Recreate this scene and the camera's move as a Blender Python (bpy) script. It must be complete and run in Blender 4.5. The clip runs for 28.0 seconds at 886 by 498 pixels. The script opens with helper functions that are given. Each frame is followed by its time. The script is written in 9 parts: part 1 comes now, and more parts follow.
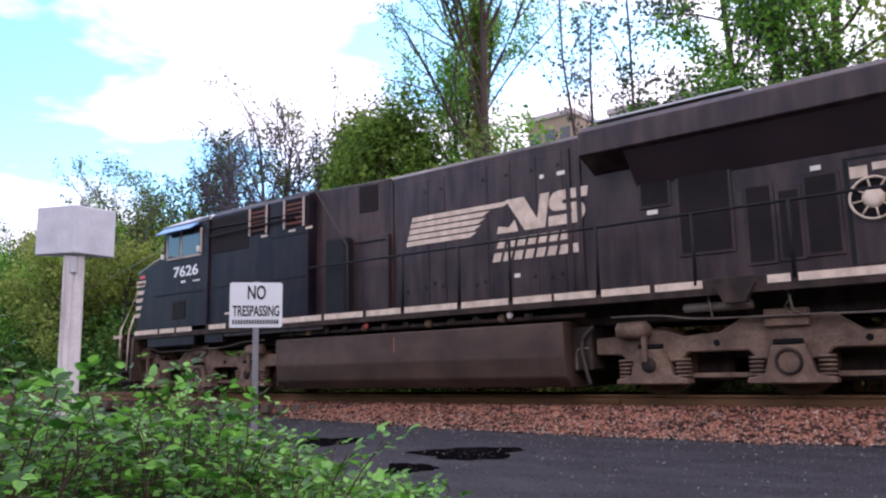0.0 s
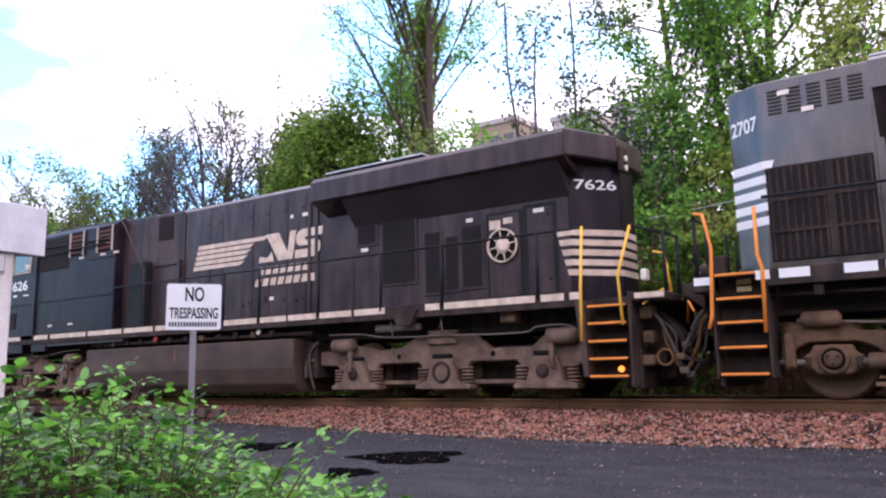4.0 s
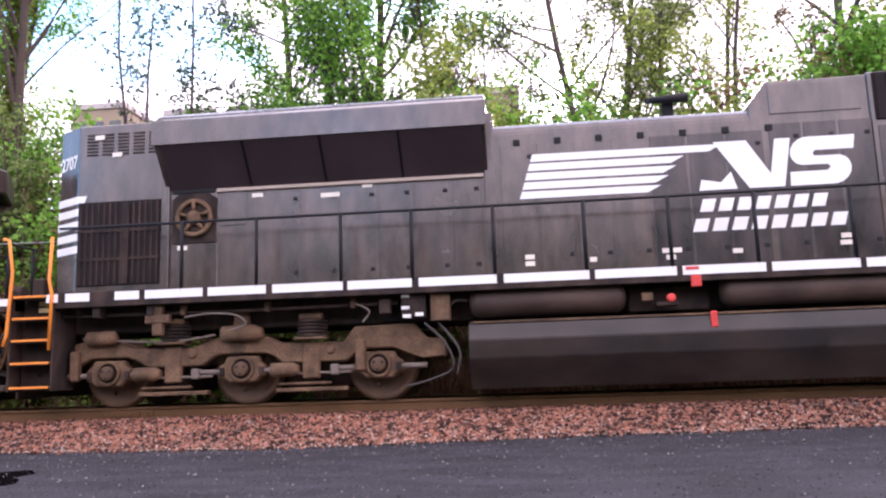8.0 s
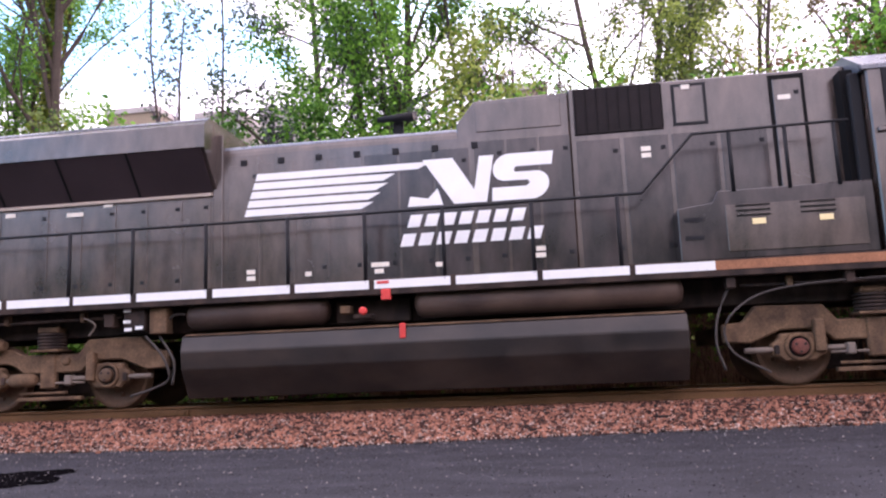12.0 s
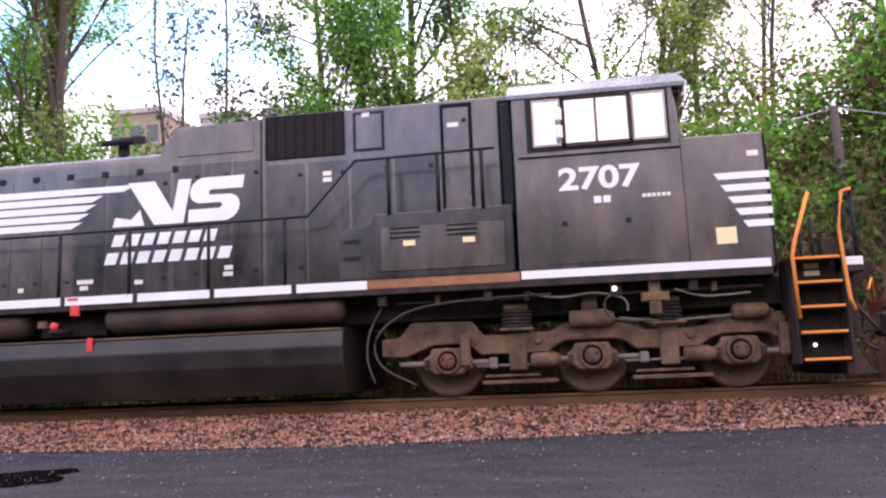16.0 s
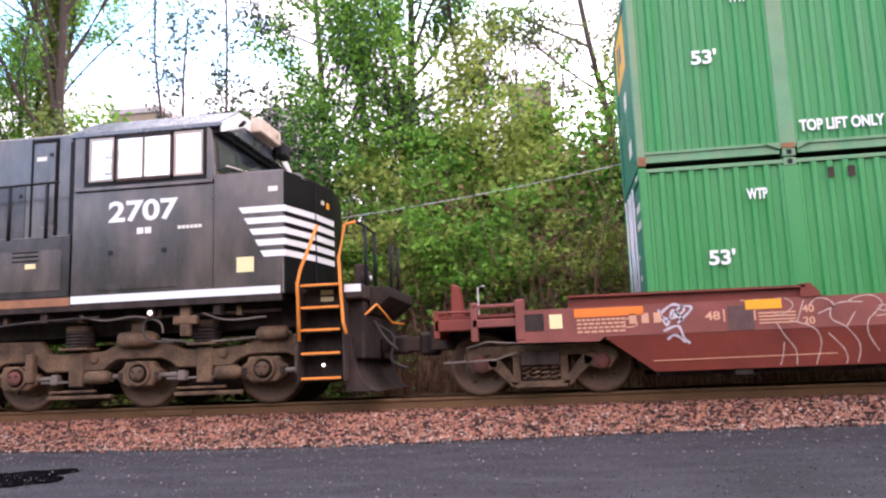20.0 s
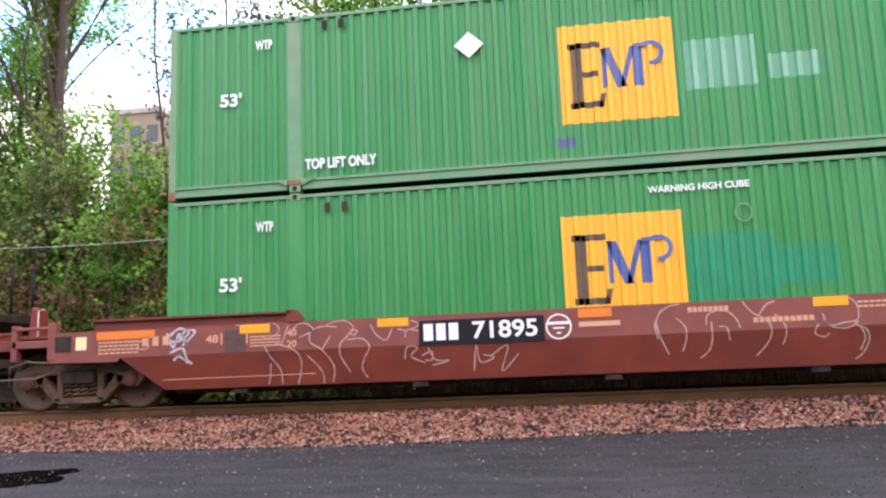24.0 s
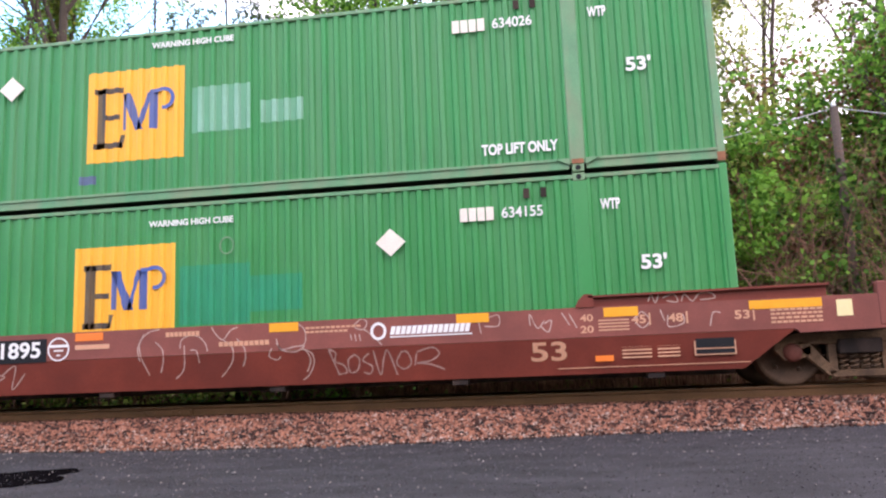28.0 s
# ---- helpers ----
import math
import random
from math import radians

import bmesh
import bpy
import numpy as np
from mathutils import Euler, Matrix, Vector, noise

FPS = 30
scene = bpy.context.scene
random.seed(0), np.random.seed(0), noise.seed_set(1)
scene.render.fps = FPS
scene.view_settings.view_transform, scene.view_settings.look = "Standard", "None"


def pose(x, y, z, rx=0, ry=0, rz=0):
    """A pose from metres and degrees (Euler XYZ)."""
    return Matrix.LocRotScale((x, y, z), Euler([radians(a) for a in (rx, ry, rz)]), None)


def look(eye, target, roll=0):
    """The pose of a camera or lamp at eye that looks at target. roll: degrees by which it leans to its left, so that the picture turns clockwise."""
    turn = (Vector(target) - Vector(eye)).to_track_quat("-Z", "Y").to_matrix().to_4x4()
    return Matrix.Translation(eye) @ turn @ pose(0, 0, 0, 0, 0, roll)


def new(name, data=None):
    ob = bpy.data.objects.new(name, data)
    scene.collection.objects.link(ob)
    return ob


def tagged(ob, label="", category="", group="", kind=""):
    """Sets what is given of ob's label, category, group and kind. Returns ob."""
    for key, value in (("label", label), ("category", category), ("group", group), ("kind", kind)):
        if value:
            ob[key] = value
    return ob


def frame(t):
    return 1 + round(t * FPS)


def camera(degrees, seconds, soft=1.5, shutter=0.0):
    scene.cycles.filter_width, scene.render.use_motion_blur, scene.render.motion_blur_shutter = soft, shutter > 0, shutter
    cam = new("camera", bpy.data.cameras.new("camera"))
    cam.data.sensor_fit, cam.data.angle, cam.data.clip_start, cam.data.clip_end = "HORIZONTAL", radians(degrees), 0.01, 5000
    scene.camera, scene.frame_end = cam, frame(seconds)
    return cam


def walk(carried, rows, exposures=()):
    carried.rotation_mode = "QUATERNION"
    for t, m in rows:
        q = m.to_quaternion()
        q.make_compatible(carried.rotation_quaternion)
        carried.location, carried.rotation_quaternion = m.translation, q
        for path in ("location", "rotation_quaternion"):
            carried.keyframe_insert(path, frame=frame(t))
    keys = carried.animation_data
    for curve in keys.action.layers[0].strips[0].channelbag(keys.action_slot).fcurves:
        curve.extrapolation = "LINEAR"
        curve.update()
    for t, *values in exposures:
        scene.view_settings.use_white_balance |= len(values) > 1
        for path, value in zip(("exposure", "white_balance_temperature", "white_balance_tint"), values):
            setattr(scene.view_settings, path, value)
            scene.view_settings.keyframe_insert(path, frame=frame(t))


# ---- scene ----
# ---------------------------------------------------------------- camera
EYE = (0.0, 0.0, 0.92)                 # over the pavement, x along the track, y towards it
TURNS = [  # seconds, yaw, pitch, roll
    (0, 38.68, 8.94, 1.19), (0.5, 38.22, 8.94, 1.31), (1, 37.93, 8.98, 1.36), (1.5, 37.86, 9.0, 1.37),
    (2, 37.89, 9.01, 1.36), (2.5, 38.1, 9.04, 1.38), (3.2, 37.2, 9.09, 1.26), (3.9, 34.9, 9.13, 1.1), (4.5, 31.48, 9.16, 0.98),
    (5, 27.97, 9.12, 1.11), (5.5, 24.53, 9.08, 1.26), (6, 20.33, 8.99, 1.4), (6.5, 16.49, 8.92, 1.45),
    (7, 12.52, 8.86, 1.49), (7.5, 8.64, 8.81, 1.64), (8, 6.01, 8.76, 1.91), (8.5, 6.85, 8.78, 2.15), (9, 7.42, 8.8, 2.36),
    (9.5, 7.74, 8.78, 2.39), (10, 7.96, 8.75, 2.4), (11, 8.1, 8.72, 2.35), (12, 8.3, 8.7, 2.29), (13.2, 8.45, 8.705, 2.26), (14.5, 8.55, 8.71, 2.23),
    (16, 8.55, 8.71, 2.23), (28, 8.55, 8.71, 2.23)]
cam = camera(59.3, 28.0, soft=2.2)
walk(cam, [(t, pose(*EYE, 90 + p, r, y)) for t, y, p, r in TURNS],
     exposures=[(0, 1.02, 6100, 28), (2.5, 1.12, 6120, 29), (4.5, 1.5, 6150, 33), (6, 1.82, 6300, 35), (7.2, 1.9, 6350, 35), (8, 1.8, 6350, 35), (10, 1.64, 6330, 35), (16, 1.62, 6330, 35), (17, 1.66, 6330, 34), (20, 1.87, 6430, 30), (24, 1.81, 6520, 27), (28, 1.77, 6520, 27)])

RAIL_Z = 0.488     # rail head over the pavement
TRACK_Y = 12.57    # the track's middle
# how far the train's own zero point stands along the track
TRAVEL = [(0, 27.48), (0.5, 26.895), (1, 26.3), (1.5, 25.7), (2, 25.1), (2.5, 24.505), (3.2, 23.665), (3.9, 22.82), (4.5, 22.095),
          (5, 21.505), (5.5, 20.912), (6, 20.312), (6.5, 19.71), (7, 19.12), (7.5, 18.545), (8, 17.97), (8.5, 17.39), (9, 16.79),
          (9.5, 16.18), (10, 15.567), (10.5, 14.957), (11, 14.358), (11.5, 13.765), (12, 13.17), (12.5, 12.572), (13.2, 11.73),
          (13.9, 10.88), (14.5, 10.152), (15, 9.548), (15.5, 8.918), (16, 8.22), (16.5, 7.415), (17, 6.562), (17.5, 5.692),
          (18, 4.812), (18.5, 3.925), (19, 3.04), (19.5, 2.155), (20, 1.271), (20.5, 0.395), (21, -0.482), (21.5, -1.372),
          (22.2, -2.64), (22.9, -3.93), (23.5, -5.05), (24, -5.983), (24.5, -6.925), (25, -7.871), (25.5, -8.822), (26, -9.776),
          (26.5, -10.733), (27, -11.696), (27.5, -12.668), (28, -13.651)]


def travel(t):
    return float(np.interp(t, [a for a, b in TRAVEL], [b for a, b in TRAVEL]))


# ---------------------------------------------------------------- light
SUN_ELEV, SUN_AZ = 18.0, 10.0     # low behind the trees, azimuth from +y towards +x
world = bpy.data.worlds.new("sky")
scene.world = world
world.use_nodes = True
wn, wl = world.node_tree.nodes, world.node_tree.links
wn.clear()
w_out, w_bg = wn.new("ShaderNodeOutputWorld"), wn.new("ShaderNodeBackground")
w_sky, w_co = wn.new("ShaderNodeTexSky"), wn.new("ShaderNodeTexCoord")
w_sky.sky_type, w_sky.sun_disc = "NISHITA", False
w_sky.sun_elevation, w_sky.sun_rotation = radians(SUN_ELEV), radians(SUN_AZ)
w_map, w_noise, w_ramp, w_mix, w_gain = (wn.new("ShaderNodeMapping"), wn.new("ShaderNodeTexNoise"), wn.new("ShaderNodeValToRGB"),
                                         wn.new("ShaderNodeMix"), wn.new("ShaderNodeVectorMath"))
w_map.inputs["Scale"].default_value = (1.4, 1.4, 4.0)
w_noise.inputs["Scale"].default_value, w_noise.inputs["Detail"].default_value = 2.1, 5.0
w_ramp.color_ramp.elements[0].position, w_ramp.color_ramp.elements[1].position = 0.29, 0.40
w_gain.operation = "MULTIPLY"
w_gain.inputs[1].default_value = (0.17, 0.25, 0.27)
w_mix.data_type = "RGBA"
w_mix.inputs["B"].default_value = (1.0, 0.99, 1.02, 1)
wl.new(w_co.outputs["Generated"], w_map.inputs["Vector"])
wl.new(w_map.outputs["Vector"], w_noise.inputs["Vector"])
w_sep, w_add = wn.new("ShaderNodeSeparateXYZ"), wn.new("ShaderNodeMath")      # the cloud closes towards +x
w_add.operation = "MULTIPLY_ADD"
w_add.inputs[1].default_value = 0.22
wl.new(w_co.outputs["Generated"], w_sep.inputs[0])
wl.new(w_sep.outputs["X"], w_add.inputs[0])
wl.new(w_noise.outputs["Fac"], w_add.inputs[2])
wl.new(w_add.outputs[0], w_ramp.inputs["Fac"])
wl.new(w_sky.outputs["Color"], w_gain.inputs[0])
wl.new(w_ramp.outputs["Color"], w_mix.inputs["Factor"])
wl.new(w_gain.outputs["Vector"], w_mix.inputs["A"])
wl.new(w_mix.outputs["Result"], w_bg.inputs["Color"])
w_bg.inputs["Strength"].default_value = 1.0
wl.new(w_bg.outputs["Background"], w_out.inputs["Surface"])

sun = new("sun", bpy.data.lights.new("sun", "SUN"))
sun.data.energy, sun.data.angle, sun.data.color = 1.2, radians(14), (1.0, 0.87, 0.72)
e, a = radians(SUN_ELEV), radians(SUN_AZ)
sun.matrix_basis = look((0, 0, 30), (-math.sin(a) * math.cos(e), -math.cos(a) * math.cos(e), 30 - math.sin(e)))


# ---------------------------------------------------------------- materials
def shade(name, col, rough=0.6, metal=0.0, var=0.25, scale=3.0, fine=40.0, bump=0.15, dust=None, dust_amt=0.4, dust_scale=(1.5, 1.5, 0.5),
          spec=0.4, island=0.0, trans=0.0, coat=0.0, objrand=0.0, emit=0.0):
    """A surface: a base colour that varies at two scales, dust or rust over it, and a fine relief."""
    m = bpy.data.materials.new(name)
    m.use_nodes = True
    n, l = m.node_tree.nodes, m.node_tree.links
    b = n["Principled BSDF"]
    co = n.new("ShaderNodeTexCoord")
    n1, n2 = n.new("ShaderNodeTexNoise"), n.new("ShaderNodeTexNoise")
    n1.inputs["Scale"].default_value, n1.inputs["Detail"].default_value = scale, 5
    n2.inputs["Scale"].default_value, n2.inputs["Detail"].default_value = fine, 3
    for q in (n1, n2):
        l.new(co.outputs["Object"], q.inputs["Vector"])
    add = n.new("ShaderNodeMath")
    add.operation = "ADD"
    l.new(n1.outputs["Fac"], add.inputs[0])
    l.new(n2.outputs["Fac"], add.inputs[1])
    last = add.outputs[0]
    if island or objrand:
        src = n.new("ShaderNodeNewGeometry").outputs["Random Per Island"] if island else n.new("ShaderNodeObjectInfo").outputs["Random"]
        mul = n.new("ShaderNodeMath")
        mul.operation = "MULTIPLY_ADD"
        mul.inputs[1].default_value, mul.inputs[2].default_value = island or objrand, -0.5 * (island or objrand)
        l.new(src, mul.inputs[0])
        more = n.new("ShaderNodeMath")
        more.operation = "ADD"
        l.new(last, more.inputs[0])
        l.new(mul.outputs[0], more.inputs[1])
        last = more.outputs[0]
    rg = n.new("ShaderNodeMapRange")
    rg.inputs["From Min"].default_value, rg.inputs["From Max"].default_value = 0.6, 1.4
    l.new(last, rg.inputs["Value"])
    mix = n.new("ShaderNodeMix")
    mix.data_type = "RGBA"
    mix.inputs["A"].default_value = (*[c * (1 - var) for c in col[:3]], 1)
    hi = col[3:] if len(col) == 6 else [min(1, c * (1 + var)) for c in col]
    mix.inputs["B"].default_value = (*hi, 1)
    l.new(rg.outputs["Result"], mix.inputs["Factor"])
    out = mix.outputs["Result"]
    if dust:
        mp, n3, rp, m2 = n.new("ShaderNodeMapping"), n.new("ShaderNodeTexNoise"), n.new("ShaderNodeValToRGB"), n.new("ShaderNodeMix")
        mp.inputs["Scale"].default_value = dust_scale
        n3.inputs["Scale"].default_value, n3.inputs["Detail"].default_value = 2.0, 6
        rp.color_ramp.elements[0].position, rp.color_ramp.elements[1].position = 0.38, 0.68
        rp.color_ramp.elements[1].color = (dust_amt, dust_amt, dust_amt, 1)
        m2.data_type = "RGBA"
        m2.inputs["B"].default_value = (*dust, 1)
        l.new(co.outputs["Object"], mp.inputs["Vector"])
        l.new(mp.outputs["Vector"], n3.inputs["Vector"])
        l.new(n3.outputs["Fac"], rp.inputs["Fac"])
        l.new(rp.outputs["Color"], m2.inputs["Factor"])
        l.new(out, m2.inputs["A"])
        out = m2.outputs["Result"]
    l.new(out, b.inputs["Base Color"])
    b.inputs["Metallic"].default_value, b.inputs["Specular IOR Level"].default_value = metal, spec
    rr = n.new("ShaderNodeMapRange")
    rr.inputs["To Min"].default_value, rr.inputs["To Max"].default_value = max(0.03, rough - 0.12), min(1, rough + 0.12)
    l.new(n1.outputs["Fac"], rr.inputs["Value"])
    l.new(rr.outputs["Result"], b.inputs["Roughness"])
    if coat:
        b.inputs["Coat Weight"].default_value, b.inputs["Coat Roughness"].default_value = coat, 0.12
    if bump:
        bp = n.new("ShaderNodeBump")
        bp.inputs["Strength"].default_value, bp.inputs["Distance"].default_value = bump, 0.01
        l.new(n2.outputs["Fac"], bp.inputs["Height"])
        l.new(bp.outputs["Normal"], b.inputs["Normal"])
    if trans:
        tr, ms = n.new("ShaderNodeBsdfTranslucent"), n.new("ShaderNodeMixShader")
        ms.inputs["Fac"].default_value = trans
        l.new(out, tr.inputs["Color"])
        l.new(b.outputs["BSDF"], ms.inputs[1])
        l.new(tr.outputs["BSDF"], ms.inputs[2])
        l.new(ms.outputs["Shader"], n["Material Output"].inputs["Surface"])
    if emit:
        b.inputs["Emission Color"].default_value = (*col[:3], 1)
        b.inputs["Emission Strength"].default_value = emit
    return m


M_BLACK = shade("black_paint", (0.034, 0.0245, 0.0205), 0.23, var=0.4, scale=1.2, dust=(0.24, 0.165, 0.135), dust_amt=0.3, dust_scale=(1.5, 1.5, 0.6), bump=0.03, spec=0.78)
M_NAVY = shade("older_black_paint", (0.023, 0.0142, 0.0175), 0.38, var=0.4, dust=(0.12, 0.074, 0.065), dust_amt=0.42, dust_scale=(2.0, 2.0, 0.4), bump=0.05, spec=0.26)
M_DARKERBLACK = shade("darker_black_paint", (0.017, 0.0145, 0.0155), 0.22, var=0.4, scale=1.2, dust=(0.15, 0.11, 0.1), dust_amt=0.3, dust_scale=(1.5, 1.5, 0.6), bump=0.03, spec=0.5)
M_CABNAVY = shade("dark_navy_cab_paint", (0.0095, 0.0062, 0.012), 0.42, var=0.6, dust=(0.06, 0.04, 0.042), dust_amt=0.3, dust_scale=(2.0, 2.0, 0.4), bump=0.05, spec=0.15)
M_VISOR = shade("light_blue_visor", (0.16, 0.34, 0.62), 0.35, var=0.12, bump=0.02, spec=0.6)
M_POST = shade("dull_grey_channel_steel", (0.2, 0.2, 0.215), 0.55, 0.4, var=0.25, bump=0.08)
M_SMUDGE = shade("painted_out_smudge", (0.1, 0.05, 0.042), 0.7, var=0.35, scale=5, bump=0.0)
M_TAGD = shade("faded_spray_paint", (0.34, 0.2, 0.165), 0.7, var=0.4, scale=6, bump=0.0)
M_TRUCKL = shade("pale_dusty_cast_steel", (0.19, 0.125, 0.088), 0.85, var=0.4, dust=(0.05, 0.033, 0.026), dust_amt=0.65, dust_scale=(2, 2, 2), bump=0.3, spec=0.2)
M_TAGW = shade("white_and_grey_spray", (0.46, 0.42, 0.44), 0.7, var=0.35, scale=9, bump=0.0)
M_SCREEN = shade("intake_screen", (0.042, 0.028, 0.031), 0.8, var=0.4, scale=1.0, fine=160, bump=0.5, spec=0.2)
M_DARK = shade("dark_recess", (0.005, 0.0045, 0.005), 0.85, var=0.4, bump=0.1, spec=0.2)
M_GRILLE = shade("dark_mesh_screen", (0.016, 0.0118, 0.0122), 0.8, var=0.5, fine=160, bump=0.5, spec=0.2)
M_TRUCK = shade("dusty_cast_steel", (0.165, 0.1, 0.058), 0.85, var=0.5, dust=(0.036, 0.023, 0.018), dust_amt=0.65, dust_scale=(2, 2, 2), bump=0.3, spec=0.2)
M_UNDER = shade("grimy_underframe", (0.023, 0.0165, 0.0145), 0.85, var=0.5, dust=(0.11, 0.068, 0.05), dust_amt=0.45, dust_scale=(2, 2, 1), bump=0.2, spec=0.25)
M_TANK = shade("dusty_fuel_tank", (0.05, 0.03, 0.0225), 0.6, var=0.3, dust=(0.13, 0.082, 0.057), dust_amt=0.5, dust_scale=(0.7, 1, 1), bump=0.08, spec=0.3)
M_TANKB = shade("black_fuel_tank", (0.015, 0.0118, 0.0108), 0.45, var=0.35, dust=(0.075, 0.052, 0.04), dust_amt=0.45, dust_scale=(0.6, 1, 1), bump=0.08)
M_WHEEL = shade("brown_wheel_steel", (0.1, 0.058, 0.034), 0.65, 0.1, var=0.35, bump=0.15, spec=0.3)
M_WHITE = shade("white_paint", (0.78, 0.77, 0.75), 0.5, var=0.06, dust=(0.55, 0.5, 0.45), dust_amt=0.15, bump=0.03)
M_CREAM = shade("aged_cream_paint", (0.68, 0.54, 0.42), 0.55, var=0.14, dust=(0.3, 0.2, 0.13), dust_amt=0.55, dust_scale=(3, 1, 2), bump=0.05)
M_ORANGE = shade("orange_safety_paint", (0.75, 0.24, 0.03), 0.5, var=0.12, bump=0.05)
M_YELLOW = shade("yellow_safety_paint", (0.8, 0.45, 0.05), 0.5, var=0.12, bump=0.05)
M_AMBER = shade("amber_reflector", (0.85, 0.36, 0.02), 0.35, var=0.08, bump=0.02)
M_REFL = shade("orange_reflector", (0.85, 0.2, 0.03), 0.35, var=0.08, bump=0.02)
M_RED = shade("red_paint", (0.6, 0.05, 0.04), 0.5, var=0.15, bump=0.03)
M_RUSTB = shade("rust_bare_sill", (0.28, 0.12, 0.06), 0.85, var=0.4, bump=0.2)
M_PLACARD = shade("pale_yellow_placard", (0.82, 0.66, 0.34), 0.5, var=0.06, bump=0.0)
M_LABEL = shade("pale_label", (0.75, 0.68, 0.58), 0.5, var=0.15, bump=0.0)
M_GLASS = shade("cab_window_glass", (0.025, 0.03, 0.038), 0.05, var=0.05, bump=0.0, spec=0.6)
# pale metallic colour stands in for the bright sky mirrored in the glass
M_PALEGLASS = shade("sky_painted_cab_glass", (0.55, 0.56, 0.57), 0.05, 0.6, var=0.06, bump=0.0, spec=1.0)
# blue of the reflected sky is mixed into this roof colour
M_ROOF = shade("weathered_sky_tinted_roof_paint", (0.05, 0.062, 0.085), 0.28, var=0.3, dust=(0.15, 0.16, 0.185), dust_amt=0.5, bump=0.04, spec=0.9)
M_DEEPBLACK = shade("deep_black_paint", (0.005, 0.0045, 0.005), 0.5, var=0.3, bump=0.03, spec=0.15)
M_CAPRED = shade("red_primed_cap", (0.15, 0.05, 0.036), 0.7, var=0.35, dust=(0.1, 0.07, 0.055), dust_amt=0.5, bump=0.1, spec=0.2)
M_FRAME = shade("tan_window_frame", (0.42, 0.33, 0.27), 0.5, var=0.15, bump=0.05)
M_STEEL = shade("galvanised_steel", (0.45, 0.45, 0.46), 0.5, 0.6, var=0.15, bump=0.08)
M_HOSE = shade("grey_hose", (0.06, 0.05, 0.045), 0.75, var=0.2, bump=0.1, spec=0.25)
M_PIPE = shade("dull_pipe", (0.17, 0.135, 0.11), 0.65, 0.0, var=0.2, bump=0.05, spec=0.3)
M_CAR = shade("oxide_red_car_paint", (0.2, 0.04, 0.024), 0.55, var=0.18, dust=(0.1, 0.024, 0.017), dust_amt=0.5, dust_scale=(0.6, 1, 0.6), bump=0.06, spec=0.3)
M_CARTOP = shade("faded_red_car_paint", (0.235, 0.07, 0.052), 0.6, var=0.2, dust=(0.12, 0.038, 0.03), dust_amt=0.5, dust_scale=(0.8, 1, 0.8), bump=0.06, spec=0.3)
M_GREEN = shade("green_container_paint", (0.022, 0.235, 0.058), 0.45, var=0.14, scale=0.8, dust=(0.085, 0.29, 0.11), dust_amt=0.4, dust_scale=(1.4, 1, 0.25), bump=0.04)
M_GREENW = shade("weathered_green_container_paint", (0.019, 0.235, 0.062), 0.5, var=0.16, scale=0.8, dust=(0.11, 0.27, 0.125), dust_amt=0.5, dust_scale=(5.0, 1, 0.12), bump=0.04)
M_GREENF = shade("faded_green_paint", (0.1, 0.27, 0.13), 0.5, var=0.2, dust=(0.3, 0.26, 0.17), dust_amt=0.4, dust_scale=(2, 1, 0.6), bump=0.05)
M_TEAL = shade("teal_container_end", (0.018, 0.17, 0.105), 0.5, var=0.2, dust=(0.05, 0.22, 0.14), dust_amt=0.4, bump=0.05)
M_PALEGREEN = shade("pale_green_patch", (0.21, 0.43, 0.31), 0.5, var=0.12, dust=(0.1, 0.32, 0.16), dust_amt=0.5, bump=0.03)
# the pale patch again, with the shade of the rib recesses in its colour
M_PALESHADED = shade("shaded_pale_green_patch", (0.11, 0.34, 0.2), 0.5, var=0.12, dust=(0.1, 0.32, 0.16), dust_amt=0.4, bump=0.03)
M_SEAGREEN = shade("fresh_green_patch", (0.006, 0.25, 0.115), 0.45, var=0.1, dust=(0.015, 0.24, 0.09), dust_amt=0.5, bump=0.03)
M_EMBLEM = shade("faded_black_emblem_paint", (0.05, 0.045, 0.045), 0.6, var=0.4, scale=2, dust=(0.3, 0.18, 0.05), dust_amt=0.4, dust_scale=(3, 3, 0.6), bump=0.0)
M_BLUEGREY = shade("scuffed_blue_paint", (0.1, 0.14, 0.24), 0.6, var=0.3, bump=0.0)
M_GOLD = shade("golden_yellow_paint", (0.85, 0.42, 0.03), 0.45, var=0.06, bump=0.03)
M_BLUE = shade("blue_paint", (0.05, 0.1, 0.33), 0.5, var=0.2, dust=(0.22, 0.2, 0.22), dust_amt=0.4, dust_scale=(3, 3, 0.6), bump=0.02)
M_INK = shade("black_lettering", (0.015, 0.015, 0.017), 0.6, var=0.2, bump=0.0, spec=0.15)
M_TAG = shade("white_spray_paint", (0.43, 0.29, 0.24), 0.7, var=0.3, scale=6, bump=0.0)
M_PINK = shade("faded_peach_lettering", (0.58, 0.3, 0.18), 0.6, var=0.15, bump=0.0)
M_RAIL = shade("rusty_rail_side", (0.13, 0.068, 0.031), 0.85, var=0.3, bump=0.15, spec=0.2)
M_RAILTOP = shade("worn_rail_head", (0.4, 0.36, 0.33), 0.3, 0.8, var=0.15, bump=0.02)
M_TIE = shade("weathered_timber_tie", (0.09, 0.065, 0.05), 0.9, var=0.35, bump=0.4)
M_STONE = shade("red_brown_ballast", (0.055, 0.022, 0.016, 0.31, 0.135, 0.086), 0.9, var=0.3, scale=1.2, fine=9, bump=0.3, island=1.5, spec=0.2)
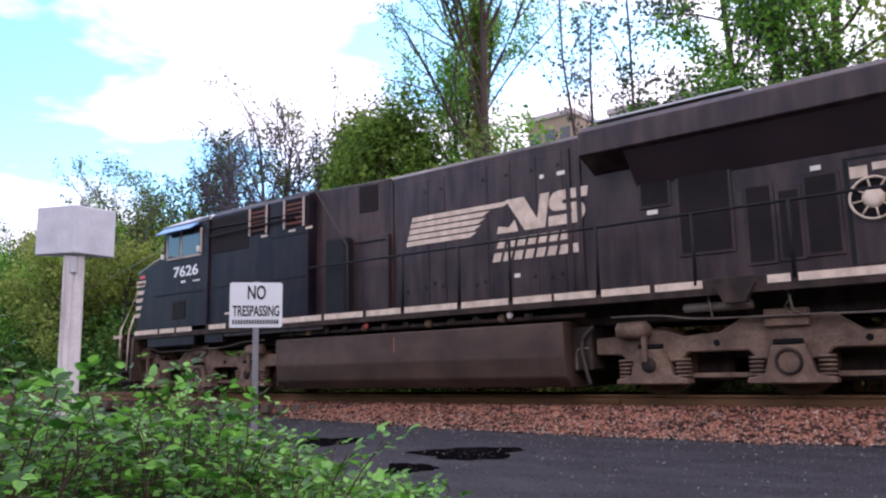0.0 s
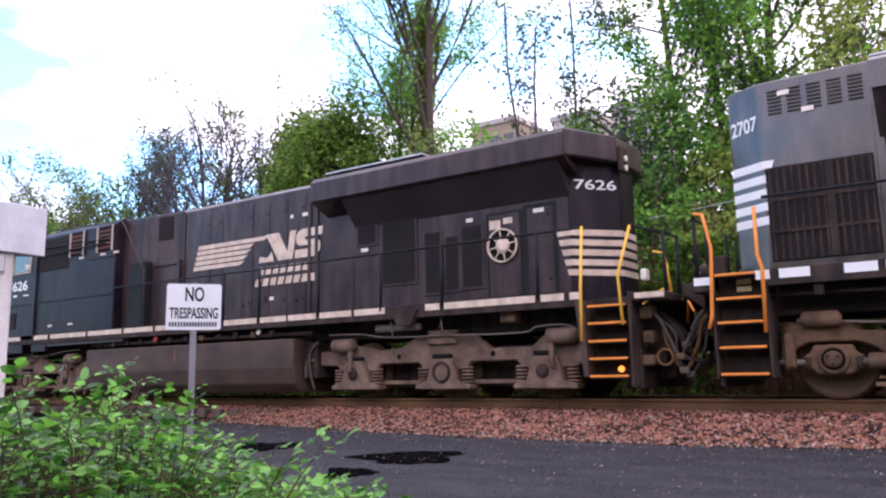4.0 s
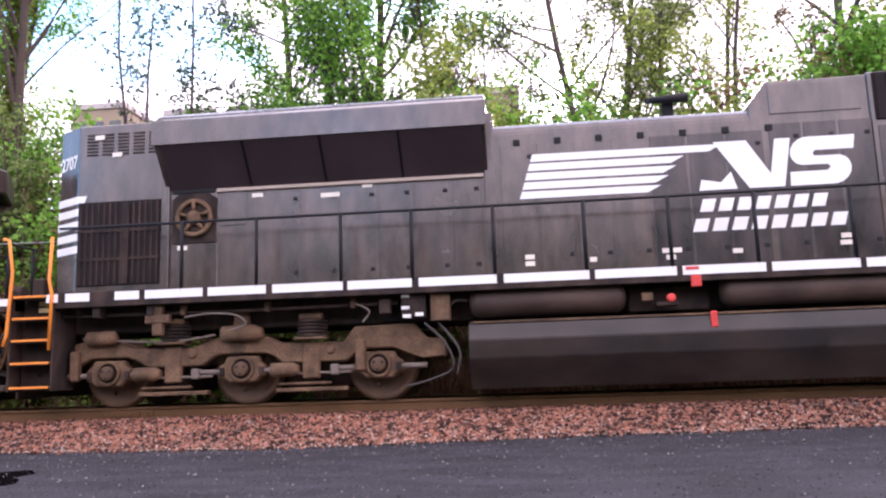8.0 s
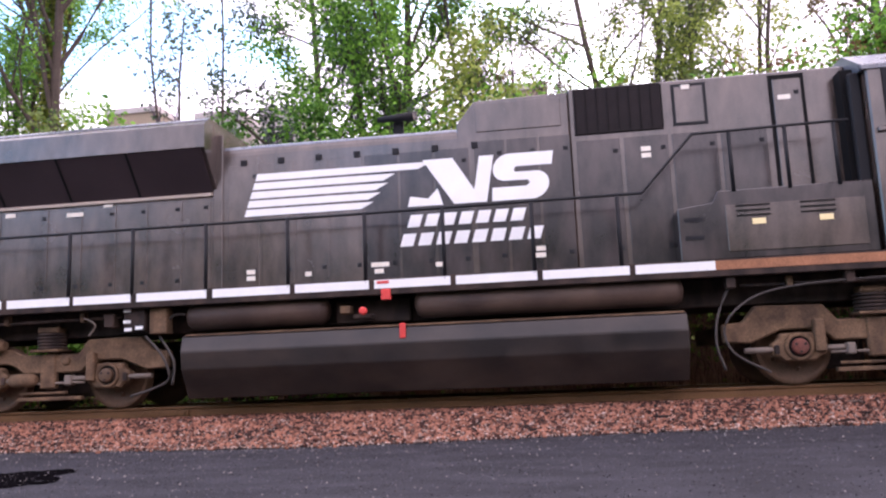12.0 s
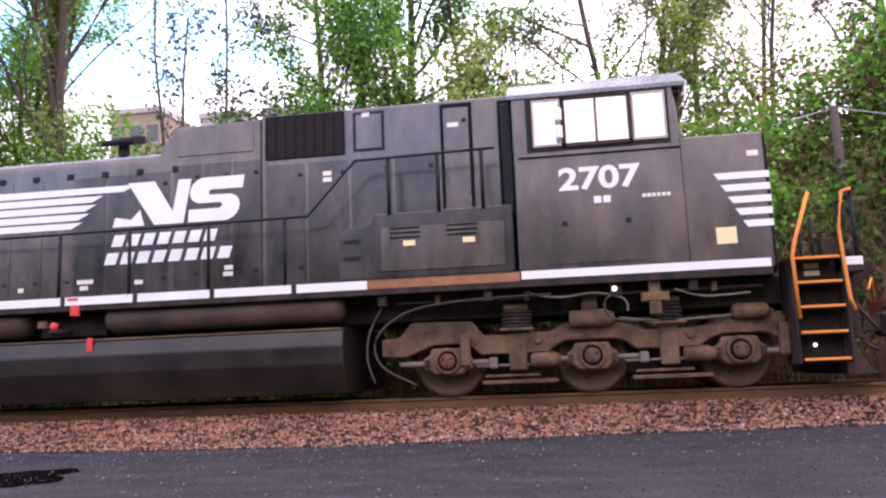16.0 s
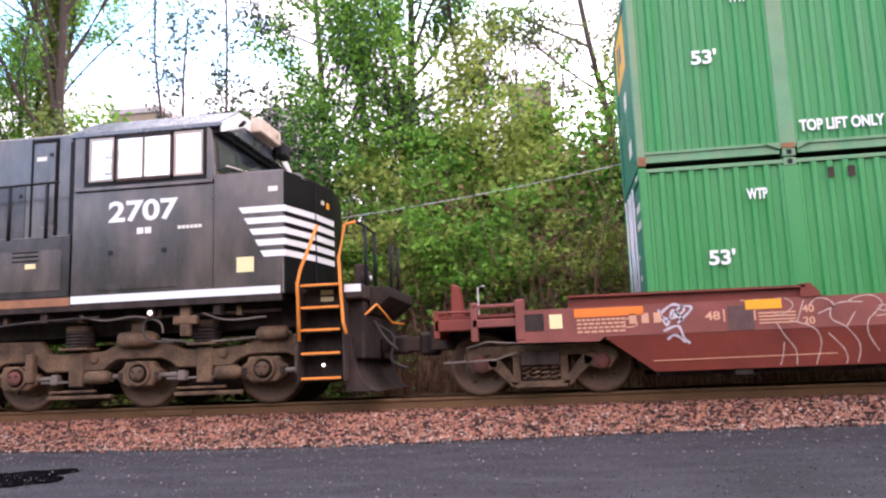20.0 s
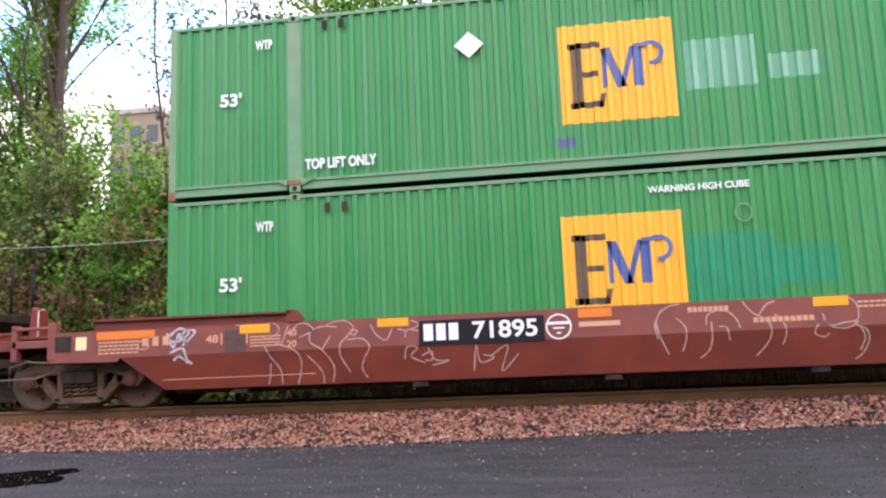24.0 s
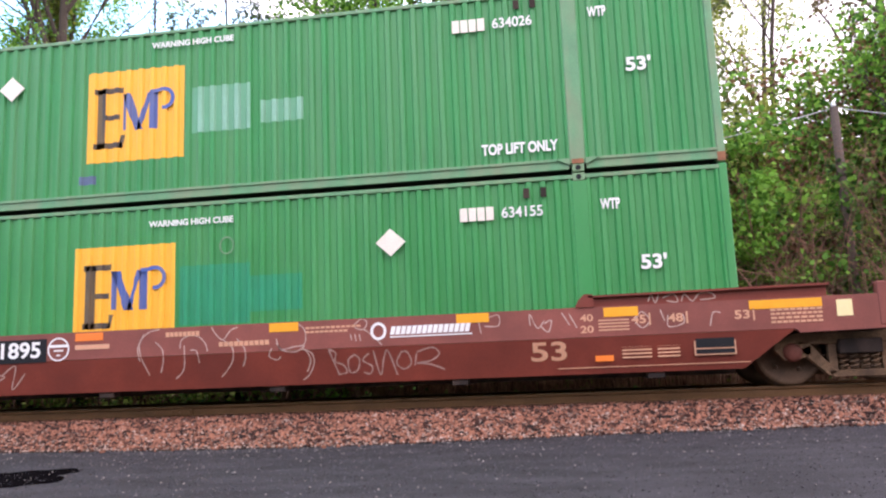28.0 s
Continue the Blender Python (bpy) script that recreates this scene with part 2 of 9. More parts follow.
M_PALESTONE = shade("pale_gravel", (0.1, 0.066, 0.052, 0.47, 0.34, 0.28), 0.9, var=0.3, scale=1.2, fine=9, bump=0.2, island=0.9, spec=0.2)
M_CHIP = shade("dark_splintered_wood", (0.02, 0.014, 0.012), 0.9, var=0.4, bump=0.4, spec=0.2)
M_BED = shade("ballast_bed", (0.09, 0.044, 0.033), 0.95, var=0.6, scale=2, fine=24, bump=1.0, spec=0.2)
M_ASPHALT = shade("worn_asphalt", (0.0125, 0.012, 0.0152, 0.034, 0.032, 0.0375), 0.72, var=0.55, scale=5.0, fine=70, bump=1.0, dust=(0.048, 0.0455, 0.053), dust_amt=0.65, dust_scale=(0.5, 1.2, 1), spec=0.2)
M_WET = shade("wet_dark_asphalt", (0.0035, 0.003, 0.0036), 0.9, var=0.7, fine=30, bump=0.8, spec=0.0)
M_AGG = shade("asphalt_aggregate", (0.008, 0.0075, 0.009, 0.115, 0.108, 0.12), 0.85, var=0.3, bump=0.1, island=1.3, spec=0.2)
M_GRIT = shade("pale_grit", (0.05, 0.044, 0.044, 0.24, 0.215, 0.2), 0.9, var=0.3, bump=0.2, island=1.3, spec=0.2)
M_SOIL = shade("leaf_litter_soil", (0.035, 0.024, 0.015), 0.95, var=0.5, scale=1.0, fine=14, bump=0.8, dust=(0.03, 0.045, 0.012), dust_amt=0.7, dust_scale=(0.5, 0.5, 0.5), spec=0.1)
M_BARK = shade("grey_brown_bark", (0.075, 0.055, 0.045), 0.9, var=0.4, scale=2, fine=25, bump=0.8)
M_GRASS = shade("dead_red_brown_grass", (0.13, 0.06, 0.036, 0.42, 0.24, 0.15), 0.9, scale=1, fine=8, bump=0.0, island=0.9, trans=0.3)
# brown twig with the bluish haze of lens flare mixed into its colour
M_TWIG = shade("haze_tinted_brown_twig", (0.085, 0.066, 0.098), 0.9, var=0.3, bump=0.3)
M_LEAF = shade("spring_green_leaf", (0.06, 0.2, 0.025, 0.25, 0.5, 0.07), 0.6, scale=0.5, fine=6, bump=0.0, island=0.8, trans=0.42, spec=0.2)
M_LEAFD = shade("deep_green_leaf", (0.028, 0.1, 0.02, 0.125, 0.275, 0.05), 0.6, scale=0.5, fine=6, bump=0.0, island=0.8, trans=0.38, spec=0.2)
M_LEAFM = shade("mid_green_leaf", (0.06, 0.14, 0.022, 0.24, 0.37, 0.06), 0.6, scale=0.5, fine=6, bump=0.0, island=0.9, trans=0.4, spec=0.2)
M_LEAFO = shade("olive_green_leaf", (0.05, 0.09, 0.025, 0.21, 0.27, 0.08), 0.6, scale=0.5, fine=6, bump=0.0, island=0.8, trans=0.4, spec=0.2)
M_LEAFY = shade("yellow_green_leaf", (0.18, 0.25, 0.04, 0.42, 0.5, 0.12), 0.6, scale=0.5, fine=6, bump=0.0, island=0.7, trans=0.5, spec=0.2)
M_LEAFB = shade("young_bronze_leaf", (0.065, 0.05, 0.03, 0.21, 0.17, 0.075), 0.6, scale=0.5, fine=6, bump=0.0, island=0.8, trans=0.4, spec=0.2)
M_DRY = shade("dry_brown_stem", (0.08, 0.038, 0.026, 0.27, 0.145, 0.095), 0.85, scale=1, fine=8, bump=0.0, island=0.8)
M_BUSH = shade("bright_bush_leaf", (0.028, 0.13, 0.014, 0.2, 0.5, 0.065), 0.36, scale=3, fine=30, bump=0.1, trans=0.4, objrand=1.3, spec=0.5)
M_BUSHJ = shade("bush_leaf_mass", (0.028, 0.13, 0.014, 0.2, 0.5, 0.065), 0.36, scale=3, fine=30, bump=0.1, trans=0.4, island=1.3, spec=0.5)
M_IVY = shade("ivy_and_moss_leaf", (0.09, 0.12, 0.02, 0.3, 0.34, 0.06), 0.6, scale=0.5, fine=6, bump=0.0, island=0.9, trans=0.4, spec=0.2)
M_DUSK = shade("dull_purple_green_leaf", (0.035, 0.06, 0.04, 0.11, 0.16, 0.09), 0.6, scale=0.5, fine=6, bump=0.0, island=0.8, trans=0.35, spec=0.2)
M_DEAD = shade("red_brown_dead_leaf", (0.09, 0.045, 0.025, 0.3, 0.17, 0.09), 0.7, scale=0.5, fine=6, bump=0.0, island=0.9, trans=0.35, spec=0.2)
M_STEM = shade("red_brown_stem", (0.065, 0.038, 0.024), 0.7, var=0.3, bump=0.1)
M_POSTW = shade("weathered_white_timber", (0.66, 0.62, 0.6), 0.75, var=0.15, scale=2, fine=30, dust=(0.3, 0.27, 0.25), dust_amt=0.55, dust_scale=(4, 4, 0.6), bump=0.2)
M_BOXW = shade("dull_white_sheet_metal", (0.62, 0.62, 0.66), 0.5, var=0.1, dust=(0.42, 0.42, 0.46), dust_amt=0.6, dust_scale=(2, 2, 2), bump=0.06)
M_SIGN = shade("white_sign_sheet", (0.66, 0.68, 0.7), 0.45, var=0.05, bump=0.02)
M_WALL = shade("pale_brick_facade", (0.26, 0.2, 0.14), 0.85, var=0.2, scale=0.5, fine=8, bump=0.3)
M_WALL2 = shade("grey_facade", (0.4, 0.36, 0.34), 0.85, var=0.2, scale=0.5, fine=8, bump=0.3)
M_LAMP = shade("lit_lamp", (1.0, 0.95, 0.8), 0.3, bump=0.0, emit=0.9)
M_LAMPO = shade("lit_step_lamp", (1.0, 0.3, 0.04), 0.3, bump=0.0, emit=0.9)


# ---------------------------------------------------------------- mesh tools
OFFSET = {}     # the place along the train at which a vehicle's own zero stands


def thing(name, label, category, group="", u=0.0, place=None):
    ob = new(name)
    ob.empty_display_size = 0.3
    OFFSET[ob.name] = u
    if place:
        ob.location = place
    return tagged(ob, label, category, group)


def shift_of(ob):
    while ob:
        if ob.name in OFFSET:
            return OFFSET[ob.name]
        ob = ob.parent
    return 0.0


def part(name, bm, mat, parent, label="", at=None, kind=""):
    """Links a bmesh as one mesh object under a thing or a part; at: its own zero, in the thing's space along the train."""
    me = bpy.data.meshes.new(name)
    off = Vector((shift_of(parent), 0, 0))
    own = Vector(at) if at else off
    bmesh.ops.translate(bm, verts=bm.verts, vec=-own)
    bm.to_mesh(me)
    bm.free()
    me.materials.append(mat)
    ob = new(name, me)
    ob.parent = parent
    ob.location = own - off
    if parent and parent.type == "MESH":
        ob.location = ob.location - parent.location
    return tagged(ob, label, kind=kind)


def B():
    return bmesh.new()


def box(bm, x0, x1, y0, y1, z0, z1, bevel=0.0):
    v = [bm.verts.new(p) for p in ((x0, y0, z0), (x1, y0, z0), (x1, y1, z0), (x0, y1, z0), (x0, y0, z1), (x1, y0, z1), (x1, y1, z1), (x0, y1, z1))]
    fs = [bm.faces.new([v[i] for i in q]) for q in ((3, 2, 1, 0), (4, 5, 6, 7), (0, 1, 5, 4), (1, 2, 6, 5), (2, 3, 7, 6), (3, 0, 4, 7))]
    if bevel:
        bmesh.ops.bevel(bm, geom=list({e for f in fs for e in f.edges}), offset=bevel, segments=1, affect="EDGES", profile=0.5)
    return bm


def prism(bm, poly, lo, hi, axis="y", bevel=0.0):
    """A polygon pushed along an axis. axis y: the polygon is (x, z); axis x: it is (y, z); axis z: it is (x, y)."""
    def at(p, d):
        return (p[0], d, p[1]) if axis == "y" else (d, p[0], p[1]) if axis == "x" else (p[0], p[1], d)
    a = [bm.verts.new(at(p, lo)) for p in poly]
    b = [bm.verts.new(at(p, hi)) for p in poly]
    fs = [bm.faces.new(a), bm.faces.new(b[::-1])]
    for i in range(len(poly)):
        j = (i + 1) % len(poly)
        fs.append(bm.faces.new((a[j], a[i], b[i], b[j])))
    bmesh.ops.recalc_face_normals(bm, faces=fs)
    if bevel:
        bmesh.ops.bevel(bm, geom=list({e for f in fs for e in f.edges}), offset=bevel, segments=1, affect="EDGES", profile=0.5)
    return bm


def tube(bm, pts, r, n=8, r2=None):
    """A round bar along a line of points."""
    pts = [Vector(p) for p in pts]
    rings = []
    for i, p in enumerate(pts):
        d = (pts[min(i + 1, len(pts) - 1)] - pts[max(i - 1, 0)]).normalized()
        up = Vector((0, 0, 1)) if abs(d.z) < 0.9 else Vector((1, 0, 0))
        s = d.cross(up).normalized()
        t = s.cross(d)
        rr = r if r2 is None else r + (r2 - r) * i / (len(pts) - 1)
        rings.append([bm.verts.new(p + rr * (math.cos(2 * math.pi * k / n) * s + math.sin(2 * math.pi * k / n) * t)) for k in range(n)])
    for a, b in zip(rings, rings[1:]):
        for k in range(n):
            f = bm.faces.new((a[k], a[(k + 1) % n], b[(k + 1) % n], b[k]))
            f.smooth = True
    bm.faces.new(rings[0][::-1])
    bm.faces.new(rings[-1])
    return bm


def lathe(bm, prof, centre, axis="y", n=20, cap=True):
    """Turns a profile of (along, radius) about an axis through centre."""
    c = Vector(centre)
    rings = []
    for d, r in prof:
        ring = []
        for k in range(n):
            a = 2 * math.pi * k / n
            q = (r * math.cos(a), d, r * math.sin(a)) if axis == "y" else (d, r * math.cos(a), r * math.sin(a)) if axis == "x" else (r * math.cos(a), r * math.sin(a), d)
            ring.append(bm.verts.new(c + Vector(q)))
        rings.append(ring)
    fs = []
    for a, b in zip(rings, rings[1:]):
        for k in range(n):
            f = bm.faces.new((a[k], a[(k + 1) % n], b[(k + 1) % n], b[k]))
            f.smooth = True
            fs.append(f)
    if cap:
        fs += [bm.faces.new(rings[0]), bm.faces.new(rings[-1])]
    else:
        for k in range(n):
            fs.append(bm.faces.new((rings[-1][k], rings[-1][(k + 1) % n], rings[0][(k + 1) % n], rings[0][k])))
    bmesh.ops.recalc_face_normals(bm, faces=fs)
    return bm


def arc(cx, cz, r, a0, a1, n=8):
    return [(cx + r * math.cos(radians(a0 + (a1 - a0) * i / n)), cz + r * math.sin(radians(a0 + (a1 - a0) * i / n))) for i in range(n + 1)]


def lettering(name, text, u, z, height, mat, parent, v, width=None, shear=0.0, bold=0.0, label=""):
    """Raised writing that faces -y; u, z: its lower left corner."""
    cu = bpy.data.curves.new(name, "FONT")
    cu.body, cu.shear, cu.offset = text, shear, bold
    tmp = new("tmp", cu)
    me = bpy.data.meshes.new_from_object(tmp.evaluated_get(bpy.context.evaluated_depsgraph_get()))
    bpy.data.objects.remove(tmp)
    bm = B()
    bm.from_mesh(me)
    bpy.data.meshes.remove(me)
    xs, ys = [w.co.x for w in bm.verts], [w.co.y for w in bm.verts]
    k = height / (max(ys) - min(ys))
    kx = width / (max(xs) - min(xs)) if width else k
    x0, y0 = min(xs), min(ys)
    for w in bm.verts:
        w.co = Vector((u + (w.co.x - x0) * kx, v, z + (w.co.y - y0) * k))
    ex = bmesh.ops.extrude_face_region(bm, geom=bm.faces[:])
    bmesh.ops.translate(bm, verts=[q for q in ex["geom"] if isinstance(q, bmesh.types.BMVert)], vec=(0, 0.004, 0))
    bmesh.ops.recalc_face_normals(bm, faces=bm.faces[:])
    for f in bm.faces:
        f.smooth = False
    return part(name, bm, mat, parent, label)


def plates(name, polys, mat, parent, v, label="", thick=0.006):
    """Thin flat shapes of (u, z) that lie on a side facing -y, each a part of its own."""
    for p in polys:
        ob = part(name, prism(B(), p, v - thick, v), mat, parent, label)
    return ob


def rect(u0, u1, z0, z1, lean=0.0):
    return [(u0, z0), (u1, z0), (u1 + lean, z1), (u0 + lean, z1)]


def bars(u0, u1, z0, z1, n, lean=0.0, fill=0.8):
    """A row of n leaning blocks in the place of a word."""
    w = (u1 - u0 - lean) / n
    return [rect(u0 + i * w, u0 + (i + fill) * w, z0, z1, lean) for i in range(n)]


def strokes(name, lines, mat, parent, v, r=0.014, label=""):
    """Painted lines of (u, z), each a ribbon of its own."""
    for ln in lines:
        bm = B()
        pts = [Vector(p) for p in ln]
        ring = []
        for i, p in enumerate(pts):
            d = pts[min(i + 1, len(pts) - 1)] - pts[max(i - 1, 0)]
            k = Vector((-d.y, d.x)).normalized() * r if d.length > 0 else Vector((r, 0))
            ring.append([bm.verts.new((q.x, w, q.y)) for w in (v - 0.004, v) for q in (p + k, p - k)])
        for a, b in zip(ring, ring[1:]):
            bm.faces.new((a[0], a[1], b[1], b[0])), bm.faces.new((a[2], b[2], b[3], a[3]))
            bm.faces.new((a[0], b[0], b[2], a[2])), bm.faces.new((a[1], a[3], b[3], b[1]))
        ob = part(name, bm, mat, parent, label)
    return ob


def soup(name, verts, faces, mat):
    me = bpy.data.meshes.new(name)
    verts = np.asarray(verts, np.float32).reshape(-1, 3)
    faces = np.asarray(faces, np.int32)
    k = faces.shape[1]
    me.vertices.add(len(verts))
    me.vertices.foreach_set("co", verts.ravel())
    me.loops.add(faces.size)
    me.loops.foreach_set("vertex_index", faces.ravel())
    me.polygons.add(len(faces))
    me.polygons.foreach_set("loop_start", np.arange(len(faces), dtype=np.int32) * k)
    me.update(calc_edges=True)
    me.materials.append(mat)
    return me


def stones(n, place, size, rng):
    """n rough stones of eight corners; place: their middles."""
    cube = np.array([(x, y, z) for z in (-1, 1) for y in (-1, 1) for x in (-1, 1)], float)
    face = np.array([(0, 2, 3, 1), (4, 5, 7, 6), (0, 1, 5, 4), (1, 3, 7, 5), (3, 2, 6, 7), (2, 0, 4, 6)])
    q = rng.normal(size=(n, 4))
    q /= np.linalg.norm(q, axis=1)[:, None]
    w, x, y, z = q.T
    R = np.stack([1 - 2 * (y * y + z * z), 2 * (x * y - z * w), 2 * (x * z + y * w), 2 * (x * y + z * w), 1 - 2 * (x * x + z * z), 2 * (y * z - x * w),
                  2 * (x * z - y * w), 2 * (y * z + x * w), 1 - 2 * (x * x + y * y)], -1).reshape(n, 3, 3)
    loc = cube[None] * rng.uniform(0.55, 1.0, (n, 8, 3)) * (size[:, None, None] * rng.uniform(0.35, 1.0, (n, 1, 3)))
    V = np.einsum("nij,nkj->nki", R, loc) + place[:, None]
    F = face[None] + 8 * np.arange(n)[:, None, None]
    return V.reshape(-1, 3), F.reshape(-1, 4)
# ---------------------------------------------------------------- ground, pavement, ballast, track
def toe(x):
    """Where the ballast ends on the pavement."""
    return float(np.interp(x, [-60, -30, -15, -11, -8, -5, -3, -1.5, 0.7, 4, 10, 60], [12.4, 12.2, 11.55, 10.7, 10.05, 9.75, 9.7, 9.95, 10.4, 10.8, 10.9, 10.9]))


def rise(f):
    """The rounded shoulder of the ballast, from its toe to its top."""
    return np.interp(f, [0, 0.12, 0.25, 0.5, 0.75, 1], [0, 0.15, 0.32, 0.62, 0.9, 1])


def height(x, y):
    """The ground: pavement at 0, the track bed, a ditch behind it and the wooded bank."""
    t, top = toe(x), RAIL_Z - 0.2
    if y < t:
        return -0.01
    if y < 11.6:
        return top * min(1.0, (y - t) / max(0.15, (11.45 - t)))
    if y < 14.0:
        return top
    lift = 0.35 * noise.noise((x * 0.15, y * 0.15, 3.0))
    if y < 15.6:
        return top - 0.25 * (y - 14.0)
    bank = min(1.0, (y - 15.6) / 9.0)
    far = max(0.0, min(1.0, (y - 26) / 30.0))
    return -0.1 + 3.6 * bank ** 1.2 + 6.0 * far + lift * min(1, (y - 15.6))


gx = np.concatenate([[-900, -500, -250, -120], np.arange(-70, 40.1, 1.0), [70, 130, 260, 500, 900]])
gy = np.concatenate([[-900, -400, -150, -60, -25, -10, -3, 2, 6, 8.5], np.arange(9.2, 12, 0.2), np.arange(12, 27, 0.6), [30, 36, 44, 54, 70, 110, 200, 400, 900]])
bm = B()
grid = [[bm.verts.new((x, y, height(x, y))) for x in gx] for y in gy]
for j in range(len(gy) - 1):
    for i in range(len(gx) - 1):
        bm.faces.new((grid[j][i], grid[j][i + 1], grid[j + 1][i + 1], grid[j + 1][i]))
ground = part("ground", bm, M_SOIL, None, "brown soil and leaf litter rising to a wooded bank behind the track", kind="structure")
bm = B()
edge = np.arange(-70, 40.1, 0.5)
rng = np.random.default_rng(5)
lo = [bm.verts.new((x, -40, 0)) for x in edge]
hi = [bm.verts.new((x, toe(x) + 0.12 + rng.normal() * 0.05, 0.002)) for x in edge]
for i in range(len(edge) - 1):
    bm.faces.new((lo[i], lo[i + 1], hi[i + 1], hi[i]))
pavement = part("pavement", bm, M_ASPHALT, None, "worn grey asphalt lane scattered with pale grit", kind="structure")
bm = B()
ys = [(f, rise(f)) for f in (0.0, 0.12, 0.25, 0.5, 0.75, 1.0)]
rows = []
for f, h in ys:
    rows.append([bm.verts.new((x, toe(x) + f * (11.55 - toe(x)), 0.006 + h * (RAIL_Z - 0.195))) for x in edge])
rows.append([bm.verts.new((x, 13.9, RAIL_Z - 0.19)) for x in edge])
rows.append([bm.verts.new((x, 14.6, 0.05)) for x in edge])
for a, b in zip(rows, rows[1:]):
    for i in range(len(edge) - 1):
        bm.faces.new((a[i], a[i + 1], b[i + 1], b[i]))
bed = part("ballast_bed", bm, M_BED, None, "bed of red-brown crushed stone ballast", kind="structure")

# loose stones of the shoulder
n = 62000
u = rng.random(n)
sx = np.where(rng.random(n) < 0.75, -16 + 22 * rng.random(n), -45 + 55 * rng.random(n))
tt = np.array([toe(x) for x in sx])
sy = tt - 0.25 * (rng.random(n) < 0.06) * rng.random(n) + (11.75 - tt) * u
sz = rise((sy - tt) / (11.55 - tt)) * (RAIL_Z - 0.195) + 0.012
size = 0.013 + 0.03 * rng.random(n) ** 1.4
spot = np.stack([sx, sy, sz], -1)
tagged(new("ballast_stones", soup("ballast_stones", *stones(48000, spot[:48000], size[:48000], rng), M_STONE)), "loose red and brown crushed stones beside the rail", "ballast", kind="stuff")
tagged(new("ballast_stones", soup("ballast_stones", *stones(8000, spot[48000:56000], size[48000:56000] * 0.8, rng), M_PALESTONE)), "loose pale crushed stones beside the rail", "ballast", kind="stuff")
tagged(new("ballast_stones", soup("ballast_stones", *stones(6000, spot[56000:], size[56000:], rng), M_CHIP)), "loose dark crushed stones beside the rail", "ballast", kind="stuff")
n = 9000
sx = -18 + 25 * rng.random(n)
tt = np.array([toe(x) for x in sx])
sy = tt - 0.06 + 0.5 * np.abs(rng.normal(size=n)) * (11.6 - tt) / 1.8
sz = rise((sy - tt) / (11.55 - tt)) * (RAIL_Z - 0.195) + 0.02
me = soup("gravel", *stones(n, np.stack([sx, sy, sz], -1), rng.uniform(0.008, 0.02, n), rng), M_PALESTONE)
tagged(new("gravel", me), "pale gravel along the foot of the ballast", "gravel", kind="stuff")
for k in range(26):
    x = -13 + 19 * rng.random()
    t0 = toe(x)
    y = t0 + 0.05 + (11.3 - t0) * rng.random() ** 1.6
    z = rise((y - t0) / (11.55 - t0)) * (RAIL_Z - 0.195) + 0.03
    q = prism(B(), [(-0.5, -0.1), (-0.1, -0.16), (0.5, -0.04), (0.42, 0.1), (-0.2, 0.15)], -0.3, 0.3, "z")
    bmesh.ops.scale(q, verts=q.verts, vec=(rng.uniform(0.1, 0.28), rng.uniform(0.1, 0.2), 0.035))
    ob = tagged(part("wood_chip", q, M_CHIP, None), "dark splinter of tie wood lying on the ballast", "wood chip", "splinters on the ballast")
    ob.matrix_basis = pose(x, y, z, 10, 0, rng.uniform(-60, 60))
n = 10000
sx, far = -18 + 25 * rng.random(n), rng.random(n)
tt = np.array([toe(x) for x in sx])
sy = tt + 0.1 - 5.5 * far ** 3.0
me = soup("grit", *stones(n, np.stack([sx, sy, np.full(n, 0.004)], -1), (0.0035 + 0.013 * rng.random(n) ** 2.6) * (1.25 - 0.5 * far), rng), M_GRIT)
tagged(new("grit", me), "pale grit and small stones strewn on the asphalt", "grit", kind="stuff")


n = 30000
ax, ay = rng.uniform(-16, 8, n), rng.uniform(4.6, 10.6, n)
keep = ay < np.array([toe(x) for x in ax])
pos = np.stack([ax, ay, np.full(n, 0.003)], -1)[keep]
me = soup("aggregate", *stones(len(pos), pos, rng.uniform(0.003, 0.0085, len(pos)), rng), M_AGG)
tagged(new("aggregate", me), "worn grey stones set in the asphalt", "gravel", kind="stuff")


def patch(x, y, rx, ry, turn, seed):
    r = random.Random(seed)
    ph = [r.random() * 6 for _ in range(3)]
    bm = B()
    ring = []
    for i in range(64):
        a = 2 * math.pi * i / 64
        k = 1 + 0.16 * math.sin(3 * a + ph[0]) + 0.1 * math.sin(5 * a + ph[1]) + 0.05 * math.sin(11 * a + ph[2]) + r.uniform(-0.03, 0.03)
        px, py = rx * k * math.cos(a), ry * k * math.sin(a)
        ring.append((px * math.cos(turn) - py * math.sin(turn), px * math.sin(turn) + py * math.cos(turn)))
    prism(bm, [(x + p, y + q) for p, q in ring], -0.01, 0.006, "z")
    return tagged(part("pothole", bm, M_WET, None), "dark wet pothole in the asphalt", "pothole", "potholes in the lane")


patch(-8.15, 7.48, 0.52, 0.7, radians(47), 1)
patch(-5.45, 7.25, 0.58, 0.68, radians(37), 2)
patch(-5.12, 5.84, 0.24, 0.42, radians(41), 3)

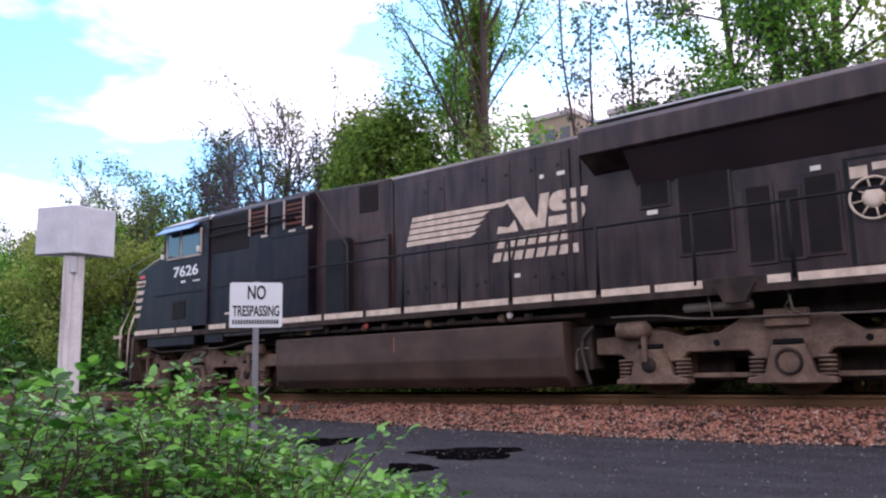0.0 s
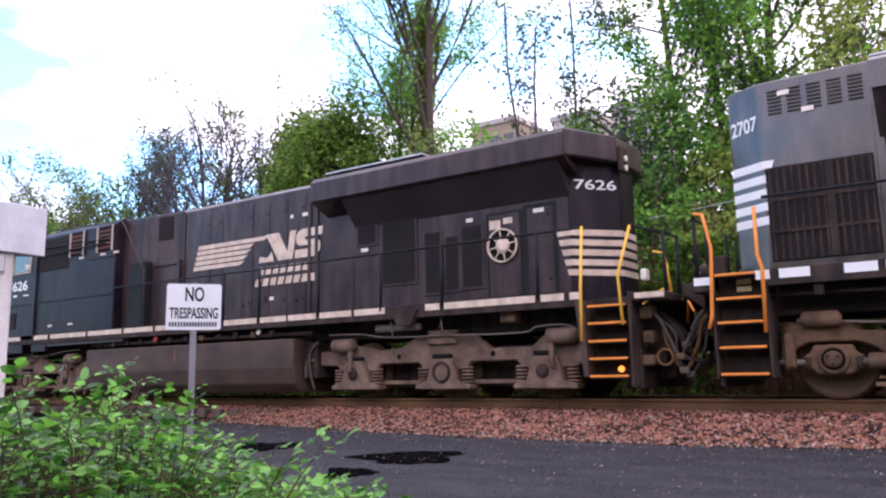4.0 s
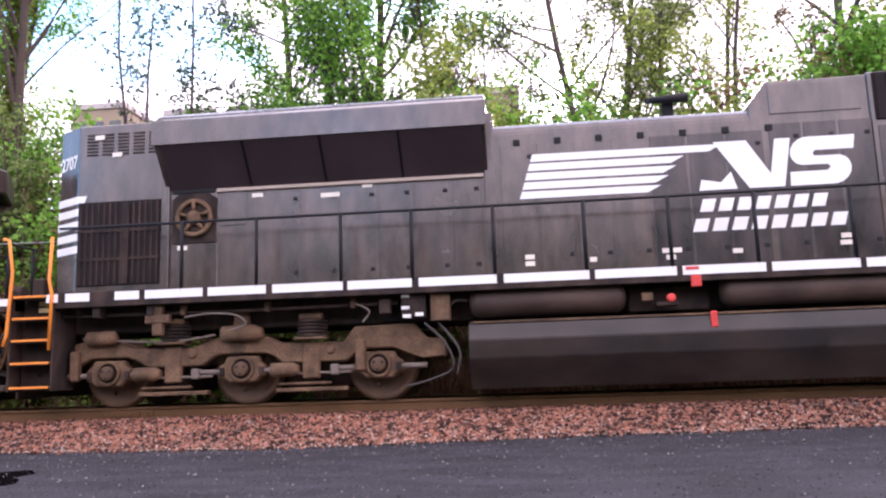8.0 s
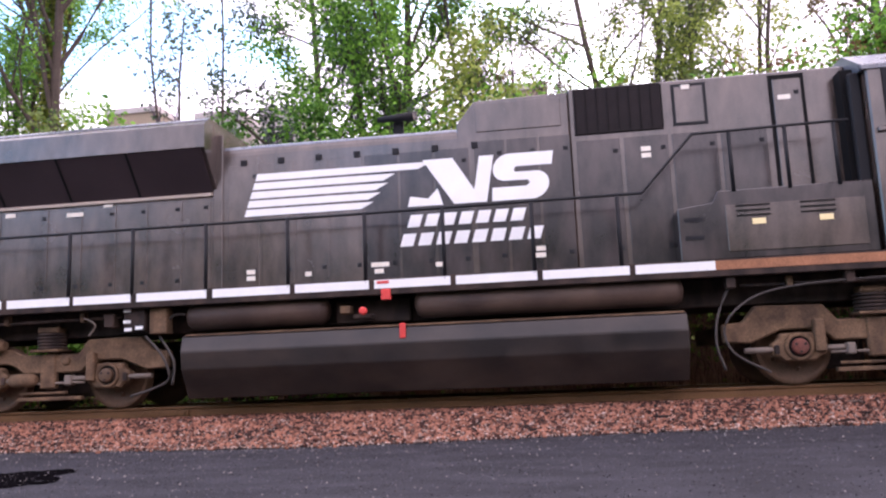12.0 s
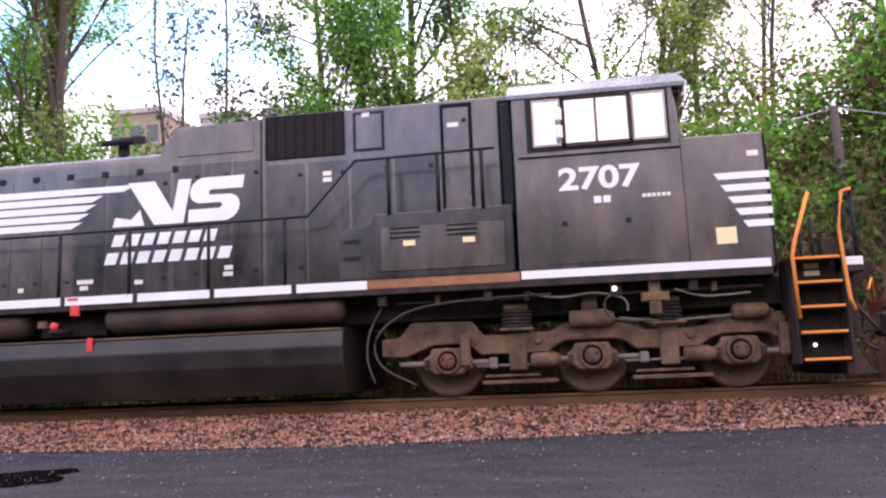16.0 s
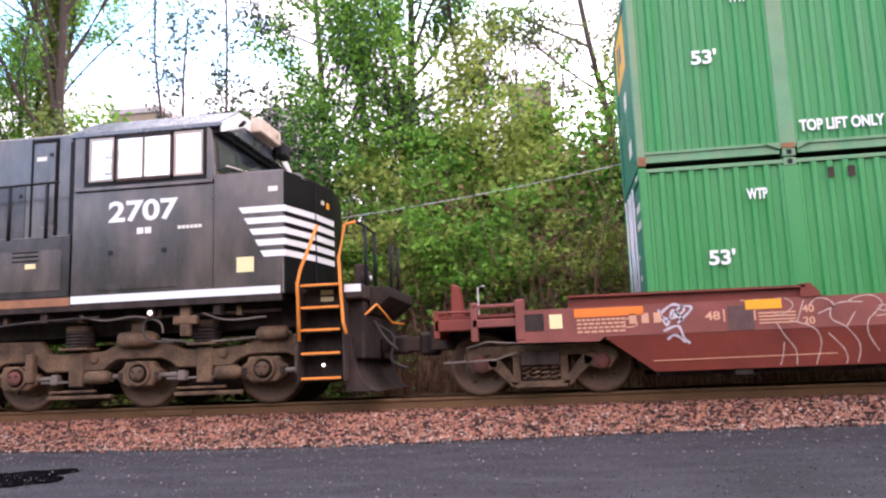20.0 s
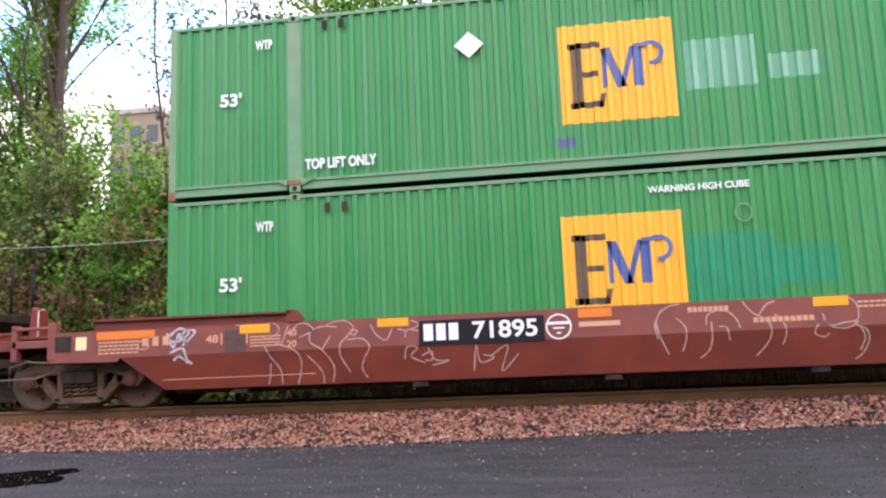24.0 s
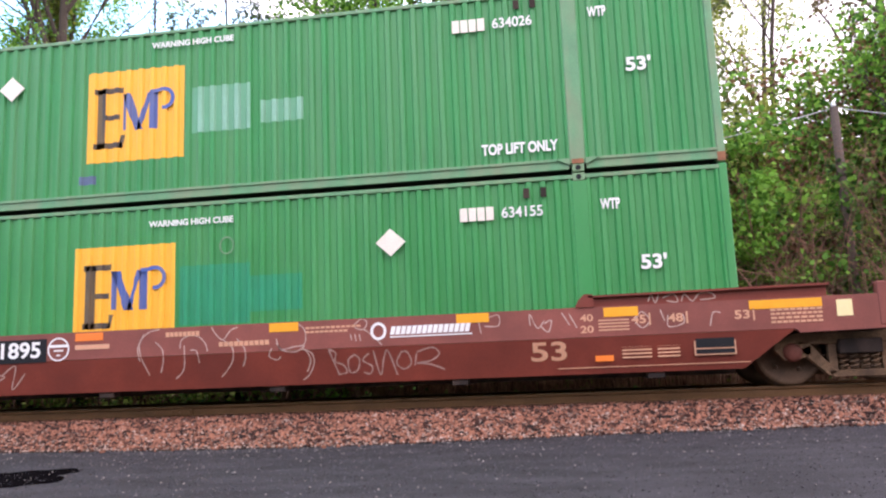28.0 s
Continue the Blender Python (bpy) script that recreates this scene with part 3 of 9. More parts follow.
# rails and ties
head = [(-0.075, 0), (0.075, 0), (0.075, 0.012), (0.02, 0.03), (0.012, 0.12), (0.036, 0.135), (0.036, 0.165), (0.028, 0.172), (-0.028, 0.172), (-0.036, 0.165), (-0.036, 0.135), (-0.012, 0.12), (-0.02, 0.03), (-0.075, 0.012)]
for side, y in (("near", TRACK_Y - 0.754), ("far", TRACK_Y + 0.754)):
    rail = thing("rail", "rusty brown steel rail with a worn bright head", "rail", "rails of the track")
    joint = -6.2
    for lo_x, hi_x in ((-120, joint), (joint + 0.008, 90)):
        part("rail_length", prism(B(), [(y + a, RAIL_Z - 0.172 + b) for a, b in head], lo_x, hi_x, "x"), M_RAIL, rail)
        part("running_surface", prism(B(), [(y - 0.027, RAIL_Z - 0.001), (y + 0.027, RAIL_Z - 0.001), (y + 0.02, RAIL_Z + 0.002), (y - 0.02, RAIL_Z + 0.002)], lo_x, hi_x, "x"), M_RAILTOP, rail, "worn bright strip")
    bm = B()
    for s in (-0.05, 0.05):
        box(bm, joint - 0.42, joint + 0.42, y + s - 0.014, y + s + 0.014, RAIL_Z - 0.145, RAIL_Z - 0.05, 0.006)
    part("joint_bar", bm, M_RAIL, rail, "bolted steel joint bar")
    for k in range(6):
        part("joint_bolt", tube(B(), [(joint - 0.35 + k * 0.14, y - 0.09, RAIL_Z - 0.1), (joint - 0.35 + k * 0.14, y - 0.06, RAIL_Z - 0.1)], 0.018, 6), M_RAIL, rail)
tie_me = None
for k in range(90):
    x = -38 + k * 0.53
    if tie_me is None:
        t0 = tagged(part("tie", box(B(), -0.115, 0.115, -1.3, 1.3, -0.16, 0.02, 0.012), M_TIE, None), "weathered brown timber tie half sunk in ballast", "railway tie", "ties under the rails")
        tie_me = t0.data
        ob = t0
    else:
        ob = tagged(new("tie", tie_me), "weathered brown timber tie half sunk in ballast", "railway tie", "ties under the rails")
    ob.matrix_basis = pose(x, TRACK_Y, RAIL_Z - 0.235, 0, 0, random.uniform(-1, 1))
# ---------------------------------------------------------------- moving things and what turns on them
MOVING = []      # (thing, place along the train)
TURNING = []     # (wheelset, wheel radius, its zero in the parent's space)


def wheelset(parent, u, r, gauge=0.754, wide=0.13, n=28):
    """Two wheels on an axle; turns about its own middle."""
    bm = B()
    for s in (-1, 1):
        prof = [(0.0, 0.09), (0.0, r * 0.36), (0.03, r * 0.42), (0.045, r * 0.78), (0.005, r * 0.84), (0.0, r * 0.98), (0.02, r), (wide - 0.035, r + 0.003), (wide - 0.03, r + 0.026), (wide, r + 0.026), (wide, r * 0.83), (0.09, r * 0.75), (0.085, r * 0.4), (0.12, 0.1)]
        lathe(bm, [(s * (-gauge - 0.09 + d) if s > 0 else (gauge + 0.09 - d), q) for d, q in prof] if s > 0 else [(gauge + 0.09 - d, q) for d, q in prof], (u, 0, r), "y", n)
    tube(bm, [(u, -0.95, r), (u, 0.95, r)], 0.085, 10)
    for k in range(5):
        a = 2 * math.pi * k / 5
        lathe(bm, [(-gauge - 0.087, 0.02), (-gauge - 0.06, 0.035)], (u + r * 0.58 * math.cos(a), 0, r + r * 0.58 * math.sin(a)), "y", 6)
    ob = part("wheelset", bm, M_WHEEL, parent, "brown steel wheels on an axle", at=(u, 0, r))
    TURNING.append((ob, r))
    return ob


def springs(bm, u, v, z0, z1, r=0.07, turns=5, wire=0.014):
    pts = [(u + r * math.cos(k * 0.7), v + r * math.sin(k * 0.7), z0 + (z1 - z0) * k / (turns * 9)) for k in range(turns * 9 + 1)]
    tube(bm, pts, wire, 5)


# ---------------------------------------------------------------- the double-stack well car
car = thing("well_car", "oxide-red double-stack railway well car with white graffiti and amber reflectors", "railway car", u=8.07)
MOVING.append((car, 8.07))
SIDE = -1.45


def mirror_u(p):
    return [(16.14 - a, b) for a, b in p][::-1]


for s in (-1, 1):
    v0, v1 = (SIDE, SIDE + 0.09) if s < 0 else (-SIDE - 0.09, -SIDE)
    near = v0 if s < 0 else v1
    upper = [(-1.87, 0.74), (-0.72, 0.72), (-0.66, 0.78), (16.8, 0.78), (16.86, 0.72), (18.01, 0.74), (18.01, 1.2), (14.1, 1.2), (2.04, 1.2), (-1.87, 1.2)]
    bm = prism(B(), upper, v0, v1)
    side = part("side_panel", bm, M_CARTOP, car, "faded oxide-red side plate above the crease")
    # the lower plate leans inwards
    bm = B()
    lowp = [(-0.66, 0.775), (16.8, 0.775), (16.12, 0.27), (0.02, 0.27)]
    lean = [0, 0, 0.12, 0.12]
    out = [bm.verts.new((a, near - s * (0.0 + k), b)) for (a, b), k in zip(lowp, lean)]
    inn = [bm.verts.new((a, near - s * (0.09 + k), b)) for (a, b), k in zip(lowp, lean)]
    bm.faces.new(out), bm.faces.new(inn[::-1])
    for i in range(4):
        j = (i + 1) % 4
        bm.faces.new((out[j], out[i], inn[i], inn[j]))
    bmesh.ops.recalc_face_normals(bm, faces=bm.faces[:])
    part("lower_side_plate", bm, M_CAR, car, "dark oxide-red lower plate")
    for flip in (False, True):
        p = [(-1.12, 1.2), (2.2, 1.2), (2.14, 1.26), (2.02, 1.34), (-1.12, 1.36)]
        bm = prism(B(), mirror_u(p) if flip else p, near - s * 0.055, near - s * 0.085)
        q = [(-1.14, 1.345), (2.06, 1.33), (2.06, 1.36), (-1.14, 1.375)]
        prism(bm, mirror_u(q) if flip else q, near + s * 0.02, near - s * 0.1)
        q = [(1.98, 1.2), (2.25, 1.2), (2.2, 1.3), (2.12, 1.38), (2.0, 1.38)]
        prism(bm, mirror_u(q) if flip else q, near + s * 0.02, near - s * 0.1)
        part("top_chord", bm, M_CAR, car, "raised dark top chord")
for v in (-0.9, 0.9):
    part("well_floor_beam", box(B(), 0.1, 16.05, v - 0.2, v + 0.2, 0.2, 0.27), M_UNDER, car)
for k in range(6):
    u = 1.2 + k * 2.75
    part("cross_member", box(B(), u - 0.12, u + 0.12, -1.3, 1.3, 0.18, 0.26, 0.01), M_UNDER, car)
for flip in (False, True):
    f = (lambda a: 16.14 - a) if flip else (lambda a: a)

    def fb(bm, a, b, *rest, bevel=0.012):
        return box(bm, min(f(a), f(b)), max(f(a), f(b)), *rest, bevel)
    part("end_deck", fb(B(), -3.0, 0.0, -1.38, 1.38, 1.12, 1.17), M_CAR, car)
    bm = fb(B(), -3.05, -2.5, -1.42, -1.3, 0.95, 1.12)
    fb(bm, -3.05, -2.5, -1.42, -1.34, 1.2, 1.24)
    fb(bm, -3.06, -2.98, -1.42, 1.42, 0.85, 1.25)
    part("end_sill", bm, M_CAR, car, "faded red end sill")
    bm = fb(B(), -2.52, -2.42, -1.44, -1.3, 0.78, 1.34)
    fb(bm, -2.5, -1.86, -1.44, -1.36, 1.26, 1.31)
    fb(bm, -2.5, -1.86, -1.44, -1.36, 0.98, 1.1)
    fb(bm, -1.88, -1.74, -1.46, -1.34, 0.78, 1.36)
    part("end_frame", bm, M_CARTOP, car)
    part("bolster", fb(B(), -1.9, -1.24, -1.0, 1.0, 0.62, 0.95), M_UNDER, car)
    part("centre_sill", fb(B(), -3.3, 0.1, -0.28, 0.28, 0.72, 1.12), M_UNDER, car)
    # running gear: side frames, spring nests, wheelsets
    truck = part("truck_bolster", fb(B(), -1.85, -1.29, -1.15, 1.15, 0.42, 0.62), M_UNDER, car)
    for s in (-1, 1):
        c = -1.57
        prof = [(c - 1.12, 0.44), (c - 1.12, 0.64), (c - 0.9, 0.72), (c + 0.9, 0.72), (c + 1.12, 0.64), (c + 1.12, 0.44), (c + 0.98, 0.36), (c + 0.78, 0.42), (c + 0.62, 0.38), (c + 0.42, 0.14), (c + 0.3, 0.1), (c - 0.3, 0.1), (c - 0.42, 0.14), (c - 0.62, 0.38), (c - 0.78, 0.42), (c - 0.98, 0.36)]
        bm = B()
        outer = [(f(a), b) for a, b in prof]
        # the frame in pieces, so that the windows beside the springs stay open
        y0, y1 = s * 0.93, s * 1.07
        top = [(c - 1.12, 0.5), (c - 1.1, 0.62), (c - 0.85, 0.72), (c + 0.85, 0.72), (c + 1.1, 0.62), (c + 1.12, 0.5), (c + 0.8, 0.56), (c - 0.8, 0.56)]
        prism(bm, [(f(a), b) for a, b in top], min(y0, y1), max(y0, y1), bevel=0.012)
        for k in (-1, 1):
            prism(bm, [(f(c + k * a), b) for a, b in ((0.98, 0.34), (1.12, 0.5), (0.75, 0.62), (0.62, 0.58), (0.62, 0.42), (0.78, 0.36))], min(y0, y1), max(y0, y1), bevel=0.012)
            prism(bm, [(f(c + k * a), b) for a, b in ((0.8, 0.5), (0.62, 0.56), (0.3, 0.16), (0.42, 0.12))], min(y0, y1), max(y0, y1), bevel=0.012)
            prism(bm, [(f(c + k * a), b) for a, b in ((0.4, 0.6), (0.29, 0.6), (0.29, 0.16), (0.4, 0.2))], min(y0, y1) + 0.02, max(y0, y1) - 0.02, bevel=0.008)
        prism(bm, [(f(a), b) for a, b in ((c - 0.46, 0.2), (c - 0.36, 0.1), (c + 0.36, 0.1), (c + 0.46, 0.2))], min(y0, y1), max(y0, y1), bevel=0.012)
        part("side_frame", bm, M_TRUCK, truck, "dusty brown cast side frame")
        bm = B()
        for k in range(4):
            springs(bm, f(c - 0.21 + 0.14 * k), s * 1.02, 0.2, 0.47, 0.055, 4, 0.016)
        part("spring_nest", bm, M_TRUCK, truck)
        for w in (-0.875, 0.875):
            part("bearing_cap", lathe(B(), [(s * 0.98, 0.13), (s * 1.08, 0.13), (s * 1.12, 0.1), (s * 1.13, 0.03)], (f(c + w), 0, 0.46), "y", 14), M_CAPRED, truck)
    for w in (-0.875, 0.875):
        wheelset(truck, f(-1.57 + w), 0.46)
    bm = tube(B(), [(f(-2.95), -1.3, 0.5), (f(-2.2), -1.25, 0.52), (f(-1.9), -1.2, 0.62)], 0.016, 6)
    tube(bm, [(f(-2.62), -1.3, 0.4), (f(-2.6), -1.32, 0.7), (f(-2.3), -1.34, 0.78), (f(-2.0), -1.34, 0.75), (f(-1.85), -1.34, 0.74)], 0.016, 6)
    part("air_pipe", bm, M_PIPE, car)
    bm = fb(B(), -3.75, -3.0, -0.14, 0.14, 0.72, 0.92)
    fb(bm, -4.0, -3.7, -0.2, 0.12, 0.68, 0.98, bevel=0.04)
    part("coupler", bm, M_UNDER, car, "rusty knuckle coupler")
part("brake_wheel_stand", prism(B(), [(-2.95, 1.17), (-2.72, 1.17), (-2.78, 1.7), (-2.92, 1.74)], -0.45, -0.2, bevel=0.02), M_CAR, car, "rust-red hand-brake stand")
part("grab_pole", tube(B(), [(-2.45, -0.9, 1.17), (-2.45, -0.9, 1.62), (-2.35, -0.9, 1.64)], 0.012, 6), M_WHITE, car)
V = SIDE - 0.001
for u0, u1, z0, z1, m, nm in ((1.26, 1.73, 1.06, 1.19, M_AMBER, "reflector"), (3.37, 3.83, 1.06, 1.18, M_AMBER, "reflector"), (6.26, 6.72, 1.06, 1.18, M_REFL, "reflector"), (9.39, 9.84, 1.06, 1.19, M_AMBER, "reflector"),
                          (12.2, 12.67, 1.06, 1.19, M_AMBER, "reflector"), (14.28, 14.75, 1.05, 1.18, M_AMBER, "reflector"), (16.23, 17.17, 1.06, 1.18, M_AMBER, "reflector"), (-1.05, -0.1, 1.06, 1.18, M_REFL, "reflector")):
    plates(nm, [rect(u0, u1, z0, z1)], m, car, V, "bright amber reflective strip")
plates("placard", [rect(-1.4, -1.22, 0.92, 1.12)], M_PLACARD, car, V)
plates("placard", [rect(17.35, 17.55, 0.92, 1.14)], M_PLACARD, car, V)
plates("number_panel", [rect(3.98, 5.78, 0.76, 1.12)], M_INK, car, V, "black panel behind the car number")
plates("owner_block", bars(4.05, 4.6, 0.83, 1.07, 3, fill=0.75), M_WHITE, car, V - 0.006, "white block")
lettering("car_number", "71895", 4.76, 0.83, 0.25, M_WHITE, car, V - 0.012, 0.92, bold=0.02)
ring = [(5.98 + 0.17 * math.cos(radians(k * 12)), 0.95 + 0.17 * math.sin(radians(k * 12))) for k in range(31)]
strokes("round_emblem", [ring, [(5.83, 1.01), (6.13, 1.01)], [(5.83, 0.99), (6.13, 0.99)], [(5.9, 0.93), (6.06, 0.93)], [(5.95, 0.86), (6.01, 0.86)]], M_WHITE, car, V, 0.011)
plates("stencil_bar", [rect(6.26, 6.83, 0.93, 1.0)], M_PINK, car, V)
plates("stencil_block", bars(7.75, 8.3, 1.06, 1.13, 8), M_PINK, car, V)
plates("stencil_block", bars(8.6, 9.4, 0.88, 0.95, 10), M_PINK, car, V)
plates("stencil_line", bars(9.95, 10.8, 1.08, 1.11, 11, fill=0.8) + bars(9.95, 10.6, 1.02, 1.05, 9, fill=0.8), M_PINK, car, V)
ring = [(11.05 + 0.1 * math.cos(radians(k * 24)), 1.0 + 0.11 * math.sin(radians(k * 24))) for k in range(16)]
strokes("railway_emblem", [ring], M_WHITE, car, V, 0.02)
plates("emblem_word_block", bars(11.22, 12.42, 0.94, 1.06, 15, 0.03), M_WHITE, car, V, "white block over a line")
plates("emblem_underline", [rect(11.22, 12.42, 0.9, 0.918)], M_WHITE, car, V)
VL = SIDE + 0.012
big53 = lettering("size_number", "53", 13.24, 0.47, 0.27, M_PINK, car, SIDE - 0.005, 0.5, bold=0.02, label="large peach number")
for w in big53.data.vertices:
    w.co.y += 0.12 * (0.775 - w.co.z) / 0.505
for u, z in ((1.99, "40"), (1.99, "20")):
    lettering("size_number", z, u, 0.99 if z == "40" else 0.83, 0.1, M_PINK, car, V, 0.15, bold=0.02)
plates("painted_out_patch", [rect(1.02, 1.36, 0.79, 1.12)], M_SMUDGE, car, V + 0.003, "dull painted-out patch")
plates("stencil_line", [rect(1.42, 1.9, 0.86 + 0.045 * k, 0.88 + 0.045 * k) for k in range(4)], M_PINK, car, V)
lettering("size_number", "40", 13.95, 1.0, 0.1, M_PINK, car, V, 0.18, bold=0.02)
lettering("size_number", "20", 13.95, 0.84, 0.1, M_PINK, car, V, 0.18, bold=0.02)
plates("stencil_line", [rect(14.2, 14.62, 0.86 + 0.045 * k, 0.88 + 0.045 * k) for k in range(4)], M_PINK, car, V)
plates("stencil_line", [q for k in range(4) for q in bars(-1.02, -0.34, 0.84 + 0.055 * k, 0.87 + 0.055 * k, (7, 9, 8, 10)[k], fill=0.8)], M_PINK, car, V)
plates("stencil_line", [q for k in range(4) for q in bars(16.5, 17.18, 0.86 + 0.055 * k, 0.89 + 0.055 * k, (9, 7, 10, 8)[k], fill=0.8)], M_PINK, car, V)
plates("stencil_line", [rect(14.5, 14.9, 0.62 - 0.05 * k, 0.64 - 0.05 * k) for k in range(4)] + [rect(14.98, 15.28, 0.62 - 0.05 * k, 0.64 - 0.05 * k) for k in range(4)], M_PINK, car, VL + 0.03)
plates("reflector", [rect(14.13, 14.38, 0.44, 0.52)], M_REFL, car, VL + 0.04, "small orange reflector")
plates("data_panel", [rect(15.47, 16.02, 0.47, 0.77)], M_PINK, car, VL + 0.02, "framed dark data panel")
plates("data_panel_field", [rect(15.49, 16.0, 0.57, 0.75), rect(15.49, 16.0, 0.49, 0.55)], M_INK, car, VL + 0.012)
plates("dark_panel", [rect(-1.84, -1.48, 0.9, 1.14)], M_UNDER, car, V)
plates("size_block", bars(-0.3, 0.2, 0.94, 1.08, 3, fill=0.6), M_PINK, car, V)
for u, tx in ((14.65, "45"), (15.15, "48"), (16.03, "53"), (0.72, "48"), (1.12, "45")):
    lettering("size_number", tx, u, 0.94, 0.12, M_PINK, car, V, 0.2, bold=0.025)
    plates("size_bar", [rect(u + 0.24, u + 0.262, 0.91, 1.08)], M_PINK, car, V)
strokes("crease_line", [[(0.0, 0.42), (2.4, 0.43)], [(13.6, 0.36), (16.2, 0.36)]], M_PINK, car, VL + 0.07, 0.005)


def on_plate(z):
    """Where the painted face of the side lies at a height: the raised chord, the upright plate, the leaning lower plate."""
    return SIDE + (0.05 if z > 1.2 else 0.0 if z > 0.775 else 0.12 * (0.775 - z) / 0.505) - 0.003


def spray(lines, r, label, mat=None):
    """Sprayed lines: each a smooth ribbon through a few points of (u, z), laid on the side plates."""
    for ln in lines:
        p = [Vector(q) for q in ln]
        out = []
        for i in range(len(p) - 1):
            a, b, c, d = p[max(i - 1, 0)], p[i], p[i + 1], p[min(i + 2, len(p) - 1)]
            for k in range(6):
                t = k / 6
                out.append(0.5 * ((2 * b) + (c - a) * t + (2 * a - 5 * b + 4 * c - d) * t * t + (3 * b - a - 3 * c + d) * t ** 3))
        out.append(p[-1])
        bm = B()
        ring = []
        for i, q in enumerate(out):
            d = out[min(i + 1, len(out) - 1)] - out[max(i - 1, 0)]
            k = Vector((-d.y, d.x)).normalized() * r * (0.75 + 0.5 * abs(math.sin(i * 0.7)))
            ring.append([bm.verts.new((w.x, on_plate(w.y), w.y)) for w in (q + k, q - k)])
        for a, b in zip(ring, ring[1:]):
            bm.faces.new((a[0], a[1], b[1], b[0]))
        bmesh.ops.recalc_face_normals(bm, faces=bm.faces[:])
        ob = part("graffiti", bm, mat or M_TAG, car, label)
    return ob


# tall arcs and hooks
spray([[(1.198, 1.19), (1.49, 1.19), (1.782, 1.19), (1.873, 1.079), (1.709, 0.966), (1.599, 1.015)],
       [(1.636, 0.883), (1.727, 0.708), (1.873, 0.497), (1.884, 0.291)],
       [(1.727, 0.605), (1.709, 0.435), (1.672, 0.299)],
       [(1.818, 0.893), (2.11, 0.778), (2.202, 0.586), (2.129, 0.281)],
       [(2.019, 1.159), (1.91, 0.872)],
       [(2.074, 1.071), (2.183, 1.169), (2.329, 1.146), (2.384, 1.058), (2.183, 0.963)],
       [(2.767, 1.094), (2.512, 1.104), (2.366, 1.042), (2.348, 0.888), (2.512, 0.779), (2.658, 0.601), (2.694, 0.463), (2.658, 0.293)],
       [(2.658, 0.971), (2.53, 0.778)],
       [(2.293, 0.702), (2.475, 0.506), (2.53, 0.367), (2.512, 0.282)],
       [(2.567, 1.102), (2.694, 1.165), (2.895, 1.174), (3.005, 1.067), (2.913, 0.951), (2.804, 0.835), (2.804, 0.664), (2.932, 0.436)],
       [(2.913, 0.899), (3.132, 0.907), (3.242, 0.783), (3.151, 0.615), (3.114, 0.48), (3.187, 0.34)],
       [(2.95, 1.035), (3.059, 1.03), (3.023, 0.963), (2.932, 1.001)],
       [(3.26, 1.108), (3.351, 0.95), (3.497, 0.875), (3.588, 1.043)],
       [(3.862, 1.134), (3.99, 1.078), (3.826, 0.999), (3.661, 1.023)],
       [(3.789, 1.0), (3.771, 0.898)],
       [(3.826, 1.016), (3.99, 0.975)]], 0.0085, "thin white spray-painted arc")
spray([[(3.75, 0.58), (3.8, 0.76), (3.95, 0.74), (3.85, 0.62), (4.05, 0.52)], [(4.0, 0.62), (4.15, 0.68), (4.15, 0.56), (4.05, 0.56)], [(4.1, 0.74), (4.2, 0.56), (4.4, 0.54), (4.15, 0.48)], [(4.75, 0.38), (4.8, 0.74), (4.85, 0.5), (5.05, 0.56), (4.9, 0.6)], [(5.0, 0.58), (5.25, 0.72), (5.15, 0.36), (5.4, 0.6)]], 0.009, "thin white scrawl")
spray([[(0.1, 1.04), (0.3, 1.18), (0.45, 1.1), (0.25, 0.98), (0.1, 1.04)], [(0.3, 1.02), (0.4, 1.14), (0.55, 1.12), (0.35, 0.92)], [(0.1, 1.12), (0.2, 0.9), (0.3, 1.1), (0.42, 0.94)], [(0.15, 0.82), (0.35, 0.88), (0.42, 0.72), (0.5, 0.64)], [(0.2, 0.7), (0.3, 0.76), (0.44, 0.66)]], 0.016, "thick white and grey spray-painted tag", M_TAGW)
spray([[(-0.35, 1.0), (-0.25, 1.04), (-0.2, 0.92), (-0.35, 0.9), (-0.36, 0.98)]], 0.008, "thin chalked letter shape", M_PINK)
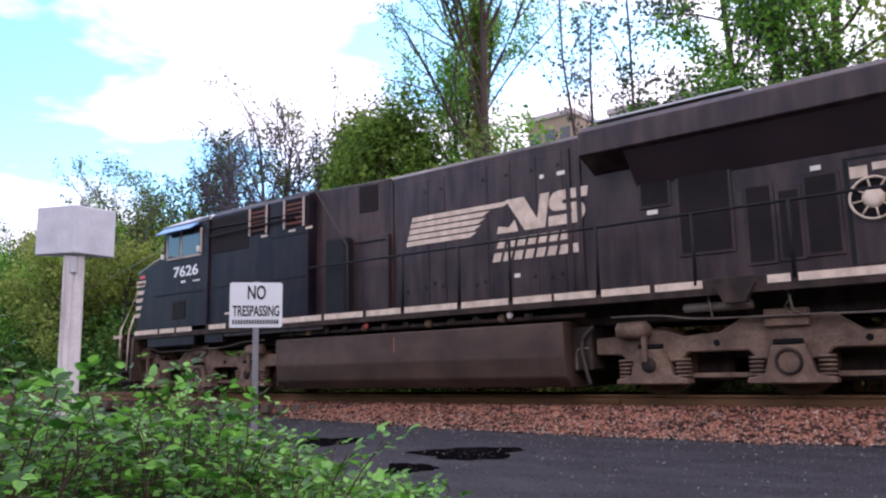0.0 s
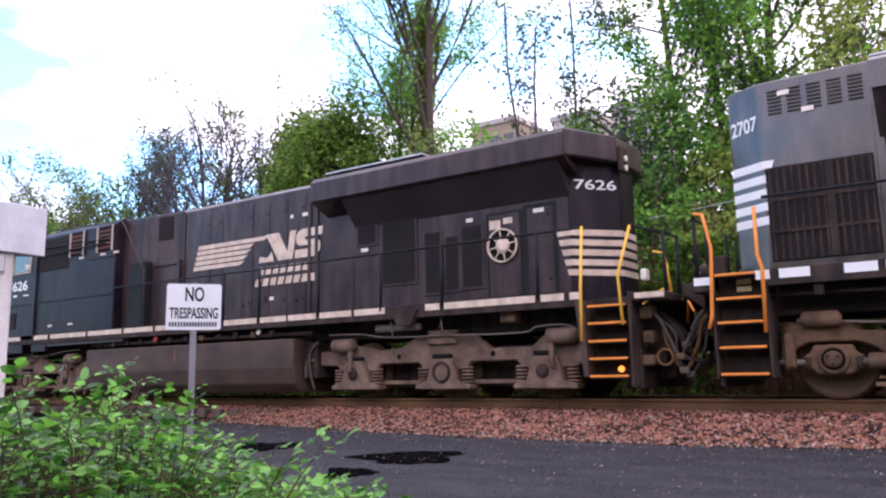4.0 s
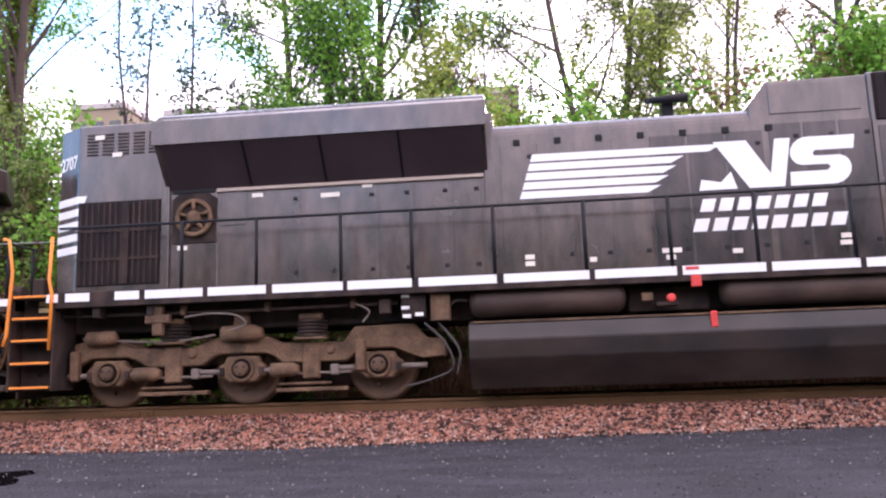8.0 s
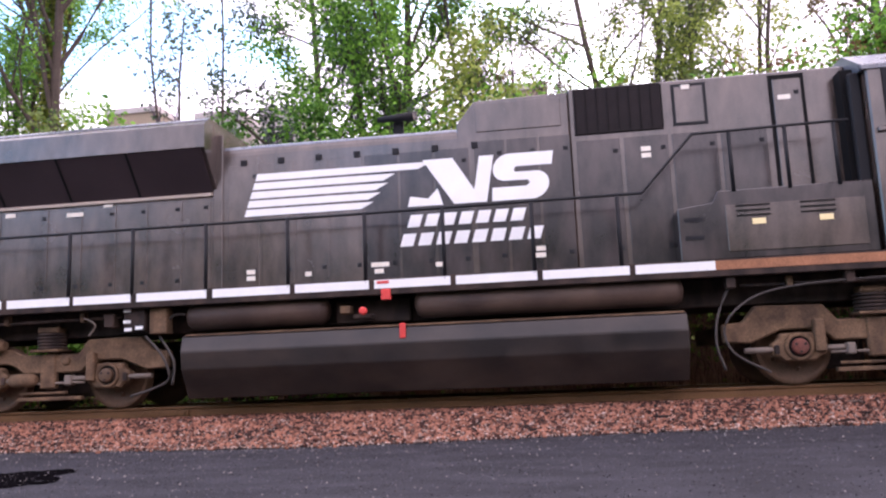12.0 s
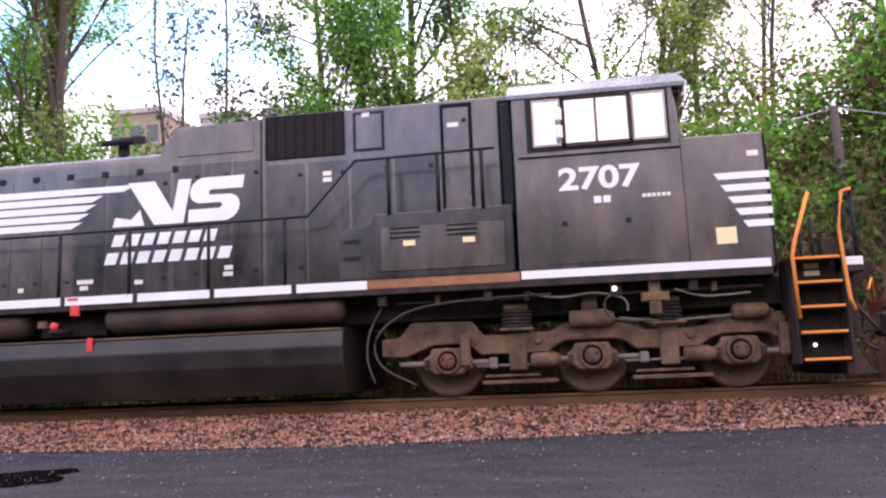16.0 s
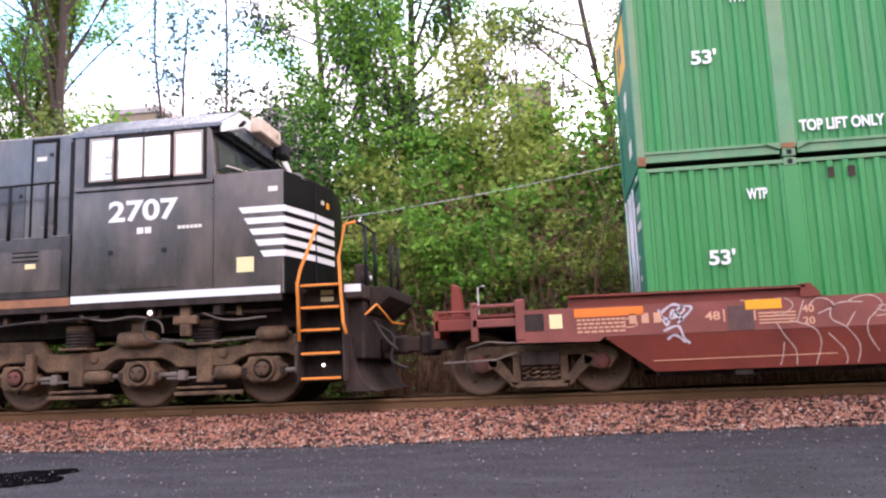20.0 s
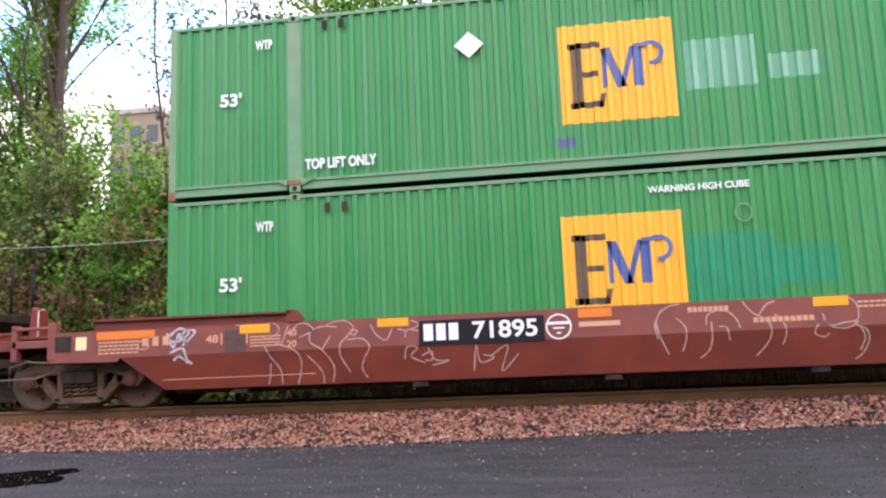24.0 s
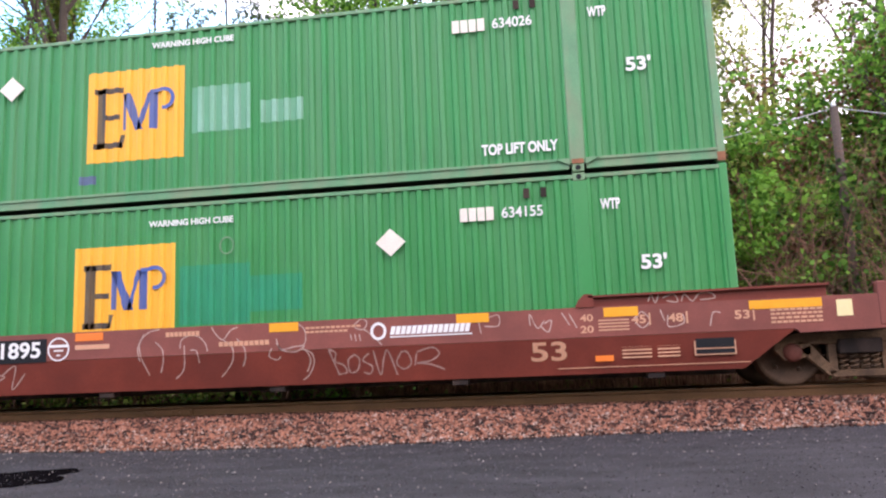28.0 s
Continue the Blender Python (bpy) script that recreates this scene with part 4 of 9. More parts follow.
spray([[(7.647, 1.182), (7.463, 1.139), (7.33, 0.989), (7.347, 0.782), (7.463, 0.501)],
       [(7.397, 1.124), (7.297, 0.922), (7.33, 0.713)],
       [(7.58, 0.995), (7.697, 0.869), (7.703, 0.697), (7.647, 0.527)],
       [(7.98, 0.874), (7.997, 0.994), (8.097, 1.058), (8.263, 1.051), (8.38, 0.942), (8.42, 0.82)],
       [(8.047, 0.923), (8.047, 0.681), (7.997, 0.528), (7.88, 0.43)],
       [(8.147, 0.849), (8.247, 0.828), (8.28, 0.654)],
       [(8.48, 1.179), (8.547, 1.073), (8.663, 0.981), (8.78, 1.114), (8.897, 1.16)],
       [(8.663, 0.981), (8.813, 0.854), (8.813, 0.681), (8.713, 0.531), (8.613, 0.432)],
       [(8.88, 0.989), (8.997, 0.846), (9.013, 0.707), (8.963, 0.571)],
       [(9.43, 0.826), (9.38, 0.708), (9.497, 0.651), (9.563, 0.7)],
       [(9.497, 0.961), (9.563, 0.803), (9.763, 0.829), (9.93, 0.838), (9.797, 0.758), (9.597, 0.784), (9.497, 0.892)],
       [(9.797, 1.189), (9.93, 1.08), (9.947, 0.907), (9.897, 0.805), (10.03, 0.73), (10.063, 0.591), (9.98, 0.422), (9.88, 0.341)],
       [(9.947, 0.786), (10.013, 0.628), (9.947, 0.458)],
       [(10.697, 1.114), (10.797, 1.19), (10.88, 1.141), (10.83, 1.039), (10.713, 1.062), (10.697, 1.132)],
       [(10.83, 1.039), (10.93, 0.966), (11.097, 0.803)],
       [(10.63, 0.979), (10.647, 0.892)],
       [(10.697, 0.976), (10.713, 0.872)],
       [(10.763, 0.973), (10.78, 0.869)]], 0.0085, "thin white spray-painted arc")
spray([[(10.297, 0.77), (10.363, 0.578), (10.43, 0.402)],
       [(10.297, 0.77), (10.397, 0.714), (10.38, 0.594), (10.497, 0.537), (10.547, 0.431), (10.413, 0.403)],
       [(10.663, 0.668), (10.58, 0.602), (10.597, 0.429), (10.713, 0.458), (10.747, 0.612), (10.663, 0.685)],
       [(10.897, 0.692), (10.797, 0.593), (10.93, 0.5), (10.897, 0.398), (10.797, 0.42)],
       [(10.963, 0.723), (11.047, 0.374), (11.113, 0.613), (11.18, 0.713), (11.297, 0.363)],
       [(11.363, 0.671), (11.297, 0.536), (11.397, 0.445), (11.513, 0.526), (11.463, 0.683), (11.363, 0.688)],
       [(11.597, 0.66), (11.563, 0.489)],
       [(11.597, 0.677), (11.83, 0.736), (11.93, 0.645), (11.797, 0.548), (11.597, 0.522), (11.797, 0.496), (11.997, 0.418)]], 0.011, "pale scrawled graffiti letter shape", M_TAGD)
spray([[(12.5, 1.18), (12.55, 0.9)], [(12.6, 1.1), (12.8, 1.15), (12.8, 1.0), (12.6, 1.0)], [(13.25, 0.98), (13.25, 1.14), (13.35, 0.94), (13.45, 1.04)], [(13.45, 1.0), (13.55, 1.04), (13.5, 0.88), (13.4, 0.96)], [(13.7, 1.14), (13.8, 0.96)], [(13.8, 1.12), (13.9, 0.92)], [(14.7, 1.0), (14.8, 1.1), (14.9, 0.98), (14.8, 0.88), (14.7, 0.96)],
       [(15.05, 1.12), (15.1, 0.96)], [(15.15, 1.04), (15.15, 0.88), (15.35, 0.92), (15.35, 1.04)], [(15.7, 0.86), (15.75, 1.04), (15.85, 1.04)]], 0.008, "small white scrawl")
spray([[(14.9, 1.24), (14.95, 1.33), (15.0, 1.22), (15.05, 1.33)], [(15.1, 1.28), (15.25, 1.33), (15.3, 1.22), (15.15, 1.24)], [(15.35, 1.22), (15.4, 1.32), (15.5, 1.22), (15.6, 1.32), (15.75, 1.32), (15.8, 1.25), (15.6, 1.23)]], 0.009, "pale scrawl on the raised chord")


# ---------------------------------------------------------------- containers
def container(z0, label, upper):
    """A 53-foot corrugated steel container with frames at the 40-foot places."""
    ob = thing("shipping_container", label, "shipping container", "stacked containers", u=8.07)
    MOVING.append((ob, 8.07))
    L, Wd, Hh = 16.154, 1.295, 2.89
    z1 = z0 + Hh
    zb, zt = z0 + (0.2 if upper else 0.16), z1 - 0.07

    def corrugated(a, b, v, s):
        n = max(3, round((b - a) / 0.205))
        p = (b - a) / n
        bm = B()
        d = 0.036 * s
        pts = [(a, 0)]
        for i in range(n):
            x = a + i * p
            pts += [(x + p * 0.16, 0), (x + p * 0.28, d), (x + p * 0.72, d), (x + p * 0.84, 0)]
        pts += [(b, 0)]
        lo = [bm.verts.new((x, v + q, zb)) for x, q in pts]
        hi = [bm.verts.new((x, v + q, zt)) for x, q in pts]
        lo2 = [bm.verts.new((x, v + q + 0.02 * s, zb)) for x, q in pts]
        hi2 = [bm.verts.new((x, v + q + 0.02 * s, zt)) for x, q in pts]
        fs = []
        for i in range(len(pts) - 1):
            fs += [bm.faces.new((lo[i], lo[i + 1], hi[i + 1], hi[i])), bm.faces.new((hi2[i], hi2[i + 1], lo2[i + 1], lo2[i]))]
        bmesh.ops.recalc_face_normals(bm, faces=fs)
        return bm

    step = (13.955 - 2.2) / 57

    def rib(u):
        f = ((u - 2.2) / step) % 1.0
        return float(np.interp(f, [0, 0.16, 0.28, 0.72, 0.84, 1], [0, 0, 0.036, 0.036, 0, 0])) - Wd + 0.012

    def decal(name, polys, mat, parent, label="", proud=0.003):
        """Paint over the ribs: the shape cut at each bend of the sheet and laid on it."""
        for poly in polys:
            lo_, hi_ = min(q[0] for q in poly), max(q[0] for q in poly)
            cuts = sorted({lo_, hi_} | {c for k in range(58) for c in (2.2 + step * (k + f) for f in (0.16, 0.28, 0.72, 0.84)) if lo_ < c < hi_})
            bm = B()
            for a, b in zip(cuts, cuts[1:]):
                p = list(poly)
                for lim, sg in ((a, 1), (b, -1)):
                    out = []
                    for i, q in enumerate(p):
                        w = p[i - 1]
                        dq, dw = sg * (q[0] - lim), sg * (w[0] - lim)
                        if dq * dw < 0:
                            t = dw / (dw - dq)
                            out.append((lim, w[1] + (q[1] - w[1]) * t))
                        if dq >= -1e-9:
                            out.append(q)
                    p = out
                p = [q for i, q in enumerate(p) if abs(q[0] - p[i - 1][0]) + abs(q[1] - p[i - 1][1]) > 1e-6]
                if len(p) > 2:
                    bm.faces.new([bm.verts.new((q[0], rib(q[0]) - proud, q[1])) for q in p])
            bmesh.ops.recalc_face_normals(bm, faces=bm.faces[:])
            for f in bm.faces:
                if f.normal.y > 0:
                    f.normal_flip()
            ob_ = part(name, bm, mat, parent, label)
        return ob_

    for s, v in ((1, -Wd + 0.012), (-1, Wd - 0.012)):
        for a, b in ((0.12, 1.97), (2.2, 13.955), (14.185, 16.03)):
            part("corrugated_side", corrugated(a, b, v, s), M_GREENW if upper else M_GREEN, ob, "vertically corrugated green steel sheet")
        e = v - 0.008 * s
        part("top_side_rail", box(B(), 0.1, L - 0.1, min(e, e + 0.06 * s), max(e, e + 0.06 * s), z1 - 0.08, z1 - 0.02, 0.008), M_GREENF, ob)
        bm = B()
        if upper:
            for a, b in ((0.1, 1.96), (2.21, 13.94), (14.195, L - 0.1)):
                prism(bm, [(a, z0 + 0.17), (b, z0 + 0.17), (b, z0 + 0.21), (a, z0 + 0.21)], min(e - 0.004 * s, e + 0.06 * s), max(e - 0.004 * s, e + 0.06 * s))
                prism(bm, [(a, z0 + 0.045), (b, z0 + 0.045), (b, z0 + 0.085), (a, z0 + 0.085)], min(e - 0.004 * s, e + 0.06 * s), max(e - 0.004 * s, e + 0.06 * s))
                prism(bm, [(a, z0 + 0.085), (b, z0 + 0.085), (b, z0 + 0.17), (a, z0 + 0.17)], min(e + 0.02 * s, e + 0.06 * s), max(e + 0.02 * s, e + 0.06 * s))
        else:
            box(bm, 0.1, L - 0.1, min(e, e + 0.06 * s), max(e, e + 0.06 * s), z0, z0 + 0.16, 0.008)
        part("bottom_side_rail", bm, M_GREENF if upper else M_GREEN, ob, "faded green bottom rail")
        for u in (2.085, 14.07):
            part("lifting_post", box(B(), u - 0.115, u + 0.115, min(e - 0.006 * s, e + 0.08 * s), max(e - 0.006 * s, e + 0.08 * s), z0 + 0.12, z1 - 0.11, 0.012), M_GREENF if upper else M_GREEN, ob, "plain faded post at the lifting place")
            for q in (z0, z1 - 0.118):
                c = part("corner_casting", box(B(), u - 0.089, u + 0.089, min(e - 0.012 * s, e + 0.15 * s), max(e - 0.012 * s, e + 0.15 * s), q, q + 0.118, 0.01), M_GREENF, ob)
                if s > 0:
                    part("casting_hole", lathe(B(), [(-Wd - 0.014, 0.035), (-Wd - 0.009, 0.04)], (u, 0, q + 0.06), "y", 10), M_INK, c)
        for u in (0.0, L):
            a, b = (0, 0.12) if u == 0 else (L - 0.12, L)
            part("corner_post", box(B(), a, b, min(e, e + 0.12 * s), max(e, e + 0.12 * s), z0, z1, 0.015), M_GREENF if upper else M_GREEN, ob, "scuffed corner post")
    if upper:
        for u in (2.085, 14.07):
            for k in (-1, 1):
                part("gusset", prism(B(), [(u + k * 0.115, z0 + 0.2), (u + k * 0.32, z0 + 0.2), (u + k * 0.115, z0 + 0.1)], -Wd - 0.02, -Wd + 0.01), M_GREENF, ob, "faded green gusset beside the lifting post")
            part("rust_patch", box(B(), u - 0.085, u + 0.085, -Wd - 0.018, -Wd - 0.012, z0 + 0.12, z0 + 0.19), M_RUSTB, ob, "rust patch")
        for a in (0.0, L - 0.12):
            part("rust_patch", box(B(), a + 0.004, a + 0.116, -Wd - 0.001, -Wd + 0.004, z0 + 0.01, z0 + 0.14), M_RUSTB, ob, "rust patch")
    part("roof", box(B(), 0.1, L - 0.1, -Wd + 0.06, Wd - 0.06, z1 - 0.06, z1 - 0.02), M_GREEN, ob)
    part("floor", box(B(), 0.1, L - 0.1, -Wd + 0.07, Wd - 0.07, z0 + 0.1, z0 + 0.14), M_UNDER, ob)
    for a, b in ((0.02, 0.06), (L - 0.06, L - 0.02)):
        bm = box(B(), a, b, -Wd + 0.1, Wd - 0.1, z0 + 0.1, z1 - 0.08)
        end = part("end_wall", bm, M_TEAL, ob, "teal end wall with lock rods")
        w = a - 0.03 if a < 1 else b + 0.03
        for v in () if upper else (0.75, 0.3, -0.02, -0.42):
            part("lock_rod", tube(B(), [(w, v, z0 + 0.12), (w, v, z1 - 0.12)], 0.022, 6), M_STEEL, end, "grey lock rod")
        for z in (z0 + 0.06, z1 - 0.1):
            part("end_header", box(B(), a - 0.02, b + 0.02, -Wd + 0.1, Wd - 0.1, z - 0.06, z + 0.06), M_TEAL, ob)
    def end_mark(name, v0, v1, c0, c1, mat, label="", lift=0.0):
        part(name, box(B(), 0.014 - lift, 0.02 - lift, min(v0, v1), max(v0, v1), c0, c1), mat, ob, label)
    if upper:
        end_mark("end_emblem_field", 0.98, -0.47, 5.05, 5.93, M_GOLD, "golden yellow field on the end wall")
        end_mark("end_emblem_block", 0.62, 0.5, 5.25, 5.75, M_EMBLEM, "", 0.006)
        end_mark("end_emblem_block", 0.3, 0.05, 5.35, 5.65, M_BLUEGREY, "", 0.006)
        for q in range(2):
            end_mark("end_size_block", 0.12 - 0.2 * q, -0.02 - 0.2 * q, 4.47, 4.73, M_LABEL)
        for q in range(7):
            end_mark("end_stencil_block", 0.0, -0.28 + 0.03 * (q % 3), 4.36 - 0.07 * q, 4.395 - 0.07 * q, M_PALEGREEN)
        end_mark("end_placard", -0.1, -0.5, 3.6, 3.86, M_LABEL, "pale blank placard")
        for q in range(16):
            end_mark("end_rivet", -1.02, -1.06, 3.7 + 0.14 * q, 3.74 + 0.14 * q, M_PALEGREEN)
        end_mark("end_scuff", 0.98, 0.7, 4.3, 4.6, M_GREENF, "scuffed patch")
        for vv in (-1.12, 1.1):
            part("end_corner_post", box(B(), -0.01, 0.02, vv - 0.1, vv + 0.1, z0 + 0.1, z1 - 0.1, 0.01), M_TEAL, ob)
    else:
        end_mark("end_emblem_field", 0.96, 0.15, 2.3, 2.68, M_GOLD, "golden yellow field on the door")
        end_mark("end_emblem_block", 0.7, 0.6, 2.38, 2.6, M_EMBLEM, "", 0.006)
        for q in range(3):
            for r in range(2):
                end_mark("end_stencil_block", -0.52 - 0.2 * q, -0.64 - 0.2 * q, 2.62 - 0.26 * r, 2.74 - 0.26 * r, M_LABEL)
        for q in range(4):
            end_mark("end_stencil_block", 0.6 - 0.3 * q, 0.4 - 0.3 * q, 1.9 + 0.05 * (q % 2), 1.97 + 0.05 * (q % 2), M_LABEL)
            end_mark("end_stencil_block", 0.62 - 0.35 * q, 0.45 - 0.35 * q, 1.62, 1.7, M_LABEL)
        for vv in (-1.0, 0.95):
            part("header_label", box(B(), -0.008, -0.001, vv - 0.12, vv + 0.12, z1 - 0.12, z1 - 0.06), M_LABEL, ob)
    v = -Wd - 0.004
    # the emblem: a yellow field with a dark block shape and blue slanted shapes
    eu0, eu1 = (6.22, 7.9) if upper else (6.1, 7.8)
    ez0, ez1 = (3.93, 5.46) if upper else (1.2, 2.54)
    eb = 1.02 if not upper else ez0
    fld = decal("emblem_field", [rect(eu0, eu1, ez0, ez1)], M_GOLD, ob, "golden yellow square field")
    w, h = eu1 - eu0, ez1 - eb

    def er(a, b, c, d, lean=0.0):
        return rect(eu0 + a * w, eu0 + b * w, eb + c * h, eb + d * h, lean * w)
    decal("emblem_dark_shape", [er(0.105, 0.2, 0.15, 0.81), er(0.08, 0.37, 0.755, 0.815), er(0.2, 0.34, 0.46, 0.515), er(0.08, 0.37, 0.15, 0.21), er(0.325, 0.37, 0.15, 0.29, 0.03)], M_EMBLEM, fld, "", 0.006)
    decal("emblem_blue_shape", [er(0.375, 0.415, 0.34, 0.74), er(0.5, 0.585, 0.33, 0.74, -0.135), er(0.515, 0.56, 0.33, 0.74, 0.11), er(0.645, 0.73, 0.33, 0.74)], M_BLUE, fld, "", 0.006)
    q = -Wd + 0.009
    pr = arc(eu0 + 0.8 * w, eb + 0.65 * h, 0.095 * w, 100, -100, 8)
    strokes("emblem_blue_curve", [[(eu0 + 0.66 * w, eb + 0.735 * h), (eu0 + 0.74 * w, eb + 0.74 * h)] + pr], M_BLUE, fld, q, 0.03)
    up = 2.95 if upper else 0.0
    for u in (0.87, 14.86):
        lettering("size_mark", "53'", u, 1.71 + up, 0.22, M_WHITE, ob, v - 0.012, 0.36, bold=0.03)
    for u in (1.46, 14.35):
        lettering("stencil", "WTP", u, 2.61 + up, 0.16, M_WHITE, ob, v - 0.012, 0.28, bold=0.035)
    lettering("stencil", "WARNING HIGH CUBE", 7.36, 2.8 + up + (0.02 if upper else 0), 0.1, M_WHITE, ob, v - 0.012, 1.4, bold=0.025)
    if upper:
        for u in (2.26, 12.67):
            lettering("stencil", "TOP LIFT ONLY", u, 3.54, 0.17, M_WHITE, ob, v - 0.012, 1.13, bold=0.035)
    plates("owner_block", bars(12.3, 12.82, 2.56 + up, 2.76 + up, 4, fill=0.85), M_LABEL, ob, v - 0.008, "pale block")
    lettering("container_number", "634026" if upper else "634155", 12.92, 2.58 + up, 0.16, M_WHITE, ob, v - 0.012, 0.6, bold=0.012)
    du, dz = (4.88, 5.3) if upper else (11.24, 2.32)
    plates("warning_diamond", [[(du - 0.23, dz), (du, dz - 0.21), (du + 0.23, dz), (du, dz + 0.21)]], M_LABEL, ob, v - 0.02, "pale blank diamond placard")
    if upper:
        # rib shading is painted into the patch: recessed flats take the darker green
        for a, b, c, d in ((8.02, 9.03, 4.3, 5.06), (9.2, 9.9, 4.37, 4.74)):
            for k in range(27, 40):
                for f0, f1, mat in ((-0.16, 0.28, M_PALEGREEN), (0.28, 0.84, M_PALESHADED)):
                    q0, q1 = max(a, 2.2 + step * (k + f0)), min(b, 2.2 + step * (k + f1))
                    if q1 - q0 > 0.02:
                        decal("faded_patch", [rect(q0, q1, c, d)], mat, ob, "pale painted-over stripe, rib shading put into its colour")
        decal("blue_patch", [rect(6.12, 6.4, 3.58, 3.72)], M_BLUEGREY, ob)
    else:
        decal("repainted_patch", [rect(7.86, 9.02, 1.24, 2.16), rect(9.02, 9.85, 1.4, 1.95)], M_SEAGREEN, ob, "fresher green painted-over patch")
        ringp = [(8.65 + 0.11 * math.cos(radians(k * 24)), 2.44 + 0.13 * math.sin(radians(k * 24))) for k in range(16)]
        strokes("stencil_ring", [ringp], M_GREENF, ob, v, 0.012)
    for u in (2.56, 2.83):
        plates("tie_slot", [rect(u, u + 0.09, 2.85 + up, 3.0 + up)], M_UNDER, ob, v - 0.012)
    for u in (13.25, 13.5):
        plates("tie_slot", [rect(u, u + 0.09, 2.85 + up, 3.0 + up)], M_UNDER, ob, v - 0.012)
    return ob


lower_box = container(0.29, "green corrugated 53-foot container with a golden emblem, sitting in the well", False)
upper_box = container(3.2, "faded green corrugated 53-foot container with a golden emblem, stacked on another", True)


# ---------------------------------------------------------------- shared locomotive pieces
def stanchion(name, u, z0, z1, v, mat, parent):
    return part(name, tube(B(), [(u, v, z0), (u, v, z1)], 0.028, 8), mat, parent)


def treads(parent, u0, u1, levels, v=-1.53, mat=None):
    for z in levels:
        t = part("step", box(B(), u0, u1, v, v + 0.32, z - 0.045, z - 0.012, 0.004), M_UNDER, parent)
        part("step_edge", box(B(), u0 - 0.01, u1 + 0.01, v - 0.012, v + 0.03, z - 0.03, z + 0.005, 0.004), mat or M_ORANGE, t, "orange painted step edge")


def knuckle(parent, u, way):
    bm = box(B(), min(u, u + way * 0.75), max(u, u + way * 0.75), -0.13, 0.13, 0.72, 0.95, 0.02)
    box(bm, min(u + way * 0.65, u + way * 0.98), max(u + way * 0.65, u + way * 0.98), -0.2, 0.14, 0.64, 1.02, 0.05)
    return part("coupler", bm, M_UNDER, parent, "grimy knuckle coupler")


def hose(parent, pts, r=0.03, mat=None, name="air_hose"):
    """A bent hose through points, rounded between them."""
    p = [Vector(q) for q in pts]
    out = []
    for i in range(len(p) - 1):
        a, b, c, d = p[max(i - 1, 0)], p[i], p[i + 1], p[min(i + 2, len(p) - 1)]
        for k in range(5):
            t = k / 5
            out.append(0.5 * ((2 * b) + (c - a) * t + (2 * a - 5 * b + 4 * c - d) * t * t + (3 * b - a - 3 * c + d) * t ** 3))
    out.append(p[-1])
    return part(name, tube(B(), out, r, 6), mat or M_HOSE, parent)


def wordmark(parent, u, z, k, v, mat, body):
    """The railway's emblem as plain shapes: five swept stripes, leaning blocks, and two rows of blocks under them."""
    for i in range(5):
        z1 = z + 0.7 * k - i * 0.142 * k
        left = u - i * 0.045 * k
        right = u + (2.8 if i == 0 else 2.36 - 0.12 * i) * k
        plates("emblem_stripe", [[(left - 0.035 * k, z1 - 0.112 * k), (right - 0.2 * k, z1 - 0.112 * k), (right, z1 - 0.01 * k), (left, z1)]], mat, parent, v)
    b = u + 2.72 * k
    plates("emblem_block", [[(b - 0.3 * k, z), (b + 0.25 * k, z), (b + 0.17 * k, z + 0.26 * k), (b + 0.02 * k, z + 0.11 * k), (b - 0.26 * k, z + 0.16 * k)]], mat, parent, v)
    plates("emblem_block", [[(b - 0.05 * k, z + 0.72 * k), (b + 0.42 * k, z + 0.72 * k), (b + 0.86 * k, z), (b + 0.42 * k, z)]], mat, parent, v - 0.001)
    plates("emblem_block", [rect(b + 0.7 * k, b + 0.92 * k, z, z + 0.72 * k, 0.13 * k)], mat, parent, v)
    def lean(p):
        return [(b + (x + 0.16 * y) * k, z + y * k) for x, y in p]
    s = lean([(1.0, 0.0), (1.62, 0.0)] + arc(1.62, 0.215, 0.215, -80, 80, 7) + [(1.3, 0.43), (1.27, 0.47), (1.3, 0.515), (1.84, 0.515), (1.84, 0.72), (1.2, 0.72)]
             + arc(1.16, 0.51, 0.21, 100, 262, 7) + [(1.5, 0.3), (1.545, 0.255), (1.5, 0.205), (0.98, 0.205)])
    plates("emblem_block", [s], mat, parent, v)
    plates("emblem_word_block", bars(u + 2.4 * k, u + 4.3 * k, z - 0.32 * k, z - 0.13 * k, 7, 0.06 * k, 0.72), mat, parent, v)
    plates("emblem_word_block", bars(u + 2.28 * k, u + 4.55 * k, z - 0.61 * k, z - 0.42 * k, 8, 0.06 * k, 0.72), mat, parent, v)


def door(parent, u0, u1, z0, z1, v, mat, latch=True, name="hood_door"):
    """A shut door leaf, proud of the hood, with its seam round it."""
    d = part(name, box(B(), u0 + 0.012, u1 - 0.012, v - 0.014, v + 0.01, z0 + 0.01, z1 - 0.01, 0.005), mat, parent)
    if latch:
        for z in (z0 + 0.16 * (z1 - z0), z1 - 0.1 * (z1 - z0)):
            part("latch", box(B(), u1 - 0.12, u1 - 0.05, v - 0.022, v - 0.012, z - 0.03, z + 0.03, 0.004), M_INK, d)
    return d


def stripe_row(parent, u0, du, u1, z0, dz, h, n, v, mat):
    for i in range(n):
        plates("nose_stripe", [[(u0 + i * du + 0.03, z0 - i * dz - h), (u1, z0 - i * dz - h), (u1, z0 - i * dz), (u0 + i * du - 0.03, z0 - i * dz)]], mat, parent, v)


